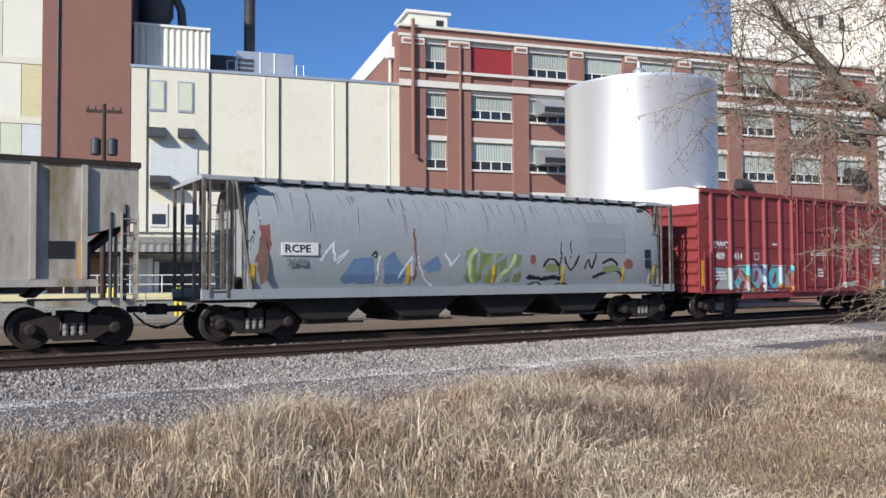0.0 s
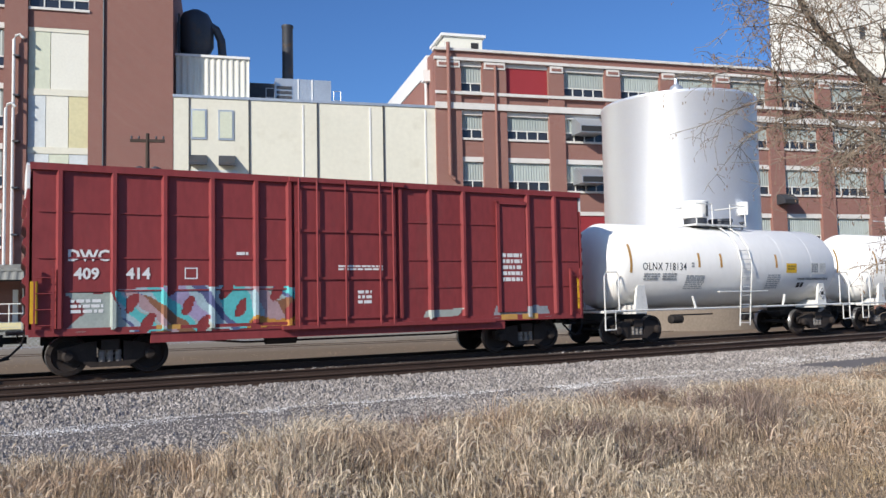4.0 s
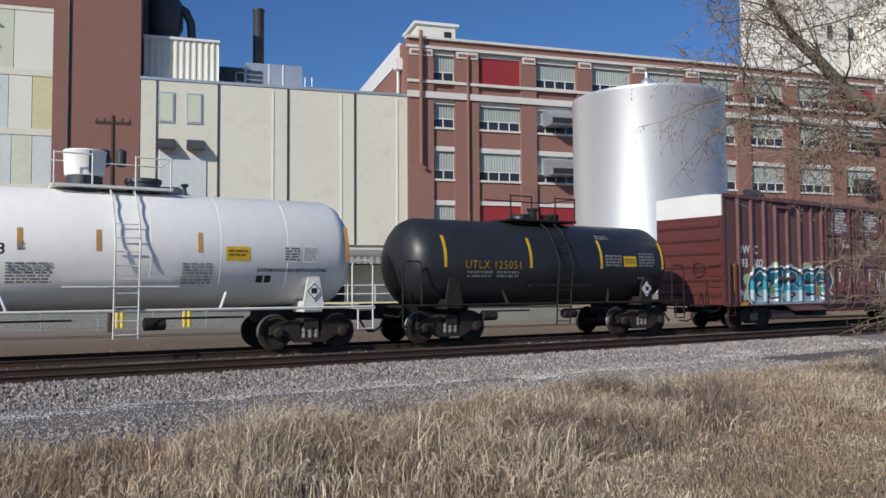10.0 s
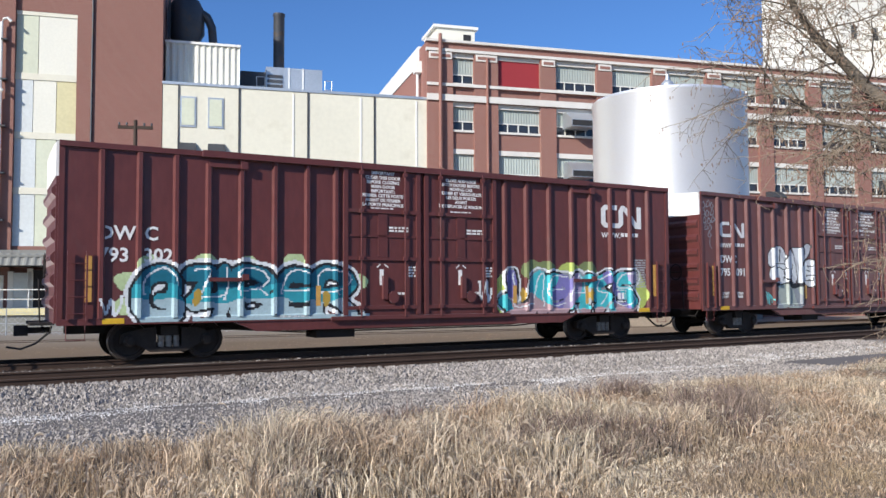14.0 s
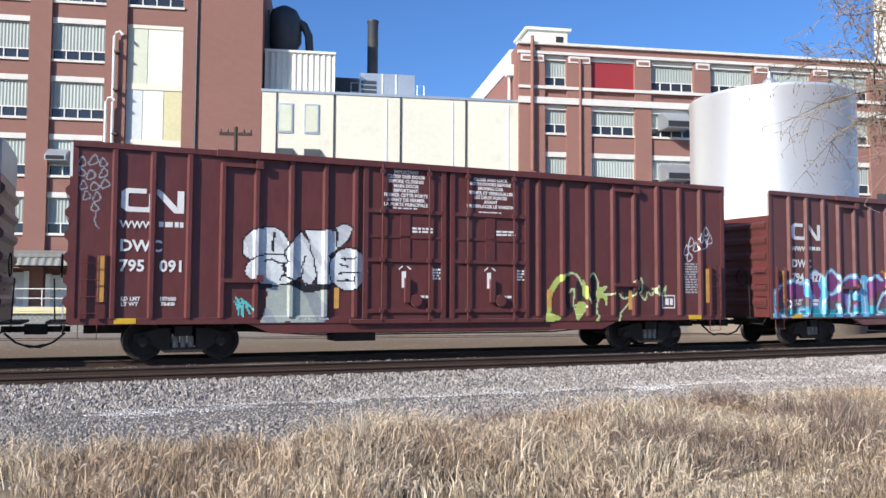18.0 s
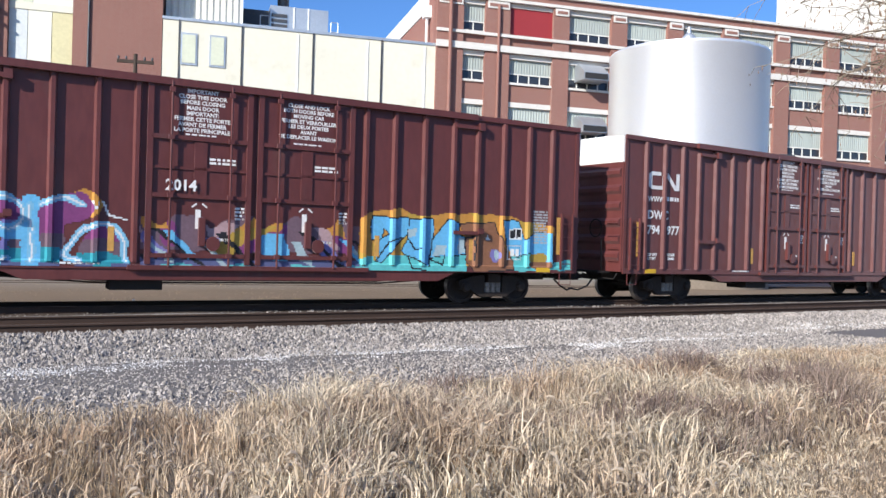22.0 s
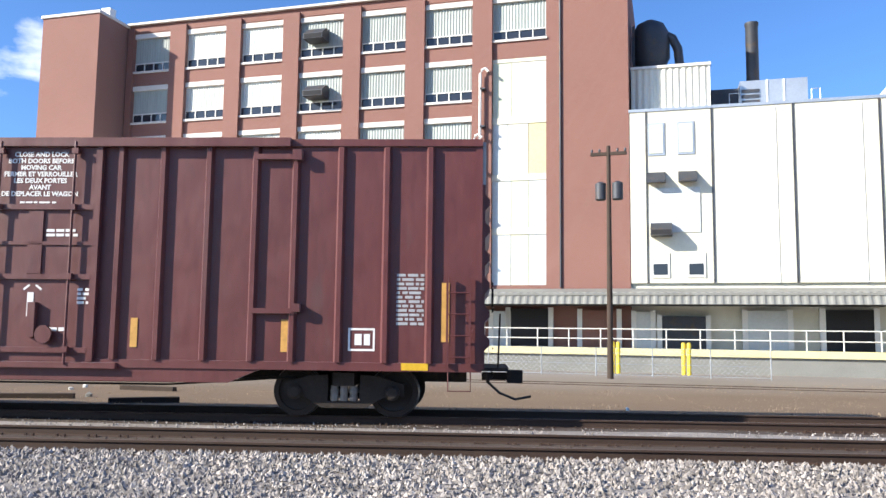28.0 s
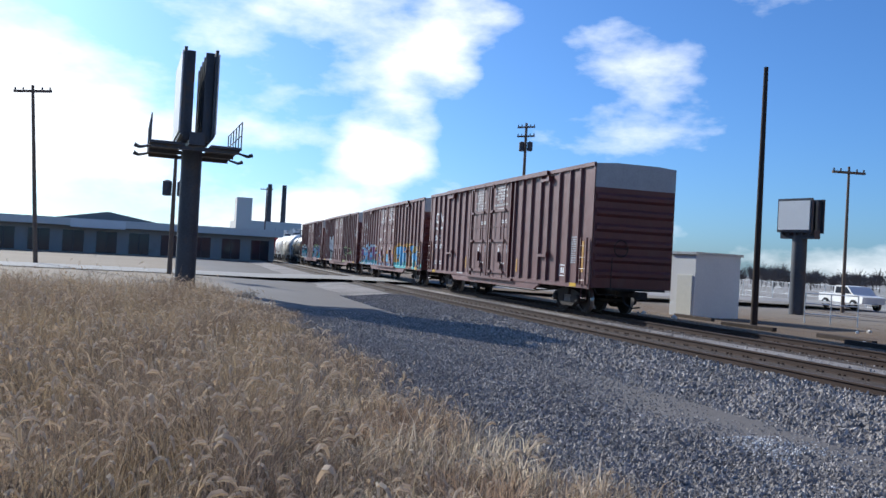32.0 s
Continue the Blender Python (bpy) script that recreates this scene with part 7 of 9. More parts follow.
FAINT = mat("faint_grey_print", (0.60, 0.60, 0.58), 0.6, s1=6, s2=30, var=0.2)
FAINT_D = mat("fine_grey_print", (0.48, 0.48, 0.47), 0.6, s1=6, s2=30, var=0.25)
DARKPRINT = mat("worn_dark_print", (0.30, 0.22, 0.04), 0.6, s1=6, s2=30, var=0.25)
tank_car(40.15, 12.6, 1.48, 2.65, TANKW, WHITERAIL, "white tank car with black lettering and a dome platform", "OLNX 718134", BLACK_T, 1.35, tank_decals(12.6, 1.48, 2.65, (4.05, 5.2, 8.3), 9.2), tank_print(1.3, 2.65, 9.2), 1.3, "SODIUM HYPOCHLORITE SOLUTION")
tank_car(54.3, 12.5, 1.48, 2.63, TANKW, WHITERAIL, "white tank car with a broad domed end and black lettering", "TILX 110643", BLACK_T, 1.35, tank_decals(12.5, 1.48, 2.63, (4.1, 5.75, 8.1), 9.05), tank_print(1.7, 2.63, 9.05), 1.7, "SODIUM HYPOCHLORITE SOLUTION")
B_DECALS = [(x, 2.72, 0.11, 0.95, YELLOW_T) for x in (1.1, 4.3, 7.3, 10.2)] + [(8.62, 2.5, 0.6, 0.36, YELLOW_T)]
B_PRINT = ((2.35, 2.02, 0.95, 0.24, 2, GREY_T), (3.4, 2.02, 0.85, 0.24, 2, GREY_T), (7.85, 2.5, 0.75, 0.42, 4, GREY_T), (9.42, 2.55, 0.75, 0.5, 5, GREY_T), (7.6, 3.3, 0.6, 0.16, 2, GREY_T), (9.2, 1.92, 0.36, 0.1, 1, GREY_T), (8.62, 2.5, 0.5, 0.2, 2, DARKPRINT))
tank_car(68.4, 10.9, 1.38, 2.4, TANKB, FRAMEBLK, "black tank car with yellow lettering and reflective strips", "UTLX 125051", YELLOW_T, 1.45, B_DECALS, B_PRINT, 1.8)


def cylinder_hopper(f0=5.05):
    """A covered hopper with a rounded grey body."""
    L = 16.35
    car = thing("covered_hopper", "grey round-sided covered hopper with rust stains and faded graffiti", "covered hopper", group="freight train cars")
    m = mat("grey_hopper_paint", (0.31, 0.328, 0.335), 0.5, s1=0.4, s2=7, var=0.1, dirt=(0.26, 0.26, 0.25), dirt_at=0.62, stretch=(1, 1, 0.4))
    side = [(-1.38, 1.34), (-1.5, 1.7), (-1.56, 2.3), (-1.54, 2.9), (-1.42, 3.5), (-1.15, 3.95), (-0.7, 4.2)]
    poly = side + [(-y, z) for y, z in side[::-1]]

    def skin(x, z):
        return float(np.interp(z, [p[1] for p in side], [p[0] for p in side]))

    bm = bmesh.new()
    xs = [1.15, 1.35] + [1.35 + 14.0 * k / 10 for k in range(1, 10)] + [15.35, 15.55]
    rings = []
    for i, x in enumerate(xs):
        k = 0.97 if i in (0, len(xs) - 1) else 1.0
        rings.append([bm.verts.new((x, y * k, z)) for y, z in poly])
    for a, b in zip(rings, rings[1:]):
        for k in range(len(poly)):
            bm.faces.new((a[k], a[(k + 1) % len(poly)], b[(k + 1) % len(poly)], b[k]))
    bm.faces.new(rings[0][::-1])
    bm.faces.new(rings[-1])
    part("body", bm, m, car, smooth=35)
    for x in [1.35 + 14.0 * k / 10 for k in range(1, 10)]:
        bm = bmesh.new()
        for (y0, z0), (y1, z1) in zip(side[3:], side[4:]):
            vs = [bm.verts.new(p) for p in ((x - 0.02, y0 - 0.012, z0), (x + 0.02, y0 - 0.012, z0), (x + 0.02, y1 - 0.012, z1 + 0.008), (x - 0.02, y1 - 0.012, z1 + 0.008))]
            bm.faces.new(vs)
        part("seam", bm, GREY_T, car)
    part("side_sill", box(bmesh.new(), 0.0, L, -1.5, -1.36, 1.08, 1.34), m, car, "pale side sill")
    part("side_sill", box(bmesh.new(), 0.0, L, 1.36, 1.5, 1.08, 1.34), m, car)
    part("roof_edge", box(bmesh.new(), 0.1, L - 0.1, -0.95, 0.95, 4.2, 4.3), GREY_T, car)
    bm = bmesh.new()
    for k in range(8):
        box(bm, 1.5 + 1.72 * k, 3.0 + 1.72 * k, -0.35, 0.35, 4.3, 4.38)
    part("roof_hatches", bm, GREY_T, car)
    bm = bmesh.new()
    for (y0, z0), (y1, z1) in (((-1.562, 2.42), (-1.547, 2.9)), ((-1.547, 2.9), (-1.447, 3.42))):
        bm.faces.new([bm.verts.new(p) for p in ((12.3, y0 - 0.008, z0), (13.95, y0 - 0.008, z0), (13.95, y1 - 0.008, z1), (12.3, y1 - 0.008, z1))])
    part("paint_patch", bm, mat("grey_overpaint", (0.27, 0.285, 0.295), 0.55, s1=0.8, var=0.06), car, "darker grey painted-over patch")
    for s, way in ((0.0, 1), (L, -1)):
        part("end_slope", prism(bmesh.new(), ((s + way * 1.2, 4.0), (s + way * 1.2, 3.6), (s + way * 2.8, 1.3), (s + way * 3.0, 1.3), (s + way * 1.4, 4.0)), -1.2, 1.2), DARKSTEEL, car)
        for x in (0.05, 0.75):
            for y in (-1.44, -0.6, 0.6, 1.44):
                part("end_post", box(bmesh.new(), s + way * x - 0.04, s + way * x + 0.04, y - 0.04, y + 0.04, 1.1, 4.15), HOPEND, car)
        part("end_top_frame", box(bmesh.new(), min(s, s + way * 1.3), max(s, s + way * 1.3), -1.48, 1.48, 4.12, 4.2), GREY_T, car)
        part("end_floor", box(bmesh.new(), min(s, s + way * 2.0), max(s, s + way * 2.0), -1.4, 1.4, 1.0, 1.1), FRAMEBLK, car)
        ladder(car, HOPEND, s + way * 0.4, -1.5, 1.15, 4.1, 0.42, 0.36, "side_ladder")
        part("brace", rod(bmesh.new(), ((s + way * 0.85, -1.46, 4.1), (s + way * 1.25, -1.46, 1.3)), 0.05, 6), HOPEND, car)
        part("air_reservoir", lathe(bmesh.new(), ((s + way * 0.9 - 0.02, 0.2), (s + way * 0.9, 0.22), (s + way * 1.7, 0.22), (s + way * 1.72, 0.2)), "x", (0, -0.8, 1.45), 14), FRAMEBLK, car, smooth=40)
        coupler(car, s, -way)
    for x in (3.35, 6.25, 9.3, 12.2):
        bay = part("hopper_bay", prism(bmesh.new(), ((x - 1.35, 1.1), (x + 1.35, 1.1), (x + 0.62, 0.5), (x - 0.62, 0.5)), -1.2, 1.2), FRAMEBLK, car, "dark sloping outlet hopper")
        part("outlet_gate", box(bmesh.new(), x - 0.6, x + 0.7, -1.1, 1.1, 0.36, 0.5), TRUCKM, bay)
        part("gate_rail", box(bmesh.new(), x - 0.55, x + 1.15, -1.12, -1.06, 0.36, 0.42), FRAMEBLK, bay)
    for x in (1.25, 5.7, 8.6, 11.3, 13.9, 15.3):
        bm = bmesh.new()
        rows = [[bm.verts.new((q, skin(x, z) - 0.012, z)) for q in (x - 0.055, x + 0.055)] for z in (1.42, 1.56, 1.7, 1.84, 1.98)]
        for a, b in zip(rows, rows[1:]):
            bm.faces.new((a[0], a[1], b[1], b[0]))
        part("reflector", bm, YELLOW_T, car, "yellow reflective strip")
    # grime that has run down from the roof edge
    rnd = random.Random(17)
    bm = bmesh.new()
    for k in range(44):
        x = 1.4 + 14.0 * (k // 4) / 10 + (rnd.gauss(0, 0.03) if k % 4 == 0 else rnd.uniform(0.1, 1.3))
        if x > 15.4:
            continue
        low = 3.75 - rnd.uniform(0.15, 0.95 if k % 4 == 0 else 0.45)
        w, lean = rnd.uniform(0.008, 0.02), rnd.uniform(-0.02, 0.16)
        left, right = [], []
        for j in range(7):
            z = 3.9 + (low - 3.9) * j / 6
            q = (1 - j / 6) * w + 0.004
            left.append(bm.verts.new((x - q + lean * j / 6, skin(x, z) - 0.006, z)))
            right.append(bm.verts.new((x + q + lean * j / 6, skin(x, z) - 0.006, z)))
        for j in range(6):
            bm.faces.new((left[j + 1], right[j + 1], right[j], left[j]))
    part("grime_streaks", bm, mat("run_down_grime", (0.17, 0.155, 0.145), 0.8, s1=3, var=0.3), car, "dark streaks run down from the roof edge", kind="stuff")
    for k in range(22):
        x = 1.5 + 0.64 * k
        part("roof_clip", box(bmesh.new(), x - 0.05, x + 0.05, -1.0, -0.92, 4.14, 4.3), DARKSTEEL, car)
    hopper_piece(car, skin)
    part("number_board", box(bmesh.new(), 1.98, 2.98, -1.585, -1.56, 2.22, 2.56), WHITE_T, car, "white number panel")
    lettering("RCPE", 0.29, car, BLACK_T, 2.05, 2.39, -1.592, 0.003, wide=1.1)
    lettering("2648", 0.25, car, DIMGREY, 2.12, 2.02, -1.575, 0.012, wide=1.1)
    bm = bmesh.new()
    for x in (15.0,):
        box(bm, x - 0.13, x + 0.13, -1.58, -1.565, 2.25, 2.55)
        box(bm, x - 0.13, x + 0.13, -1.58, -1.565, 1.9, 2.2)
    part("dark_placard", bm, BLACK_T, car)
    bm = bmesh.new()
    rnd = random.Random(8)
    ring = [(1.5 + 0.2 * math.cos(a) * rnd.uniform(0.6, 1.2), 2.1 + 0.65 * math.sin(a) * rnd.uniform(0.7, 1.1)) for a in (2 * math.pi * k / 16 for k in range(16))]
    ctr = bm.verts.new((1.5, -1.575, 2.1))
    vs = [bm.verts.new((x, -1.575 + 0.05 * max(0, abs(z - 2.4) - 0.3), z)) for x, z in ring]
    for k in range(16):
        bm.faces.new((ctr, vs[k], vs[(k + 1) % 16]))
    part("rust_patch", bm, mat("rust_stain", (0.20, 0.12, 0.085), 0.8, s1=2, var=0.3), car, "brown rust patch")
    # the whole body is drawn out to its true length
    gain = 16.9 / L
    seen = set()
    for o in car.children_recursive:
        if o.matrix_basis.translation.length > 1e-6:
            o.location.x *= gain
        elif o.data.name not in seen:
            seen.add(o.data.name)
            for v in o.data.vertices:
                v.co.x *= gain
    L = 16.9
    add_trucks(car, (1.5, L - 1.15))
    CARS.append((car, f0, L))
    return car


cylinder_hopper()


def ribbed_hopper(f0, label="weathered grey ribbed covered hopper with brown streaks"):
    L = 16.3
    car = thing("covered_hopper", label, "covered hopper", group="freight train cars")
    m = HOPGREY
    bm = bmesh.new()
    prism(bm, ((0.0, 4.32), (L, 4.32), (L, 3.0), (L - 1.15, 2.65), (L - 1.15, 1.6), (1.15, 1.6), (1.15, 2.65), (0.0, 3.0)), -1.5, 1.5)
    part("body", bm, m, car)
    part("top_sill", box(bmesh.new(), -0.05, L + 0.05, -1.56, 1.56, 4.3, 4.42), TRUCKM, car, "brown roof edge")
    bm = bmesh.new()
    for k in range(9):
        box(bm, 0.8 + 1.65 * k, 2.1 + 1.65 * k, -0.4, 0.4, 4.42, 4.52)
    part("roof_hatches", bm, m, car)
    for k in range(14):
        x = 1.2 + (L - 2.4) * k / 13
        part("rib", box(bmesh.new(), x - 0.06, x + 0.06, -1.62, -1.5, 1.6, 4.28), m, car)
    part("side_sill", box(bmesh.new(), 0.9, L - 0.9, -1.62, -1.5, 1.45, 1.62), m, car)
    for x in (3.4, 7.2, 11.0):
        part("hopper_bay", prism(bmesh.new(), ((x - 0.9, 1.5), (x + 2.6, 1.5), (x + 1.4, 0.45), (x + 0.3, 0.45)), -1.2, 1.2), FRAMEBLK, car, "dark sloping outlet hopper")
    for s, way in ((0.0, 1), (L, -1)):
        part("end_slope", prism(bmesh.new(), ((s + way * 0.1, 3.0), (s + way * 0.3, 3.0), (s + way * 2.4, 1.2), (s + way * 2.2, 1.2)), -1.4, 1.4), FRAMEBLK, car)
        part("end_floor", box(bmesh.new(), min(s, s + way * 2.2), max(s, s + way * 2.2), -1.45, 1.45, 0.98, 1.12), m, car)
        for y in (-1.45, 1.45):
            part("corner_post", box(bmesh.new(), s + way * 0.02, s + way * 0.1, y - 0.04, y + 0.04, 1.1, 4.3), m, car)
        for x, z1 in ((0.3, 3.4), (0.62, 3.2), (1.1, 2.4)):
            part("grab_iron", rod(bmesh.new(), ((s + way * x, -1.5, 1.1), (s + way * x, -1.5, z1)), 0.045, 6), DARKSTEEL, car)
        ladder(car, m, s + way * 0.2, -1.55, 1.1, 3.2, 0.36, 0.36, "side_ladder")
        part("reflector", box(bmesh.new(), s + way * 1.25 - 0.06, s + way * 1.25 + 0.06, -1.53, -1.5, 1.65, 2.5), ORANGE_T, car)
        coupler(car, s, -way)
    part("inspection_panel", box(bmesh.new(), L - 1.95, L - 1.4, -1.515, -1.5, 2.1, 2.5), BLACK_T, car, "black inspection panel")
    add_trucks(car, (1.9, L - 1.35))
    CARS.append((car, f0, L))
    return car


hop = ribbed_hopper(-12.7)


def ahead_of(src, f0, L):
    """Another car like src, further ahead."""
    o = copy_thing(src, Matrix())
    for c in o.children:
        if c.name.startswith("truck"):
            WHEELS.extend((w, -0.91 if w.location.x < 0 else 0.91) for w in c.children if w.name.startswith("wheelset"))
    CARS.append((o, f0, L))


ahead_of(hop, -30.4, 16.3)
tank_src = [c for c in CARS if c[0].name.startswith("tank_car")][0][0]
ahead_of(tank_src, -45.5, 12.6)
ahead_of(hop, -63.5, 16.3)
ahead_of(hop, -81.0, 16.3)
ahead_of(tank_src, -97.0, 12.6)
for o in (TRUCK, *TRUCK.children_recursive):
    bpy.data.objects.remove(o)


def motions():
    """All that moves besides the camera: the train on its track, and its wheels."""
    for car in CARS:
        ob, f0, L = car[0], car[1], car[2]
        walk(ob, [(t, on_track(f0 + L / 2 - run(t), TRACK_V) @ pose(-L / 2, 0, 0)) for t in range(33)])
    turns = [(k / 10, -math.degrees(run(k / 10) / 0.46)) for k in range(321)]
    for w, x in WHEELS:
        walk(w, [(t, pose(x, 0, 0.46, 0, a, 0)) for t, a in turns])




# ---- helpers for loose growth ----
def speckle(m, lo, hi, patch=None, size=0.5):
    """Every blade or stone of a joined mesh gets a shade of its own; patches lean to a second colour."""
    gn, gl = m.node_tree.nodes, m.node_tree.links
    pb = gn["Principled BSDF"]
    src = pb.inputs["Base Color"].links[0].from_socket
    if patch:
        tc_ = gn.new("ShaderNodeTexCoord")
        nz = gn.new("ShaderNodeTexNoise")
        nz.inputs["Scale"].default_value, nz.inputs["Detail"].default_value = size, 4
        gl.new(tc_.outputs["Object"], nz.inputs["Vector"])
        rp = gn.new("ShaderNodeMapRange")
        rp.inputs[1].default_value, rp.inputs[2].default_value = 0.45, 0.62
        gl.new(nz.outputs[0], rp.inputs[0])
        mx = gn.new("ShaderNodeMixRGB")
        mx.inputs[2].default_value = (*patch, 1)
        gl.new(rp.outputs[0], mx.inputs[0])
        gl.new(src, mx.inputs[1])
        src = mx.outputs[0]
    isl = gn.new("ShaderNodeNewGeometry")
    mrr = gn.new("ShaderNodeMapRange")
    mrr.inputs[3].default_value, mrr.inputs[4].default_value = lo, hi
    gl.new(isl.outputs["Random Per Island"], mrr.inputs[0])
    scl = gn.new("ShaderNodeVectorMath")
    scl.operation = "SCALE"
    gl.new(src, scl.inputs[0])
    gl.new(mrr.outputs[0], scl.inputs["Scale"])
    gl.new(scl.outputs[0], pb.inputs["Base Color"])
    return m


def through_leaf(m, amount):
    """Thin dry blades let some light through."""
    gn, gl = m.node_tree.nodes, m.node_tree.links
    pb, out = gn["Principled BSDF"], gn["Material Output"]
    tl = gn.new("ShaderNodeBsdfTranslucent")
    gl.new(pb.inputs["Base Color"].links[0].from_socket, tl.inputs[0])
    ms = gn.new("ShaderNodeMixShader")
    ms.inputs[0].default_value = amount
    gl.new(pb.outputs[0], ms.inputs[1])
    gl.new(tl.outputs[0], ms.inputs[2])
    gl.new(ms.outputs[0], out.inputs[0])
    return m


# ---- poles, boards, sheds ----
def utility_pole(x, y, h, label, arms=1, can=False, r=0.16, lean=0.0, turn=TRACK_TURN + 80, arm=1.2, timber=None):
    p = thing("utility_pole", label, "utility pole", pose(x, y, ground_z(x, y), 0, lean, turn))
    part("pole", rod(bmesh.new(), ((0, 0, -0.3), (0, 0, h * 0.5), (0, 0, h)), r, 10, r * 0.62), timber or WOODPOLE, p, smooth=40)
    for k in range(arms):
        z = h - 0.4 - 0.9 * k
        a = part("crossarm", box(bmesh.new(), -arm, arm, -0.07, 0.07, z - 0.08, z + 0.08), timber or WOODPOLE, p)
        for q in (-0.92 * arm, -0.5 * arm, 0.5 * arm, 0.92 * arm):
            part("insulator", lathe(bmesh.new(), ((z + 0.07, 0.03), (z + 0.15, 0.06), (z + 0.26, 0.05)), "z", (q, 0, 0), 8), DARKSTEEL, a)
    if can:
        for q in (-0.42, 0.42):
            part("transformer", lathe(bmesh.new(), ((h - 2.75, 0.2), (h - 2.7, 0.27), (h - 1.9, 0.27), (h - 1.8, 0.1)), "z", (q, 0.1, 0), 14), DARKSTEEL, p, "grey transformer can", smooth=40)
    return p


utility_pole(-18.2, 42.8, 11.6, "timber utility pole with crossarm and transformer cans by the dock", 1, True, turn=14, arm=0.9, timber=TIE)
utility_pole(-39.4, 34.2, 12.3, "slim timber utility pole at the track side fence", 1, False, 0.15, lean=-3.5, turn=20, arm=1.0, timber=WOODPALE)
utility_pole(-39.9, 11.8, 11.0, "slim bare timber pole beside the track", 0, False, 0.15, timber=TIE)
utility_pole(-42.2, 21.7, 7.6, "timber utility pole with one crossarm", 1, False, 0.11)
utility_pole(-62.1, 21.1, 9.8, "timber utility pole with one crossarm", 1, False, 0.13)
utility_pole(-51.5, -32.1, 12.0, "leaning timber utility pole by the road", 1, False, 0.15, lean=-4)
utility_pole(-82.5, -2.9, 15.9, "tall utility pole with cans beyond the train", 2, True, 0.2, turn=75, arm=0.9)
utility_pole(-47.6, -19.9, 7.4, "short utility pole with transformer cans behind the billboard", 0, True, 0.15)
for x, y, h in ((-110, 55, 12), (-130, 62, 11), (-100, 70, 11), (-150, -60, 14)):
    utility_pole(x, y, h, "distant timber utility pole with one crossarm", 1)


def advert_board(x, y, turn, zlo, w, h, label, walkway=True):
    b = thing("billboard", label, "billboard", pose(x, y, ground_z(x, y), 0, 0, turn))
    part("mast", rod(bmesh.new(), ((0, 0, -0.3), (0, 0, zlo + 0.4)), 0.42, 18), DARKSTEEL, b, smooth=40)
    part("head_beam", box(bmesh.new(), -w / 2, w / 2, -0.3, 0.3, zlo, zlo + 0.5), DARKSTEEL, b)
    for s in (-1, 1):
        f = part("board_face", box(bmesh.new(), -w / 2, w / 2, s * 0.6 - 0.06, s * 0.6 + 0.06, zlo + 0.35, zlo + 0.35 + h), DARKSTEEL, b, "dark board back")
        part("sheet", box(bmesh.new(), -w / 2 + 0.1, w / 2 - 0.1, s * 0.69 - 0.03, s * 0.69 + 0.03, zlo + 0.5, zlo + 0.2 + h), WHITE, f, "plain pale sheet")
        for k in range(5):
            q = -w / 2 + w * (k + 0.5) / 5
            bm = box(bmesh.new(), q - 0.06, q + 0.06, min(s * 0.2, s * 0.53), max(s * 0.2, s * 0.53), zlo + 0.2, zlo + h + 0.3)
            part("stringer", bm, DARKSTEEL, b)
        if walkway:
            bm = bmesh.new()
            box(bm, -w / 2, w / 2, min(s * 0.55, s * 1.75), max(s * 0.55, s * 1.75), zlo - 0.05, zlo + 0.05)
            for q in (-w / 2 + 0.3, 0, w / 2 - 0.3):
                box(bm, q - 0.06, q + 0.06, min(0, s * 1.7), max(0, s * 1.7), zlo - 0.2, zlo - 0.05)
            wk = part("walkway", bm, DARKSTEEL, b)
            bm = bmesh.new()
            for k in range(6):
                q = -w / 2 + w * k / 5
                rod(bm, ((q, s * 1.72, zlo), (q, s * 1.72, zlo + 1.1)), 0.025, 6)
            for z in (0.55, 1.08):
                rod(bm, ((-w / 2, s * 1.72, zlo + z), (w / 2, s * 1.72, zlo + z)), 0.02, 6)
            part("walkway_rail", bm, DARKSTEEL, b)
            for q in (-w / 3, w / 3):
                part("flood_lamp", rod(bmesh.new(), ((q, s * 1.7, zlo - 0.1), (q, s * 2.1, zlo - 0.2), (q, s * 2.3, zlo - 0.12)), 0.04, 8, 0.09), DARKSTEEL, b)
    return b


# seen edge-on from where the camera ends
advert_board(-35.0, -11.8, math.degrees(math.atan2(-11.8 - 5.7, -35 + 3.8)) + 4, 5.75, 4.6, 3.5, "double-sided billboard on a dark steel mast with walkways")
advert_board(-55.0, 16.7, 45, 4.5, 2.2, 2.0, "small billboard with a faded pale and red sheet", False)


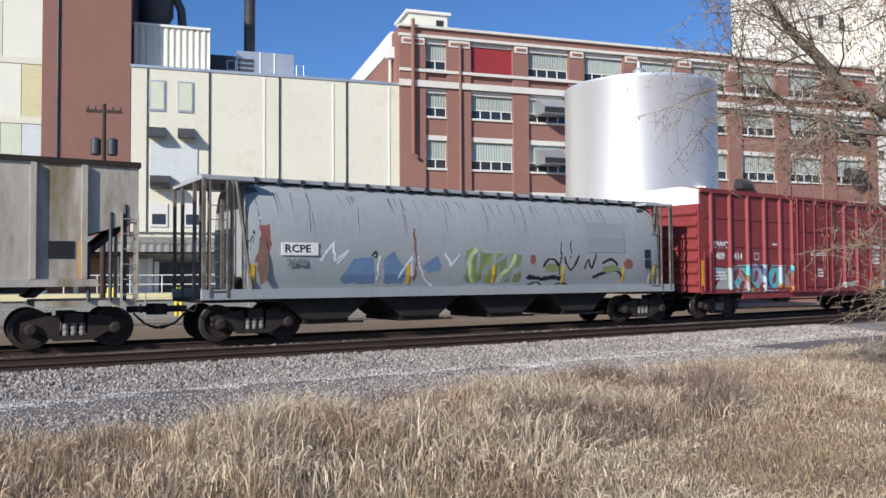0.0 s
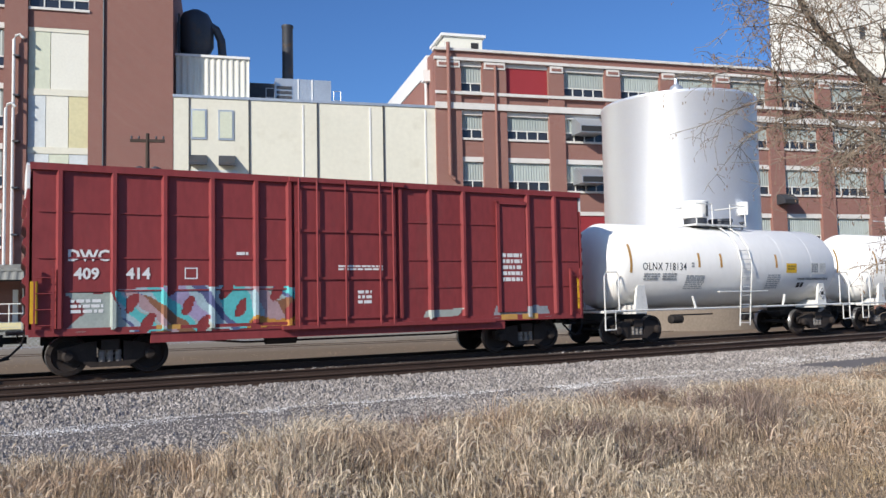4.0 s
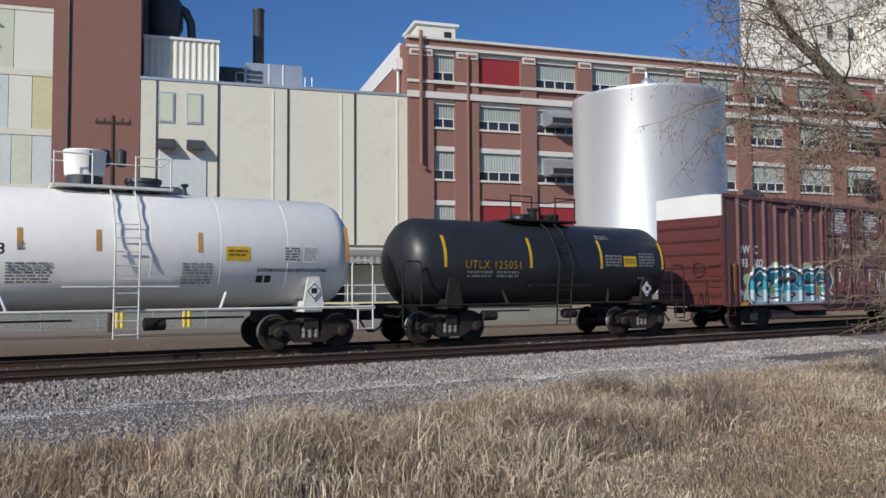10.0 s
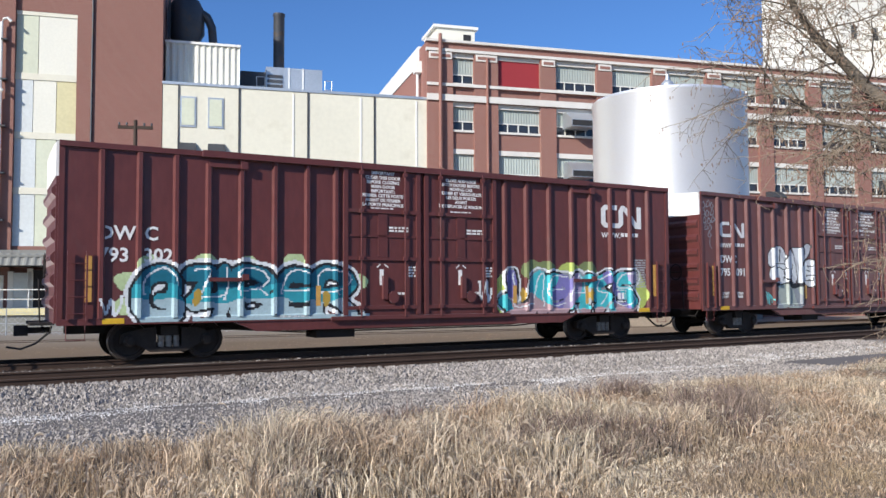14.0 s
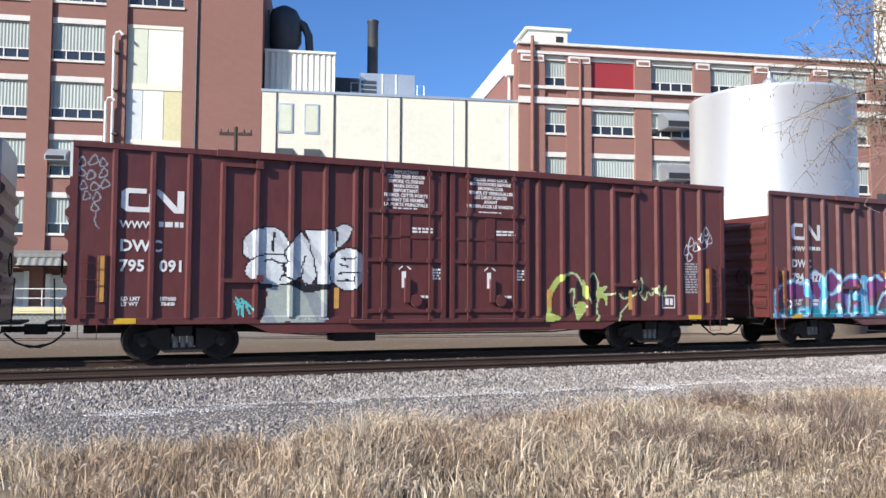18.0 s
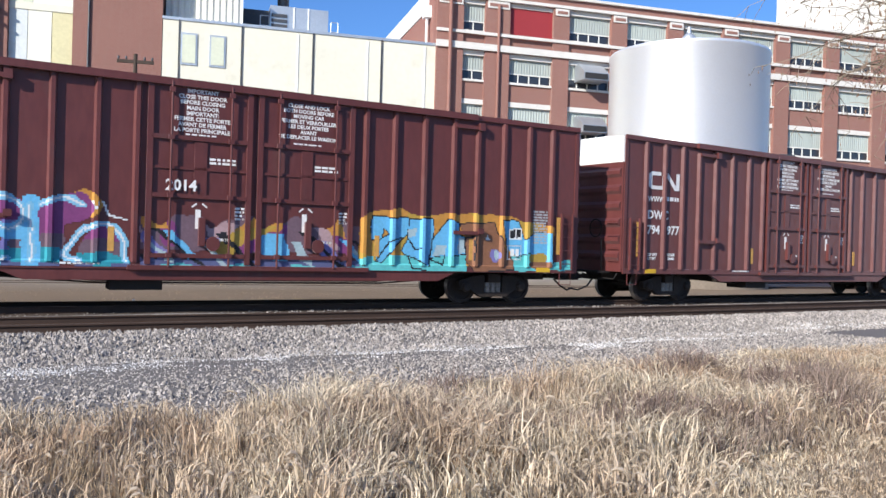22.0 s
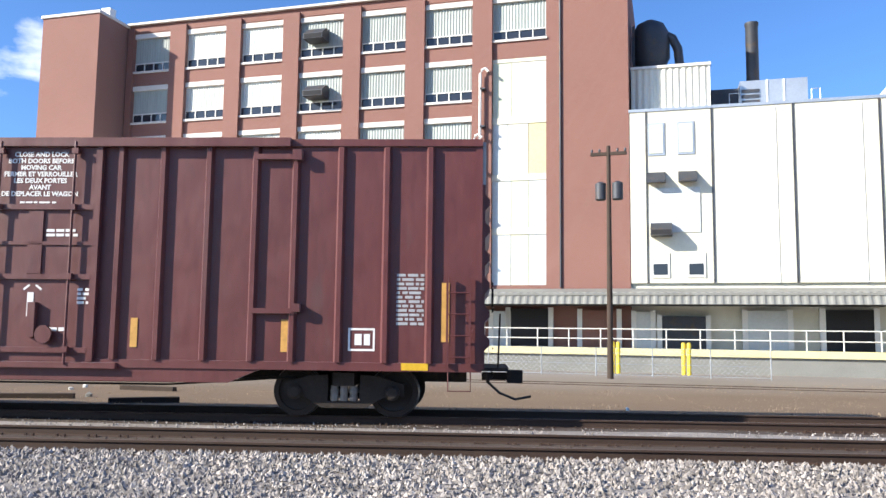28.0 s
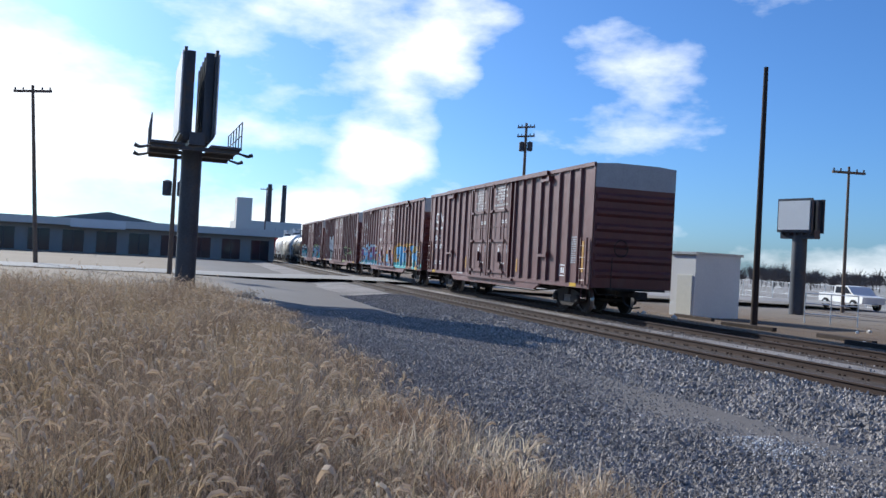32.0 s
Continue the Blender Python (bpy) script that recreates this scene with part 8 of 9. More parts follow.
def fence(p0, p1, name="chain_fence", h=1.9):
    """A wire fence with thin posts."""
    p0, p1 = Vector(p0), Vector(p1)
    d = p1 - p0
    n = max(2, int(d.length / 3))
    f = thing(name, "chain-link fence with thin steel posts", "fence")
    bm = rod(bmesh.new(), ((0, 0, 0), (0, 0, h)), 0.035, 6)
    post = part("fence_post", bm, STEEL, f, at=pose(p0.x, p0.y, ground_z(p0.x, p0.y)))
    for k in range(1, n + 1):
        q = p0 + d * (k / n)
        again(post, pose(q.x, q.y, ground_z(q.x, q.y)))
    bm = bmesh.new()
    for z in (0.1, 0.7, 1.3, h):
        rod(bm, ((p0.x, p0.y, ground_z(p0.x, p0.y) + z), (p1.x, p1.y, ground_z(p1.x, p1.y) + z)), 0.012, 5)
    part("fence_wire", bm, STEEL, f)
    # wire mesh, diamond by diamond in one piece
    bm = bmesh.new()
    L, t = d.length, d.normalized()
    step = 0.3
    for k in range(int(L / step)):
        for s in (1, -1):
            a = p0 + t * (k * step)
            b_ = p0 + t * min(L, max(0.0, k * step + s * h))
            za, zb = ground_z(a.x, a.y), ground_z(b_.x, b_.y)
            side = Vector((0, 0, 0.006))
            vs = [bm.verts.new(q) for q in (Vector((a.x, a.y, za)) - side, Vector((b_.x, b_.y, zb + abs((b_ - a).length))) - side, Vector((b_.x, b_.y, zb + abs((b_ - a).length))) + side, Vector((a.x, a.y, za)) + side)]
            bm.faces.new(vs)
    part("wire_mesh", bm, STEEL, f, kind="stuff")
    return f


e0, e1, e2 = wl_pt(-62, 54), wl_pt(-24, 52), wl_pt(4, 53)
fence((e0.x, e0.y, 0), (e1.x, e1.y, 0))
fence((e1.x, e1.y, 0), (e2.x, e2.y, 0), h=1.6)
e3 = wl_pt(-95, 52)
fence((e3.x, e3.y, 0), (e0.x, e0.y, 0))


def shed(x, y, turn, w, d, h, label):
    s = thing("equipment_shed", label, "equipment shed", pose(x, y, ground_z(x, y), 0, 0, turn))
    pbox("shed_wall", WHITE, s, 0, w, 0, d, -0.2, h)
    pbox("shed_roof", STEEL, s, -0.1, w + 0.1, -0.1, d + 0.1, h, h + 0.12)
    pbox("shed_door", CREAM_B, s, w * 0.3, w * 0.3 + 0.95, -0.04, 0, 0, 2.0)
    for k in range(5):
        pbox("seam", STEEL, s, -0.015, 0, d * (k + 0.5) / 5, d * (k + 0.5) / 5 + 0.04, 0, h)
    return s


shed(-45.0, 8.7, 40, 1.6, 3.0, 3.0, "white sheet-metal railway equipment shed")
bm = bmesh.new()
for z in (0.3, 0.8, 1.3):
    rod(bm, ((-1.2, 0, z), (1.2, 0, z)), 0.03, 6)
for q in (-1.2, 0, 1.2):
    rod(bm, ((q, 0, -0.2), (q, 0, 1.3)), 0.03, 6)
solid("railing", bm, STEEL, "galvanised steel railing beside the shed", "railing", pose(-45.5, 16.2, -0.4, 0, 0, 60))


def pickup(x, y, turn):
    t = thing("pickup_truck", "parked white pickup truck behind the fence", "pickup truck", pose(x, y, ground_z(x, y), 0, 0, turn))
    part("truck_body", prism(bmesh.new(), ((-2.7, 0.5), (2.6, 0.5), (2.7, 1.0), (1.6, 1.15), (0.9, 1.75), (-0.6, 1.8), (-0.8, 1.15), (-2.7, 1.15)), -0.95, 0.95), WHITE, t)
    for s in (-0.96, 0.96):
        part("side_window", prism(bmesh.new(), ((1.35, 1.2), (0.8, 1.68), (-0.5, 1.7), (-0.6, 1.2)), s - 0.01, s + 0.01), GLASS, t)
        for q in (-1.7, 1.7):
            w = part("wheel", lathe(bmesh.new(), ((s - 0.12, 0.38), (s + 0.12, 0.38)), "y", (q, 0, 0.38), 16), DARK, t)
            part("rim", lathe(bmesh.new(), ((s - 0.13, 0.2), (s + 0.13, 0.2)), "y", (q, 0, 0.38), 12), STEEL, w)
    return t


pickup(-72, 24.3, 20)
pickup(-84, 33, 15)

# ---- far side of the crossing: road, low buildings, plant, trees ----
road = bmesh.new()
for u0, u1 in ((-58, -50),):
    rows = [[road.verts.new(tr(u, v, 0.01 if 14 < v < 25 else max(-0.1, ground_z(*tr(u, v)[:2]) + 0.05))) for u in (u0 + (v - 18) * 0.12, u1 + (v - 18) * 0.12)] for v in range(-120, 60, 4)]
    for a, b in zip(rows, rows[1:]):
        road.faces.new((a[0], a[1], b[1], b[0]))
solid("crossing_road", road, ROADC, "pale concrete road across the tracks", kind="structure")


def low_store(p, turn, w, d, h, label, roof=True):
    s = thing("low_building", label, "building", pose(p[0], p[1], -0.5, 0, 0, turn))
    pbox("building_wall", ROADC, s, -w / 2, w / 2, 0, d, 0, h)
    part("roof_edge", box(bmesh.new(), -w / 2 - 1, w / 2 + 1, -1.4, d, h, h + 1.0), CONCRETE, s)
    if roof:
        part("gable_roof", prism(bmesh.new(), ((-w * 0.15, h + 1.0), (w * 0.15, h + 1.0), (0, h + 2.2)), 1.0, d - 1), CANOPY, s)
    n = int(w / 4)
    for k in range(n):
        q = -w / 2 + w * (k + 0.5) / n
        wd = pbox("shop_window", GLASS, s, q - 1.3, q + 1.3, -0.06, 0, 0.5, h - 0.6)
        pbox("mullion", DARKSTEEL, wd, q - 0.05, q + 0.05, -0.1, -0.06, 0.5, h - 0.6)
    pbox("sign_board", WHITE, s, -w * 0.1, w * 0.05, -1.6, -1.4, h - 0.2, h + 0.9)
    return s


low_store((-103, -62), 125, 46, 14, 4.0, "low dark-fronted roadside building with a pale fascia")
low_store((-150, -42), 115, 30, 12, 3.4, "distant low building by the tracks", False)


def plant():
    c = tr(-330, 42)
    s = thing("power_plant", "distant plant with two stacks in the haze", "plant", pose(c.x, c.y, -1, 0, 0, TRACK_TURN + 90))
    pbox("boiler_house", CONCRETE, s, -22, 4, 0, 30, 0, 14)
    pbox("boiler_house", CONCRETE, s, 4, 24, 0, 30, 0, 9)
    pbox("elevator_tower", CONCRETE, s, -22, -16, 0, 10, 14, 23)
    for q in (-8, -2):
        part("stack", lathe(bmesh.new(), ((0, 1.3), (30, 0.9)), "z", (q, 12, 0), 16), DARKSTEEL, s, smooth=40)


plant()


def tree_line():
    """Bare woods along the horizon: low trees with fans of fine twigs."""
    rnd = random.Random(5)
    bm = bmesh.new()
    for k in range(760):
        ang = rnd.uniform(radians(38), radians(150))
        d = rnd.uniform(200, 330)
        x, y = -math.sin(ang) * d, math.cos(ang) * d
        if -x * ts + y * tc < 60 and ang > radians(112):
            d *= 1.7
            x, y = -math.sin(ang) * d, math.cos(ang) * d
        h = rnd.uniform(4.5, 8.5) * (1 + 0.35 * math.sin(ang * 23) * math.sin(ang * 7))
        across = Vector((math.cos(ang), math.sin(ang), 0))
        fork = Vector((x, y, -1 + h * 0.25))
        bm.faces.new([bm.verts.new(v) for v in (Vector((x, y, -1)) - across * 0.15, Vector((x, y, -1)) + across * 0.15, fork + across * 0.1, fork - across * 0.1)])
        for j in range(90):
            a = rnd.gauss(0, 0.75)
            q = fork + across * (math.sin(a) * h * rnd.uniform(0.0, 0.3)) + Vector((0, 0, h * rnd.uniform(0, 0.3)))
            tip = q + across * (math.sin(a) * h * rnd.uniform(0.1, 0.4)) + Vector((rnd.uniform(-1, 1), rnd.uniform(-1, 1), math.cos(a) * h * rnd.uniform(0.12, 0.42)))
            w = across * rnd.uniform(0.05, 0.2)
            bm.faces.new([bm.verts.new(v) for v in (q - w, q + w, tip)])
    solid("distant_trees", bm, mat("distant_bare_trees", (0.14, 0.12, 0.11), 0.95, s1=0.05, var=0.3), "line of bare distant trees", "trees", kind="stuff")


tree_line()

# ---- the bare tree at the right ----
def bare_tree():
    base = Vector((9.6, 10.2, -0.2))
    t = thing("tree", "bare tree with grey limbs, drooping twigs and dry seed clusters", "tree", pose(*base))
    rnd = random.Random(11)
    part("trunk", rod(bmesh.new(), ((0, 0, -0.2), (0.05, 0, 1.2), (-0.2, 0.05, 2.4), (-0.5, 0.1, 3.0)), 0.26, 12, 0.19), BARK, t, smooth=60)
    twigs, seeds = bmesh.new(), bmesh.new()

    def bent(p, d, length, n, wild, sag=0.0):
        pts, q, dd = [p], p.copy(), d.normalized()
        for k in range(n):
            dd = (dd + Vector((rnd.uniform(-wild, wild), rnd.uniform(-wild, wild), rnd.uniform(-wild, wild) - sag * k))).normalized()
            q = q + dd * (length / n)
            pts.append(q)
        return pts, dd

    def sprig(p, d):
        pts, dd = bent(p, d, rnd.uniform(0.35, 0.85), 4, 0.3, 0.05)
        rod(twigs, pts, 0.0055, 3, 0.003)
        for q in pts[1:]:
            for j in range(rnd.choice((1, 1, 2))):
                pp, e = bent(q, Vector((rnd.uniform(-1, 1), rnd.uniform(-1, 1), rnd.uniform(-0.9, 0.35))), rnd.uniform(0.1, 0.34), 2, 0.35, 0.2)
                rod(twigs, pp, 0.0042, 3, 0.0026)
                if rnd.random() < 0.5:
                    for m in range(2):
                        c = pp[-1] + Vector((rnd.uniform(-0.03, 0.03), rnd.uniform(-0.03, 0.03), -rnd.uniform(0, 0.12)))
                        s = rnd.uniform(0.006, 0.012)
                        vs = [seeds.verts.new(c + Vector(v) * s) for v in ((1, 0, 0), (-0.5, 0.87, 0), (-0.5, -0.87, 0), (0, 0, 2.6), (0, 0, -2.6))]
                        for f in ((0, 1, 3), (1, 2, 3), (2, 0, 3), (1, 0, 4), (2, 1, 4), (0, 2, 4)):
                            seeds.faces.new([vs[i] for i in f])

    fork = Vector((-0.5, 0.1, 2.9))
    # each limb: its way, its thickness at the fork
    for way, r in ((((-2.2, 0.2, 3.3), (-3.85, 0.35, 4.0), (-4.7, 0.4, 4.7), (-5.3, 0.4, 5.4), (-5.6, 0.4, 6.2)), 0.15),
                   (((-1.8, 0.3, 4.0), (-3.2, 0.5, 5.2), (-4.1, 0.5, 6.0), (-4.9, 0.4, 6.4)), 0.10),
                   (((-2.0, 0.0, 3.2), (-3.3, -0.1, 3.5), (-4.3, 0.1, 3.6), (-5.0, 0.3, 3.9), (-5.7, 0.4, 4.6)), 0.07),
                   (((-1.3, 0.4, 3.0), (-2.2, 0.6, 2.9), (-2.9, 0.6, 2.5), (-3.2, 0.6, 2.0), (-3.3, 0.6, 1.6)), 0.05),
                   (((-1.5, -0.5, 4.2), (-2.6, -0.9, 5.2), (-3.4, -0.9, 5.6), (-4.1, -0.7, 5.8)), 0.08),
                   (((0.6, 0.2, 4.3), (1.6, 0.4, 5.6)), 0.12)):
        pts = [fork] + [Vector(q) for q in way]
        fine = []
        for a, b in zip(pts, pts[1:]):
            for k in range(3):
                fine.append(a.lerp(b, k / 3) + Vector((rnd.uniform(-0.05, 0.05), rnd.uniform(-0.05, 0.05), rnd.uniform(-0.06, 0.06))))
        fine.append(pts[-1])
        limb = part("limb", rod(bmesh.new(), fine, r, 8, r * 0.14), BARK, t, smooth=60)
        small = bmesh.new()
        for k, q in enumerate(fine[2:]):
            along = (fine[min(k + 3, len(fine) - 1)] - fine[k + 1]).normalized()
            for j in range(3):
                d = along * 0.6 + Vector((rnd.uniform(-0.7, 0.5), rnd.uniform(-0.7, 0.7), rnd.uniform(-0.75, 0.9)))
                bp, dd = bent(q, d, rnd.uniform(0.5, 1.25), 5, 0.28, 0.02)
                rod(small, bp, 0.018 * (1 - 0.4 * k / len(fine)), 5, 0.006)
                for m in (1, 2, 3, 3, 4, 4, 5, 5):
                    sprig(bp[m], dd * 0.5 + Vector((rnd.uniform(-1, 1), rnd.uniform(-0.8, 0.8), rnd.uniform(-0.8, 0.7))))
        part("branch", small, BARK, limb, smooth=60, kind="stuff")
    part("twig", twigs, TWIG, t, kind="stuff")
    part("seed_cluster", seeds, SEED, t, kind="stuff")


bare_tree()

# ---- grass and loose stones ----
speckle(STRAW, 0.35, 1.6, (0.44, 0.31, 0.21), 0.45)
speckle(WEED, 0.5, 1.7, (0.26, 0.20, 0.15), 0.5)
speckle(STRAW_D, 0.4, 1.6, (0.42, 0.32, 0.20), 0.6)
for leaf, share in ((STRAW, 0.28), (STRAW_D, 0.32), (PALEPLUME, 0.6)):
    through_leaf(leaf, share)


def grass_edge(u):
    """How far from the track the dry grass ends."""
    e = 10.4 if u < -12 else (10.4 - (u + 12) * 0.15 if u < -2 else 8.9 + (u + 2) * 0.145)
    return e + 1.1 * noise.noise((u * 0.35, 1.7, 0)) + 0.6 * noise.noise((u * 1.3, 5.1, 0))


def tussocks(name, material, label, count, each, u0, u1, v0, vmax, height, seed, spread=0.10, keep=None, heads=0.0, width=(0.0024, 0.0058), edged=True):
    """Grass in clumps: each clump has its own height and lean, each blade bends over at its tip."""
    rnd = random.Random(seed)
    rg = np.random.default_rng(seed)
    cs = []
    for k in range(count * 3):
        u = rnd.uniform(u0, u1)
        e = grass_edge(u)
        v = rnd.uniform(v0, vmax)
        c = noise.noise((u * 0.5, v * 0.5, seed)) + 0.6 * noise.noise((u * 1.7, v * 1.7, seed + 3))
        over = v - e if edged else -2
        if over > 0.9 or (over > -0.5 and rnd.random() < (over + 0.5) / 1.4):
            continue
        if c < -0.28 and rnd.random() < 0.75:
            continue
        h = (0.62 + 0.55 * max(-0.5, c)) * rnd.uniform(0.7, 1.3) * (1 - 0.35 * max(0, over + 0.3))
        if keep:
            h *= keep(u, v)
            if h <= 0.02:
                continue
        p = tr(u, v)
        path = p.x * -5.3 / 69 + p.y * 6.4 / 69
        path = min(1, max(0, path))
        if (p.x + 5.3 * path) ** 2 + (p.y - 6.4 * path) ** 2 < 0.55:
            continue
        cs.append((p.x, p.y, ground_z(p.x, p.y) - 0.02, h, rnd.uniform(0, 6.283), rnd.uniform(0.0, 0.8) ** 1.5))
        if len(cs) >= count:
            break
    cs = np.repeat(np.array(cs), each, axis=0)
    n = len(cs)
    x = cs[:, 0] + rg.normal(0, spread, n)
    y = cs[:, 1] + rg.normal(0, spread, n)
    z = cs[:, 2]
    h = cs[:, 3] * height * rg.uniform(0.45, 1.15, n)
    a = rg.uniform(0, 6.283, n)
    w = rg.uniform(width[0], width[1], n)
    lx = h * (np.cos(cs[:, 4]) * cs[:, 5] + rg.normal(0, 0.32, n))
    ly = h * (np.sin(cs[:, 4]) * cs[:, 5] + rg.normal(0, 0.32, n))
    bend_ = rg.uniform(0.75, 1.0, n)
    dx, dy = np.cos(a) * w, np.sin(a) * w
    co = np.empty((n, 5, 3))
    co[:, 0] = np.stack((x - dx, y - dy, z), 1)
    co[:, 1] = np.stack((x + dx, y + dy, z), 1)
    co[:, 2] = np.stack((x + lx * 0.35 + dx * 0.85, y + ly * 0.35 + dy * 0.85, z + h * 0.62), 1)
    co[:, 3] = np.stack((x + lx * 0.35 - dx * 0.85, y + ly * 0.35 - dy * 0.85, z + h * 0.62), 1)
    co[:, 4] = np.stack((x + lx * 1.15, y + ly * 1.15, z + h * bend_), 1)
    idx = (np.arange(n)[:, None] * 5 + np.array([0, 1, 2, 3, 3, 2, 4])[None]).ravel()
    start = (np.arange(n)[:, None] * 7 + np.array([0, 4])[None]).ravel()
    me = bpy.data.meshes.new(name)
    me.vertices.add(n * 5)
    me.vertices.foreach_set("co", co.ravel())
    me.loops.add(n * 7)
    me.loops.foreach_set("vertex_index", idx.astype(np.int32))
    me.polygons.add(n * 2)
    me.polygons.foreach_set("loop_start", start.astype(np.int32))
    me.update(calc_edges=True)
    me.materials.append(material)
    tagged(new(name, me), label, "grass", kind="stuff")
    if not heads:
        return
    pv, pf = [], []
    for k in range(n):
        if rnd.random() > heads:
            continue
        c = Vector(co[k, 4])
        b = rnd.uniform(0, 6.283)
        out = Vector((math.cos(b), math.sin(b), 0))
        ln, r = rnd.uniform(0.06, 0.14), rnd.uniform(0.008, 0.015)
        m = len(pv)
        side = Vector((-out.y, out.x, 0))
        for i, (q, up, rr) in enumerate(((0.0, 0.0, 0.4), (0.25, 0.12, 1.0), (0.6, 0.05, 1.0), (0.85, -0.25, 0.75), (1.0, -0.5, 0.15))):
            o = c + out * (ln * q) + Vector((0, 0, ln * up))
            for j in range(4):
                pv.append(o + side * (r * rr * math.cos(1.571 * j)) + Vector((0, 0, r * rr * math.sin(1.571 * j))))
        for i in range(4):
            for j in range(4):
                pf.append((m + 4 * i + j, m + 4 * i + (j + 1) % 4, m + 4 * i + 4 + (j + 1) % 4, m + 4 * i + 4 + j))
    me = bpy.data.meshes.new("seed_heads")
    me.from_pydata(pv, [], pf)
    me.materials.append(PALEPLUME)
    tagged(new("seed_heads", me), "pale drooping seed heads of tall dry grass", "grass", kind="stuff")


def mown(u, v):
    """The grass towards the tree has been cut."""
    edge = 6.9 + 0.35 * math.sin(u * 1.3) + 0.12 * max(0, u - 8)
    cut_ = min(1, max(0, (edge - v) / 1.2)) * min(1, max(0, (u - 4) / 1.6))
    tall = 1.0 if u < 6 else max(0.55, 1 - 0.08 * (u - 6))
    return tall * (1 - 0.84 * cut_)


tussocks("dry_grass", STRAW, "tall dry straw-coloured grass", 5600, 22, -9, 20, 3.6, 13.5, 0.54, 1, 0.09, mown, 0.025, (0.003, 0.0075))
tussocks("brown_grass", STRAW_D, "brown withered grass between the straw", 3400, 20, -9, 20, 2.6, 13.5, 0.40, 2, 0.16, mown)
tussocks("matted_grass", STRAW, "short matted dry grass", 4200, 26, 3, 18, 2.4, 9.5, 0.13, 6, 0.2)
tussocks("mown_grass", STRAW_D, "mown brown grass under the tree", 3600, 26, 3.5, 18, 2.4, 9.0, 0.12, 16, 0.2)
tussocks("withered_weeds", WEED, "dark withered weeds among the dry grass", 900, 18, 2.4, 9.5, 6.4, 10.9, 0.52, 14, 0.13, lambda u, v: 1.0 if noise.noise((u * 0.7, v * 0.7, 2)) > -0.2 else 0.0)
tussocks("far_grass", STRAW_D, "tall dry grass along the gravel", 2600, 22, -34, -2.4, -10, 10.2, 0.95, 3, 0.13, lambda u, v: 1.0 if v < 7.4 else max(0.35, 1 - 0.3 * (v - 7.4)), 0.10, (0.002, 0.0045))
tussocks("seeding_grass", STRAW_D, "pale seeding grass beside the gravel", 1500, 22, -26, -2.6, 2, 10.4, 0.8, 5, 0.12, lambda u, v: 1.0 if v < 7.4 else max(0.4, 1 - 0.26 * (v - 7.4)), 0.05)
tussocks("foxtail_grass", STRAW_D, "tall brown foxtail grass with pale nodding heads", 1300, 20, -12, -2.3, -1.5, 8.2, 1.05, 12, 0.12, None, 0.12, (0.002, 0.0042))
tussocks("dirt_weeds", STRAW_D, "sparse low weeds on the bare dirt", 2600, 9, -46, 24, 24.6, 42, 0.13, 9, 0.2, edged=False)
tussocks("side_grass", STRAW, "dry grass beyond the tree", 900, 20, 18, 50, 2, 18, 0.5, 4, 0.2)


def stones(count, u0, u1, vf, name, smin, smax, seed, label, material=None):
    """Loose ballast: rough angular stones."""
    rnd = random.Random(seed)
    verts, faces = [], []
    base = ((1, 0, 0), (-1, 0, 0), (0, 1, 0), (0, -1, 0), (0, 0, 1))
    fs = ((0, 2, 4), (2, 1, 4), (1, 3, 4), (3, 0, 4))
    for k in range(count):
        u = rnd.uniform(u0, u1)
        v, z = vf(rnd, u)
        p = tr(u, v, z)
        if z is None:
            continue
        s = rnd.uniform(smin, smax)
        a = rnd.uniform(0, 6.28)
        ca, sa = math.cos(a), math.sin(a)
        n = len(verts)
        for b in base:
            q = [b[i] * s * rnd.uniform(0.6, 1.25) for i in range(3)]
            q[0] += rnd.uniform(-0.4, 0.4) * s
            q[1] += rnd.uniform(-0.4, 0.4) * s
            verts.append((p.x + q[0] * ca - q[1] * sa, p.y + q[0] * sa + q[1] * ca, p.z - 0.012 + (q[2] + 0.35 * s if b[2] else rnd.uniform(-0.004, 0.012))))
        faces += [tuple(n + i for i in f) for f in fs]
    me = bpy.data.meshes.new(name)
    me.from_pydata(verts, [], faces)
    me.materials.append(material or STONES)
    tagged(new(name, me), label, "ballast", kind="stuff")


def loose_timber(u, v, turn, length):
    """An old tie or board left on the dirt."""
    p = tr(u, v)
    bm = box(bmesh.new(), -length / 2, length / 2, -0.11, 0.11, 0.0, 0.17)
    bmesh.ops.bevel(bm, geom=bm.edges[:], offset=0.015, segments=1, affect="EDGES")
    solid("discarded_tie", bm, TIE, "weathered old railway tie lying on bare dirt", "timber", pose(p.x, p.y, ground_z(p.x, p.y) - 0.02, 0, 0, TRACK_TURN + turn), group="discarded ties")


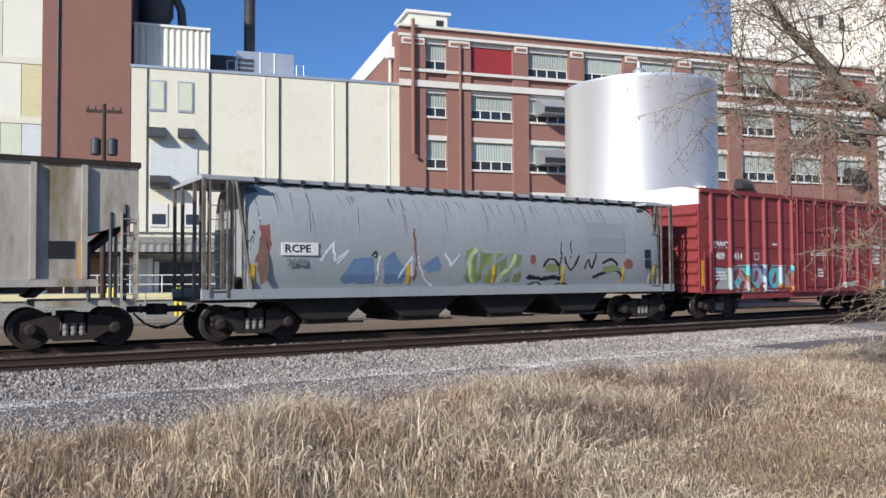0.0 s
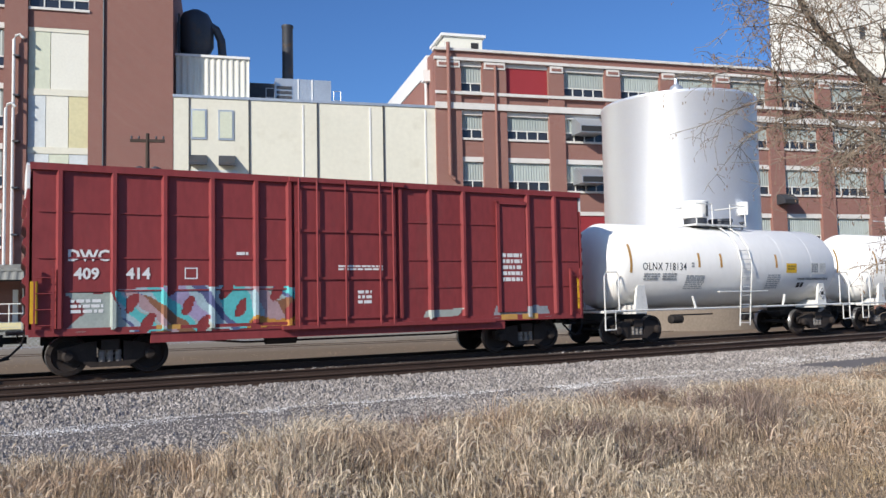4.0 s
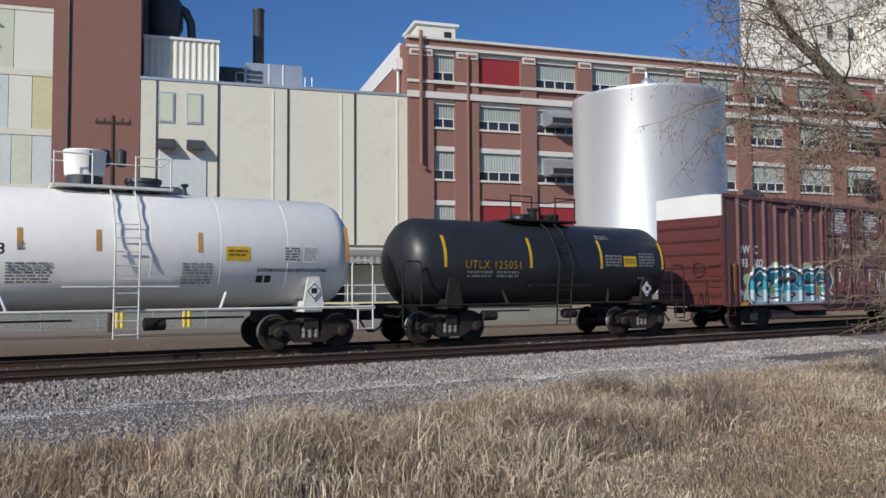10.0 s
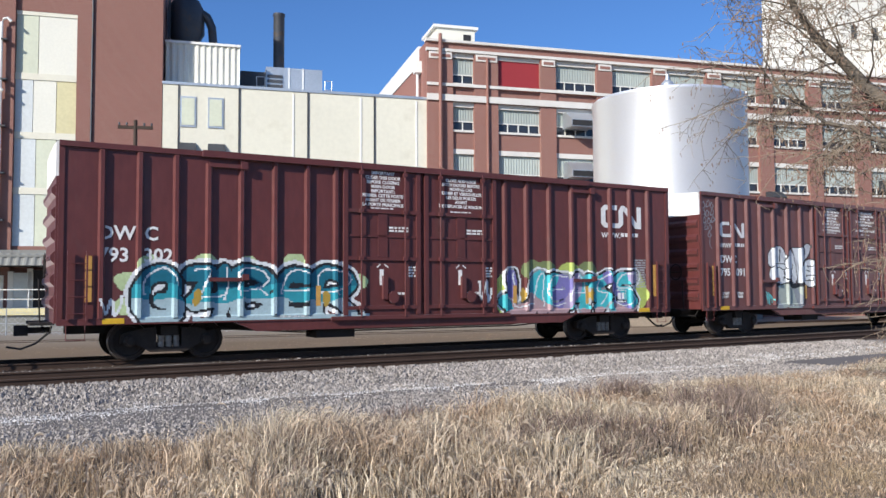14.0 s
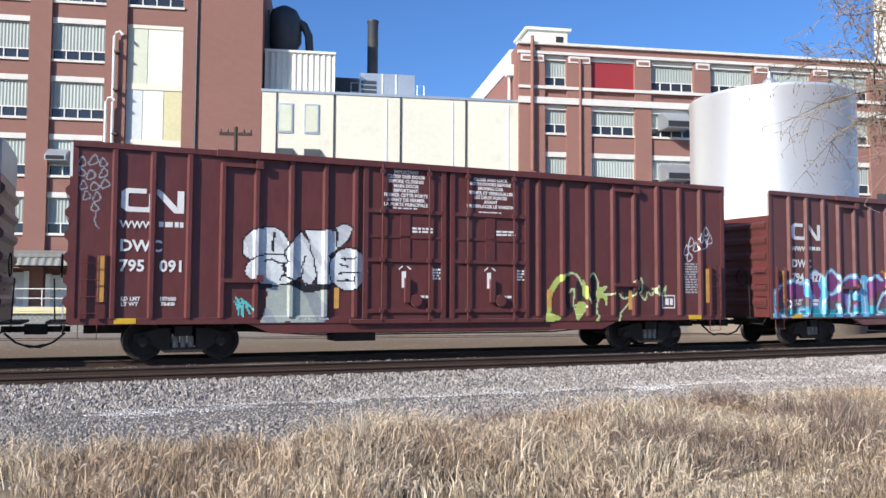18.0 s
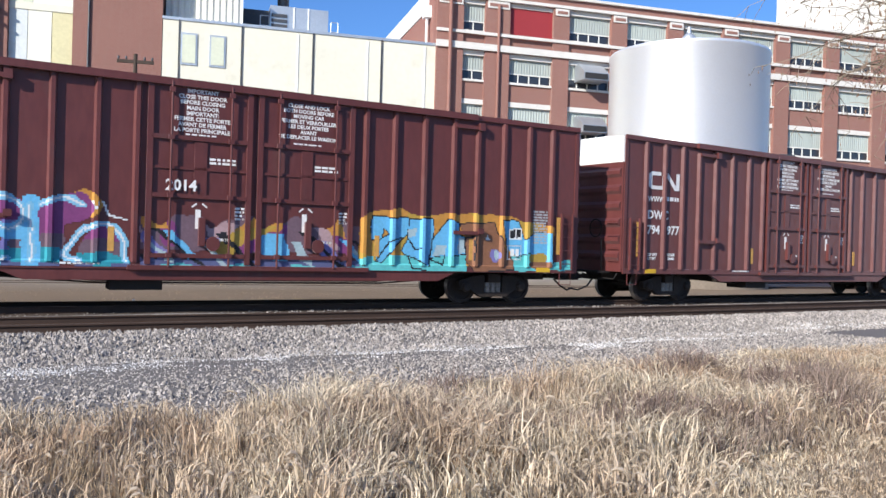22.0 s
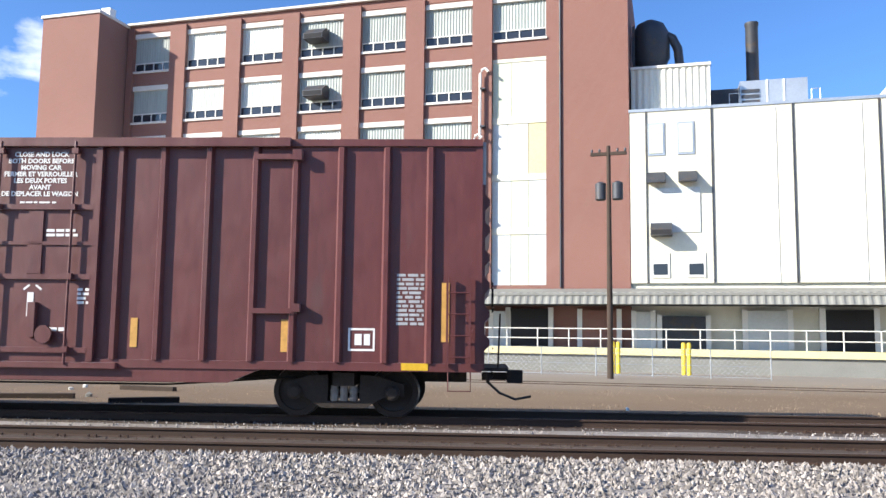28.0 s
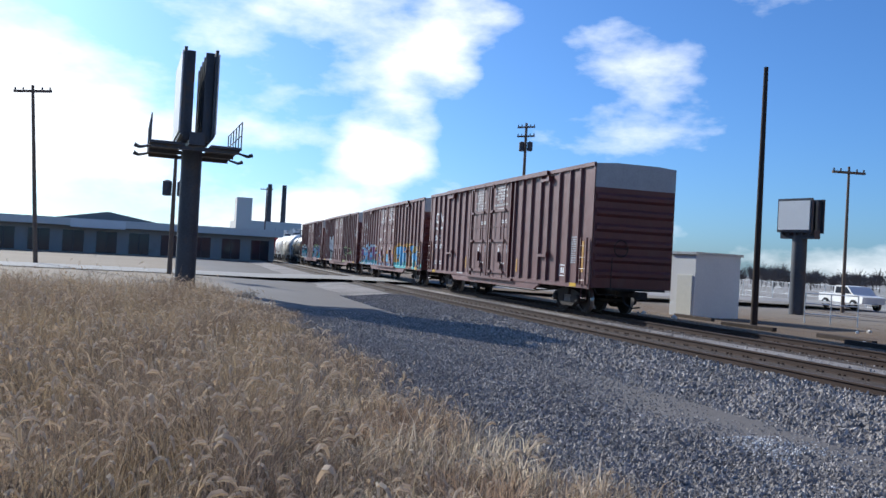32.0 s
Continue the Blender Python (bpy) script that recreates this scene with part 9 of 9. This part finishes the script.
for k, (u, v, turn, length) in enumerate(((-19, 27.6, 4, 2.6), (-16.5, 28.3, -9, 2.6), (-13, 28.9, 12, 2.4), (-22, 29.2, -4, 2.6), (-9, 27.4, 25, 1.8), (-26, 28.4, 7, 2.6), (-11.5, 33.6, -15, 2.2), (-31, 29.5, 2, 2.6))):
    loose_timber(u, v, turn, length)
for u0, u1, seed in ((-40, 30, 31),):
    rnd_ = random.Random(seed)
    for k in range(14):
        p = tr(rnd_.uniform(-34, 4), rnd_.uniform(26.5, 36))
        bm = bmesh.ops.create_icosphere(lump := bmesh.new(), subdivisions=1, radius=rnd_.uniform(0.06, 0.16))
        for v_ in lump.verts:
            v_.co *= rnd_.uniform(0.7, 1.2)
        solid("loose_rock", lump, CONCRETE if k % 3 else CANOPY, "small lump of broken concrete on the dirt", "rock", pose(p.x, p.y, ground_z(p.x, p.y) + 0.03), group="rubble")
STONES = speckle(mat("ballast_stones", (0.30, 0.268, 0.24), 0.9, s1=1.2, s2=60, var=0.3, bump=0.3), 0.45, 1.5)
OILSTONE = speckle(mat("oily_ballast", (0.085, 0.062, 0.048), 0.9, s1=1.2, s2=60, var=0.3, bump=0.3), 0.5, 1.5)
PALESTONE = speckle(mat("pale_crushed_stone", (0.52, 0.50, 0.48), 0.9, s1=1.2, s2=60, var=0.25, bump=0.3), 0.5, 1.5)


def bed_z(u, v):
    """The top of the ground or of the ballast bed, whichever is higher."""
    p = tr(u, v)
    prof = ((13.9, -0.33), (14.9, -0.27), (15.7, -0.2), (16.5, -0.15), (19.6, -0.15), (25.4, -0.2))
    z = ground_z(p.x, p.y)
    for (v0, z0), (v1, z1) in zip(prof, prof[1:]):
        if v0 <= v < v1:
            z = max(z, z0 + (z1 - z0) * (v - v0) / (v1 - v0))
    return z


def shoulder(r, u):
    v = r.uniform(14.2, 17.3)
    return v, bed_z(u, v) + 0.015


def between(r, u):
    return r.choice((r.uniform(17.45, 18.8), r.uniform(21.2, 22.7), r.uniform(22.7, 24.4), r.uniform(16.7, 17.4))), -0.17


def six_foot(r, u):
    return r.uniform(18.9, 21.2), -0.165


def strip(r, u):
    v = r.uniform(grass_edge(u) - 1.3, 14.9)
    return v, bed_z(u, v) + 0.012


def wheelmark(r, u):
    v = 13.75 + 0.055 * u + 0.2 * math.sin(u * 0.4) + r.gauss(0, 0.28) + 0.25 * noise.noise((u * 0.35, 8, 0))
    if noise.noise((u * 0.7, v * 2.2, 4)) < -0.05:
        return v, bed_z(u, v) - 0.1
    return v, bed_z(u, v) + 0.024


stones(52000, -36, 26, shoulder, "ballast_stones", 0.018, 0.045, 1, "grey angular ballast stones on the track shoulder")
stones(20000, -36, 26, between, "ballast_stones", 0.018, 0.04, 2, "dark oily ballast stones between the rails", OILSTONE)
stones(9000, -36, 26, six_foot, "ballast_stones", 0.018, 0.04, 6, "grey ballast stones between the two tracks")
stones(95000, -26, 18, strip, "loose_gravel", 0.010, 0.032, 3, "fine grey gravel strip beside the grass")
stones(24000, -8, 26, wheelmark, "pale_gravel", 0.008, 0.02, 4, "pale crushed stone in a worn wheel mark", PALESTONE)
stones(60000, -18, -1, strip, "loose_gravel", 0.009, 0.026, 7, "fine grey gravel strip beside the grass")
motions()
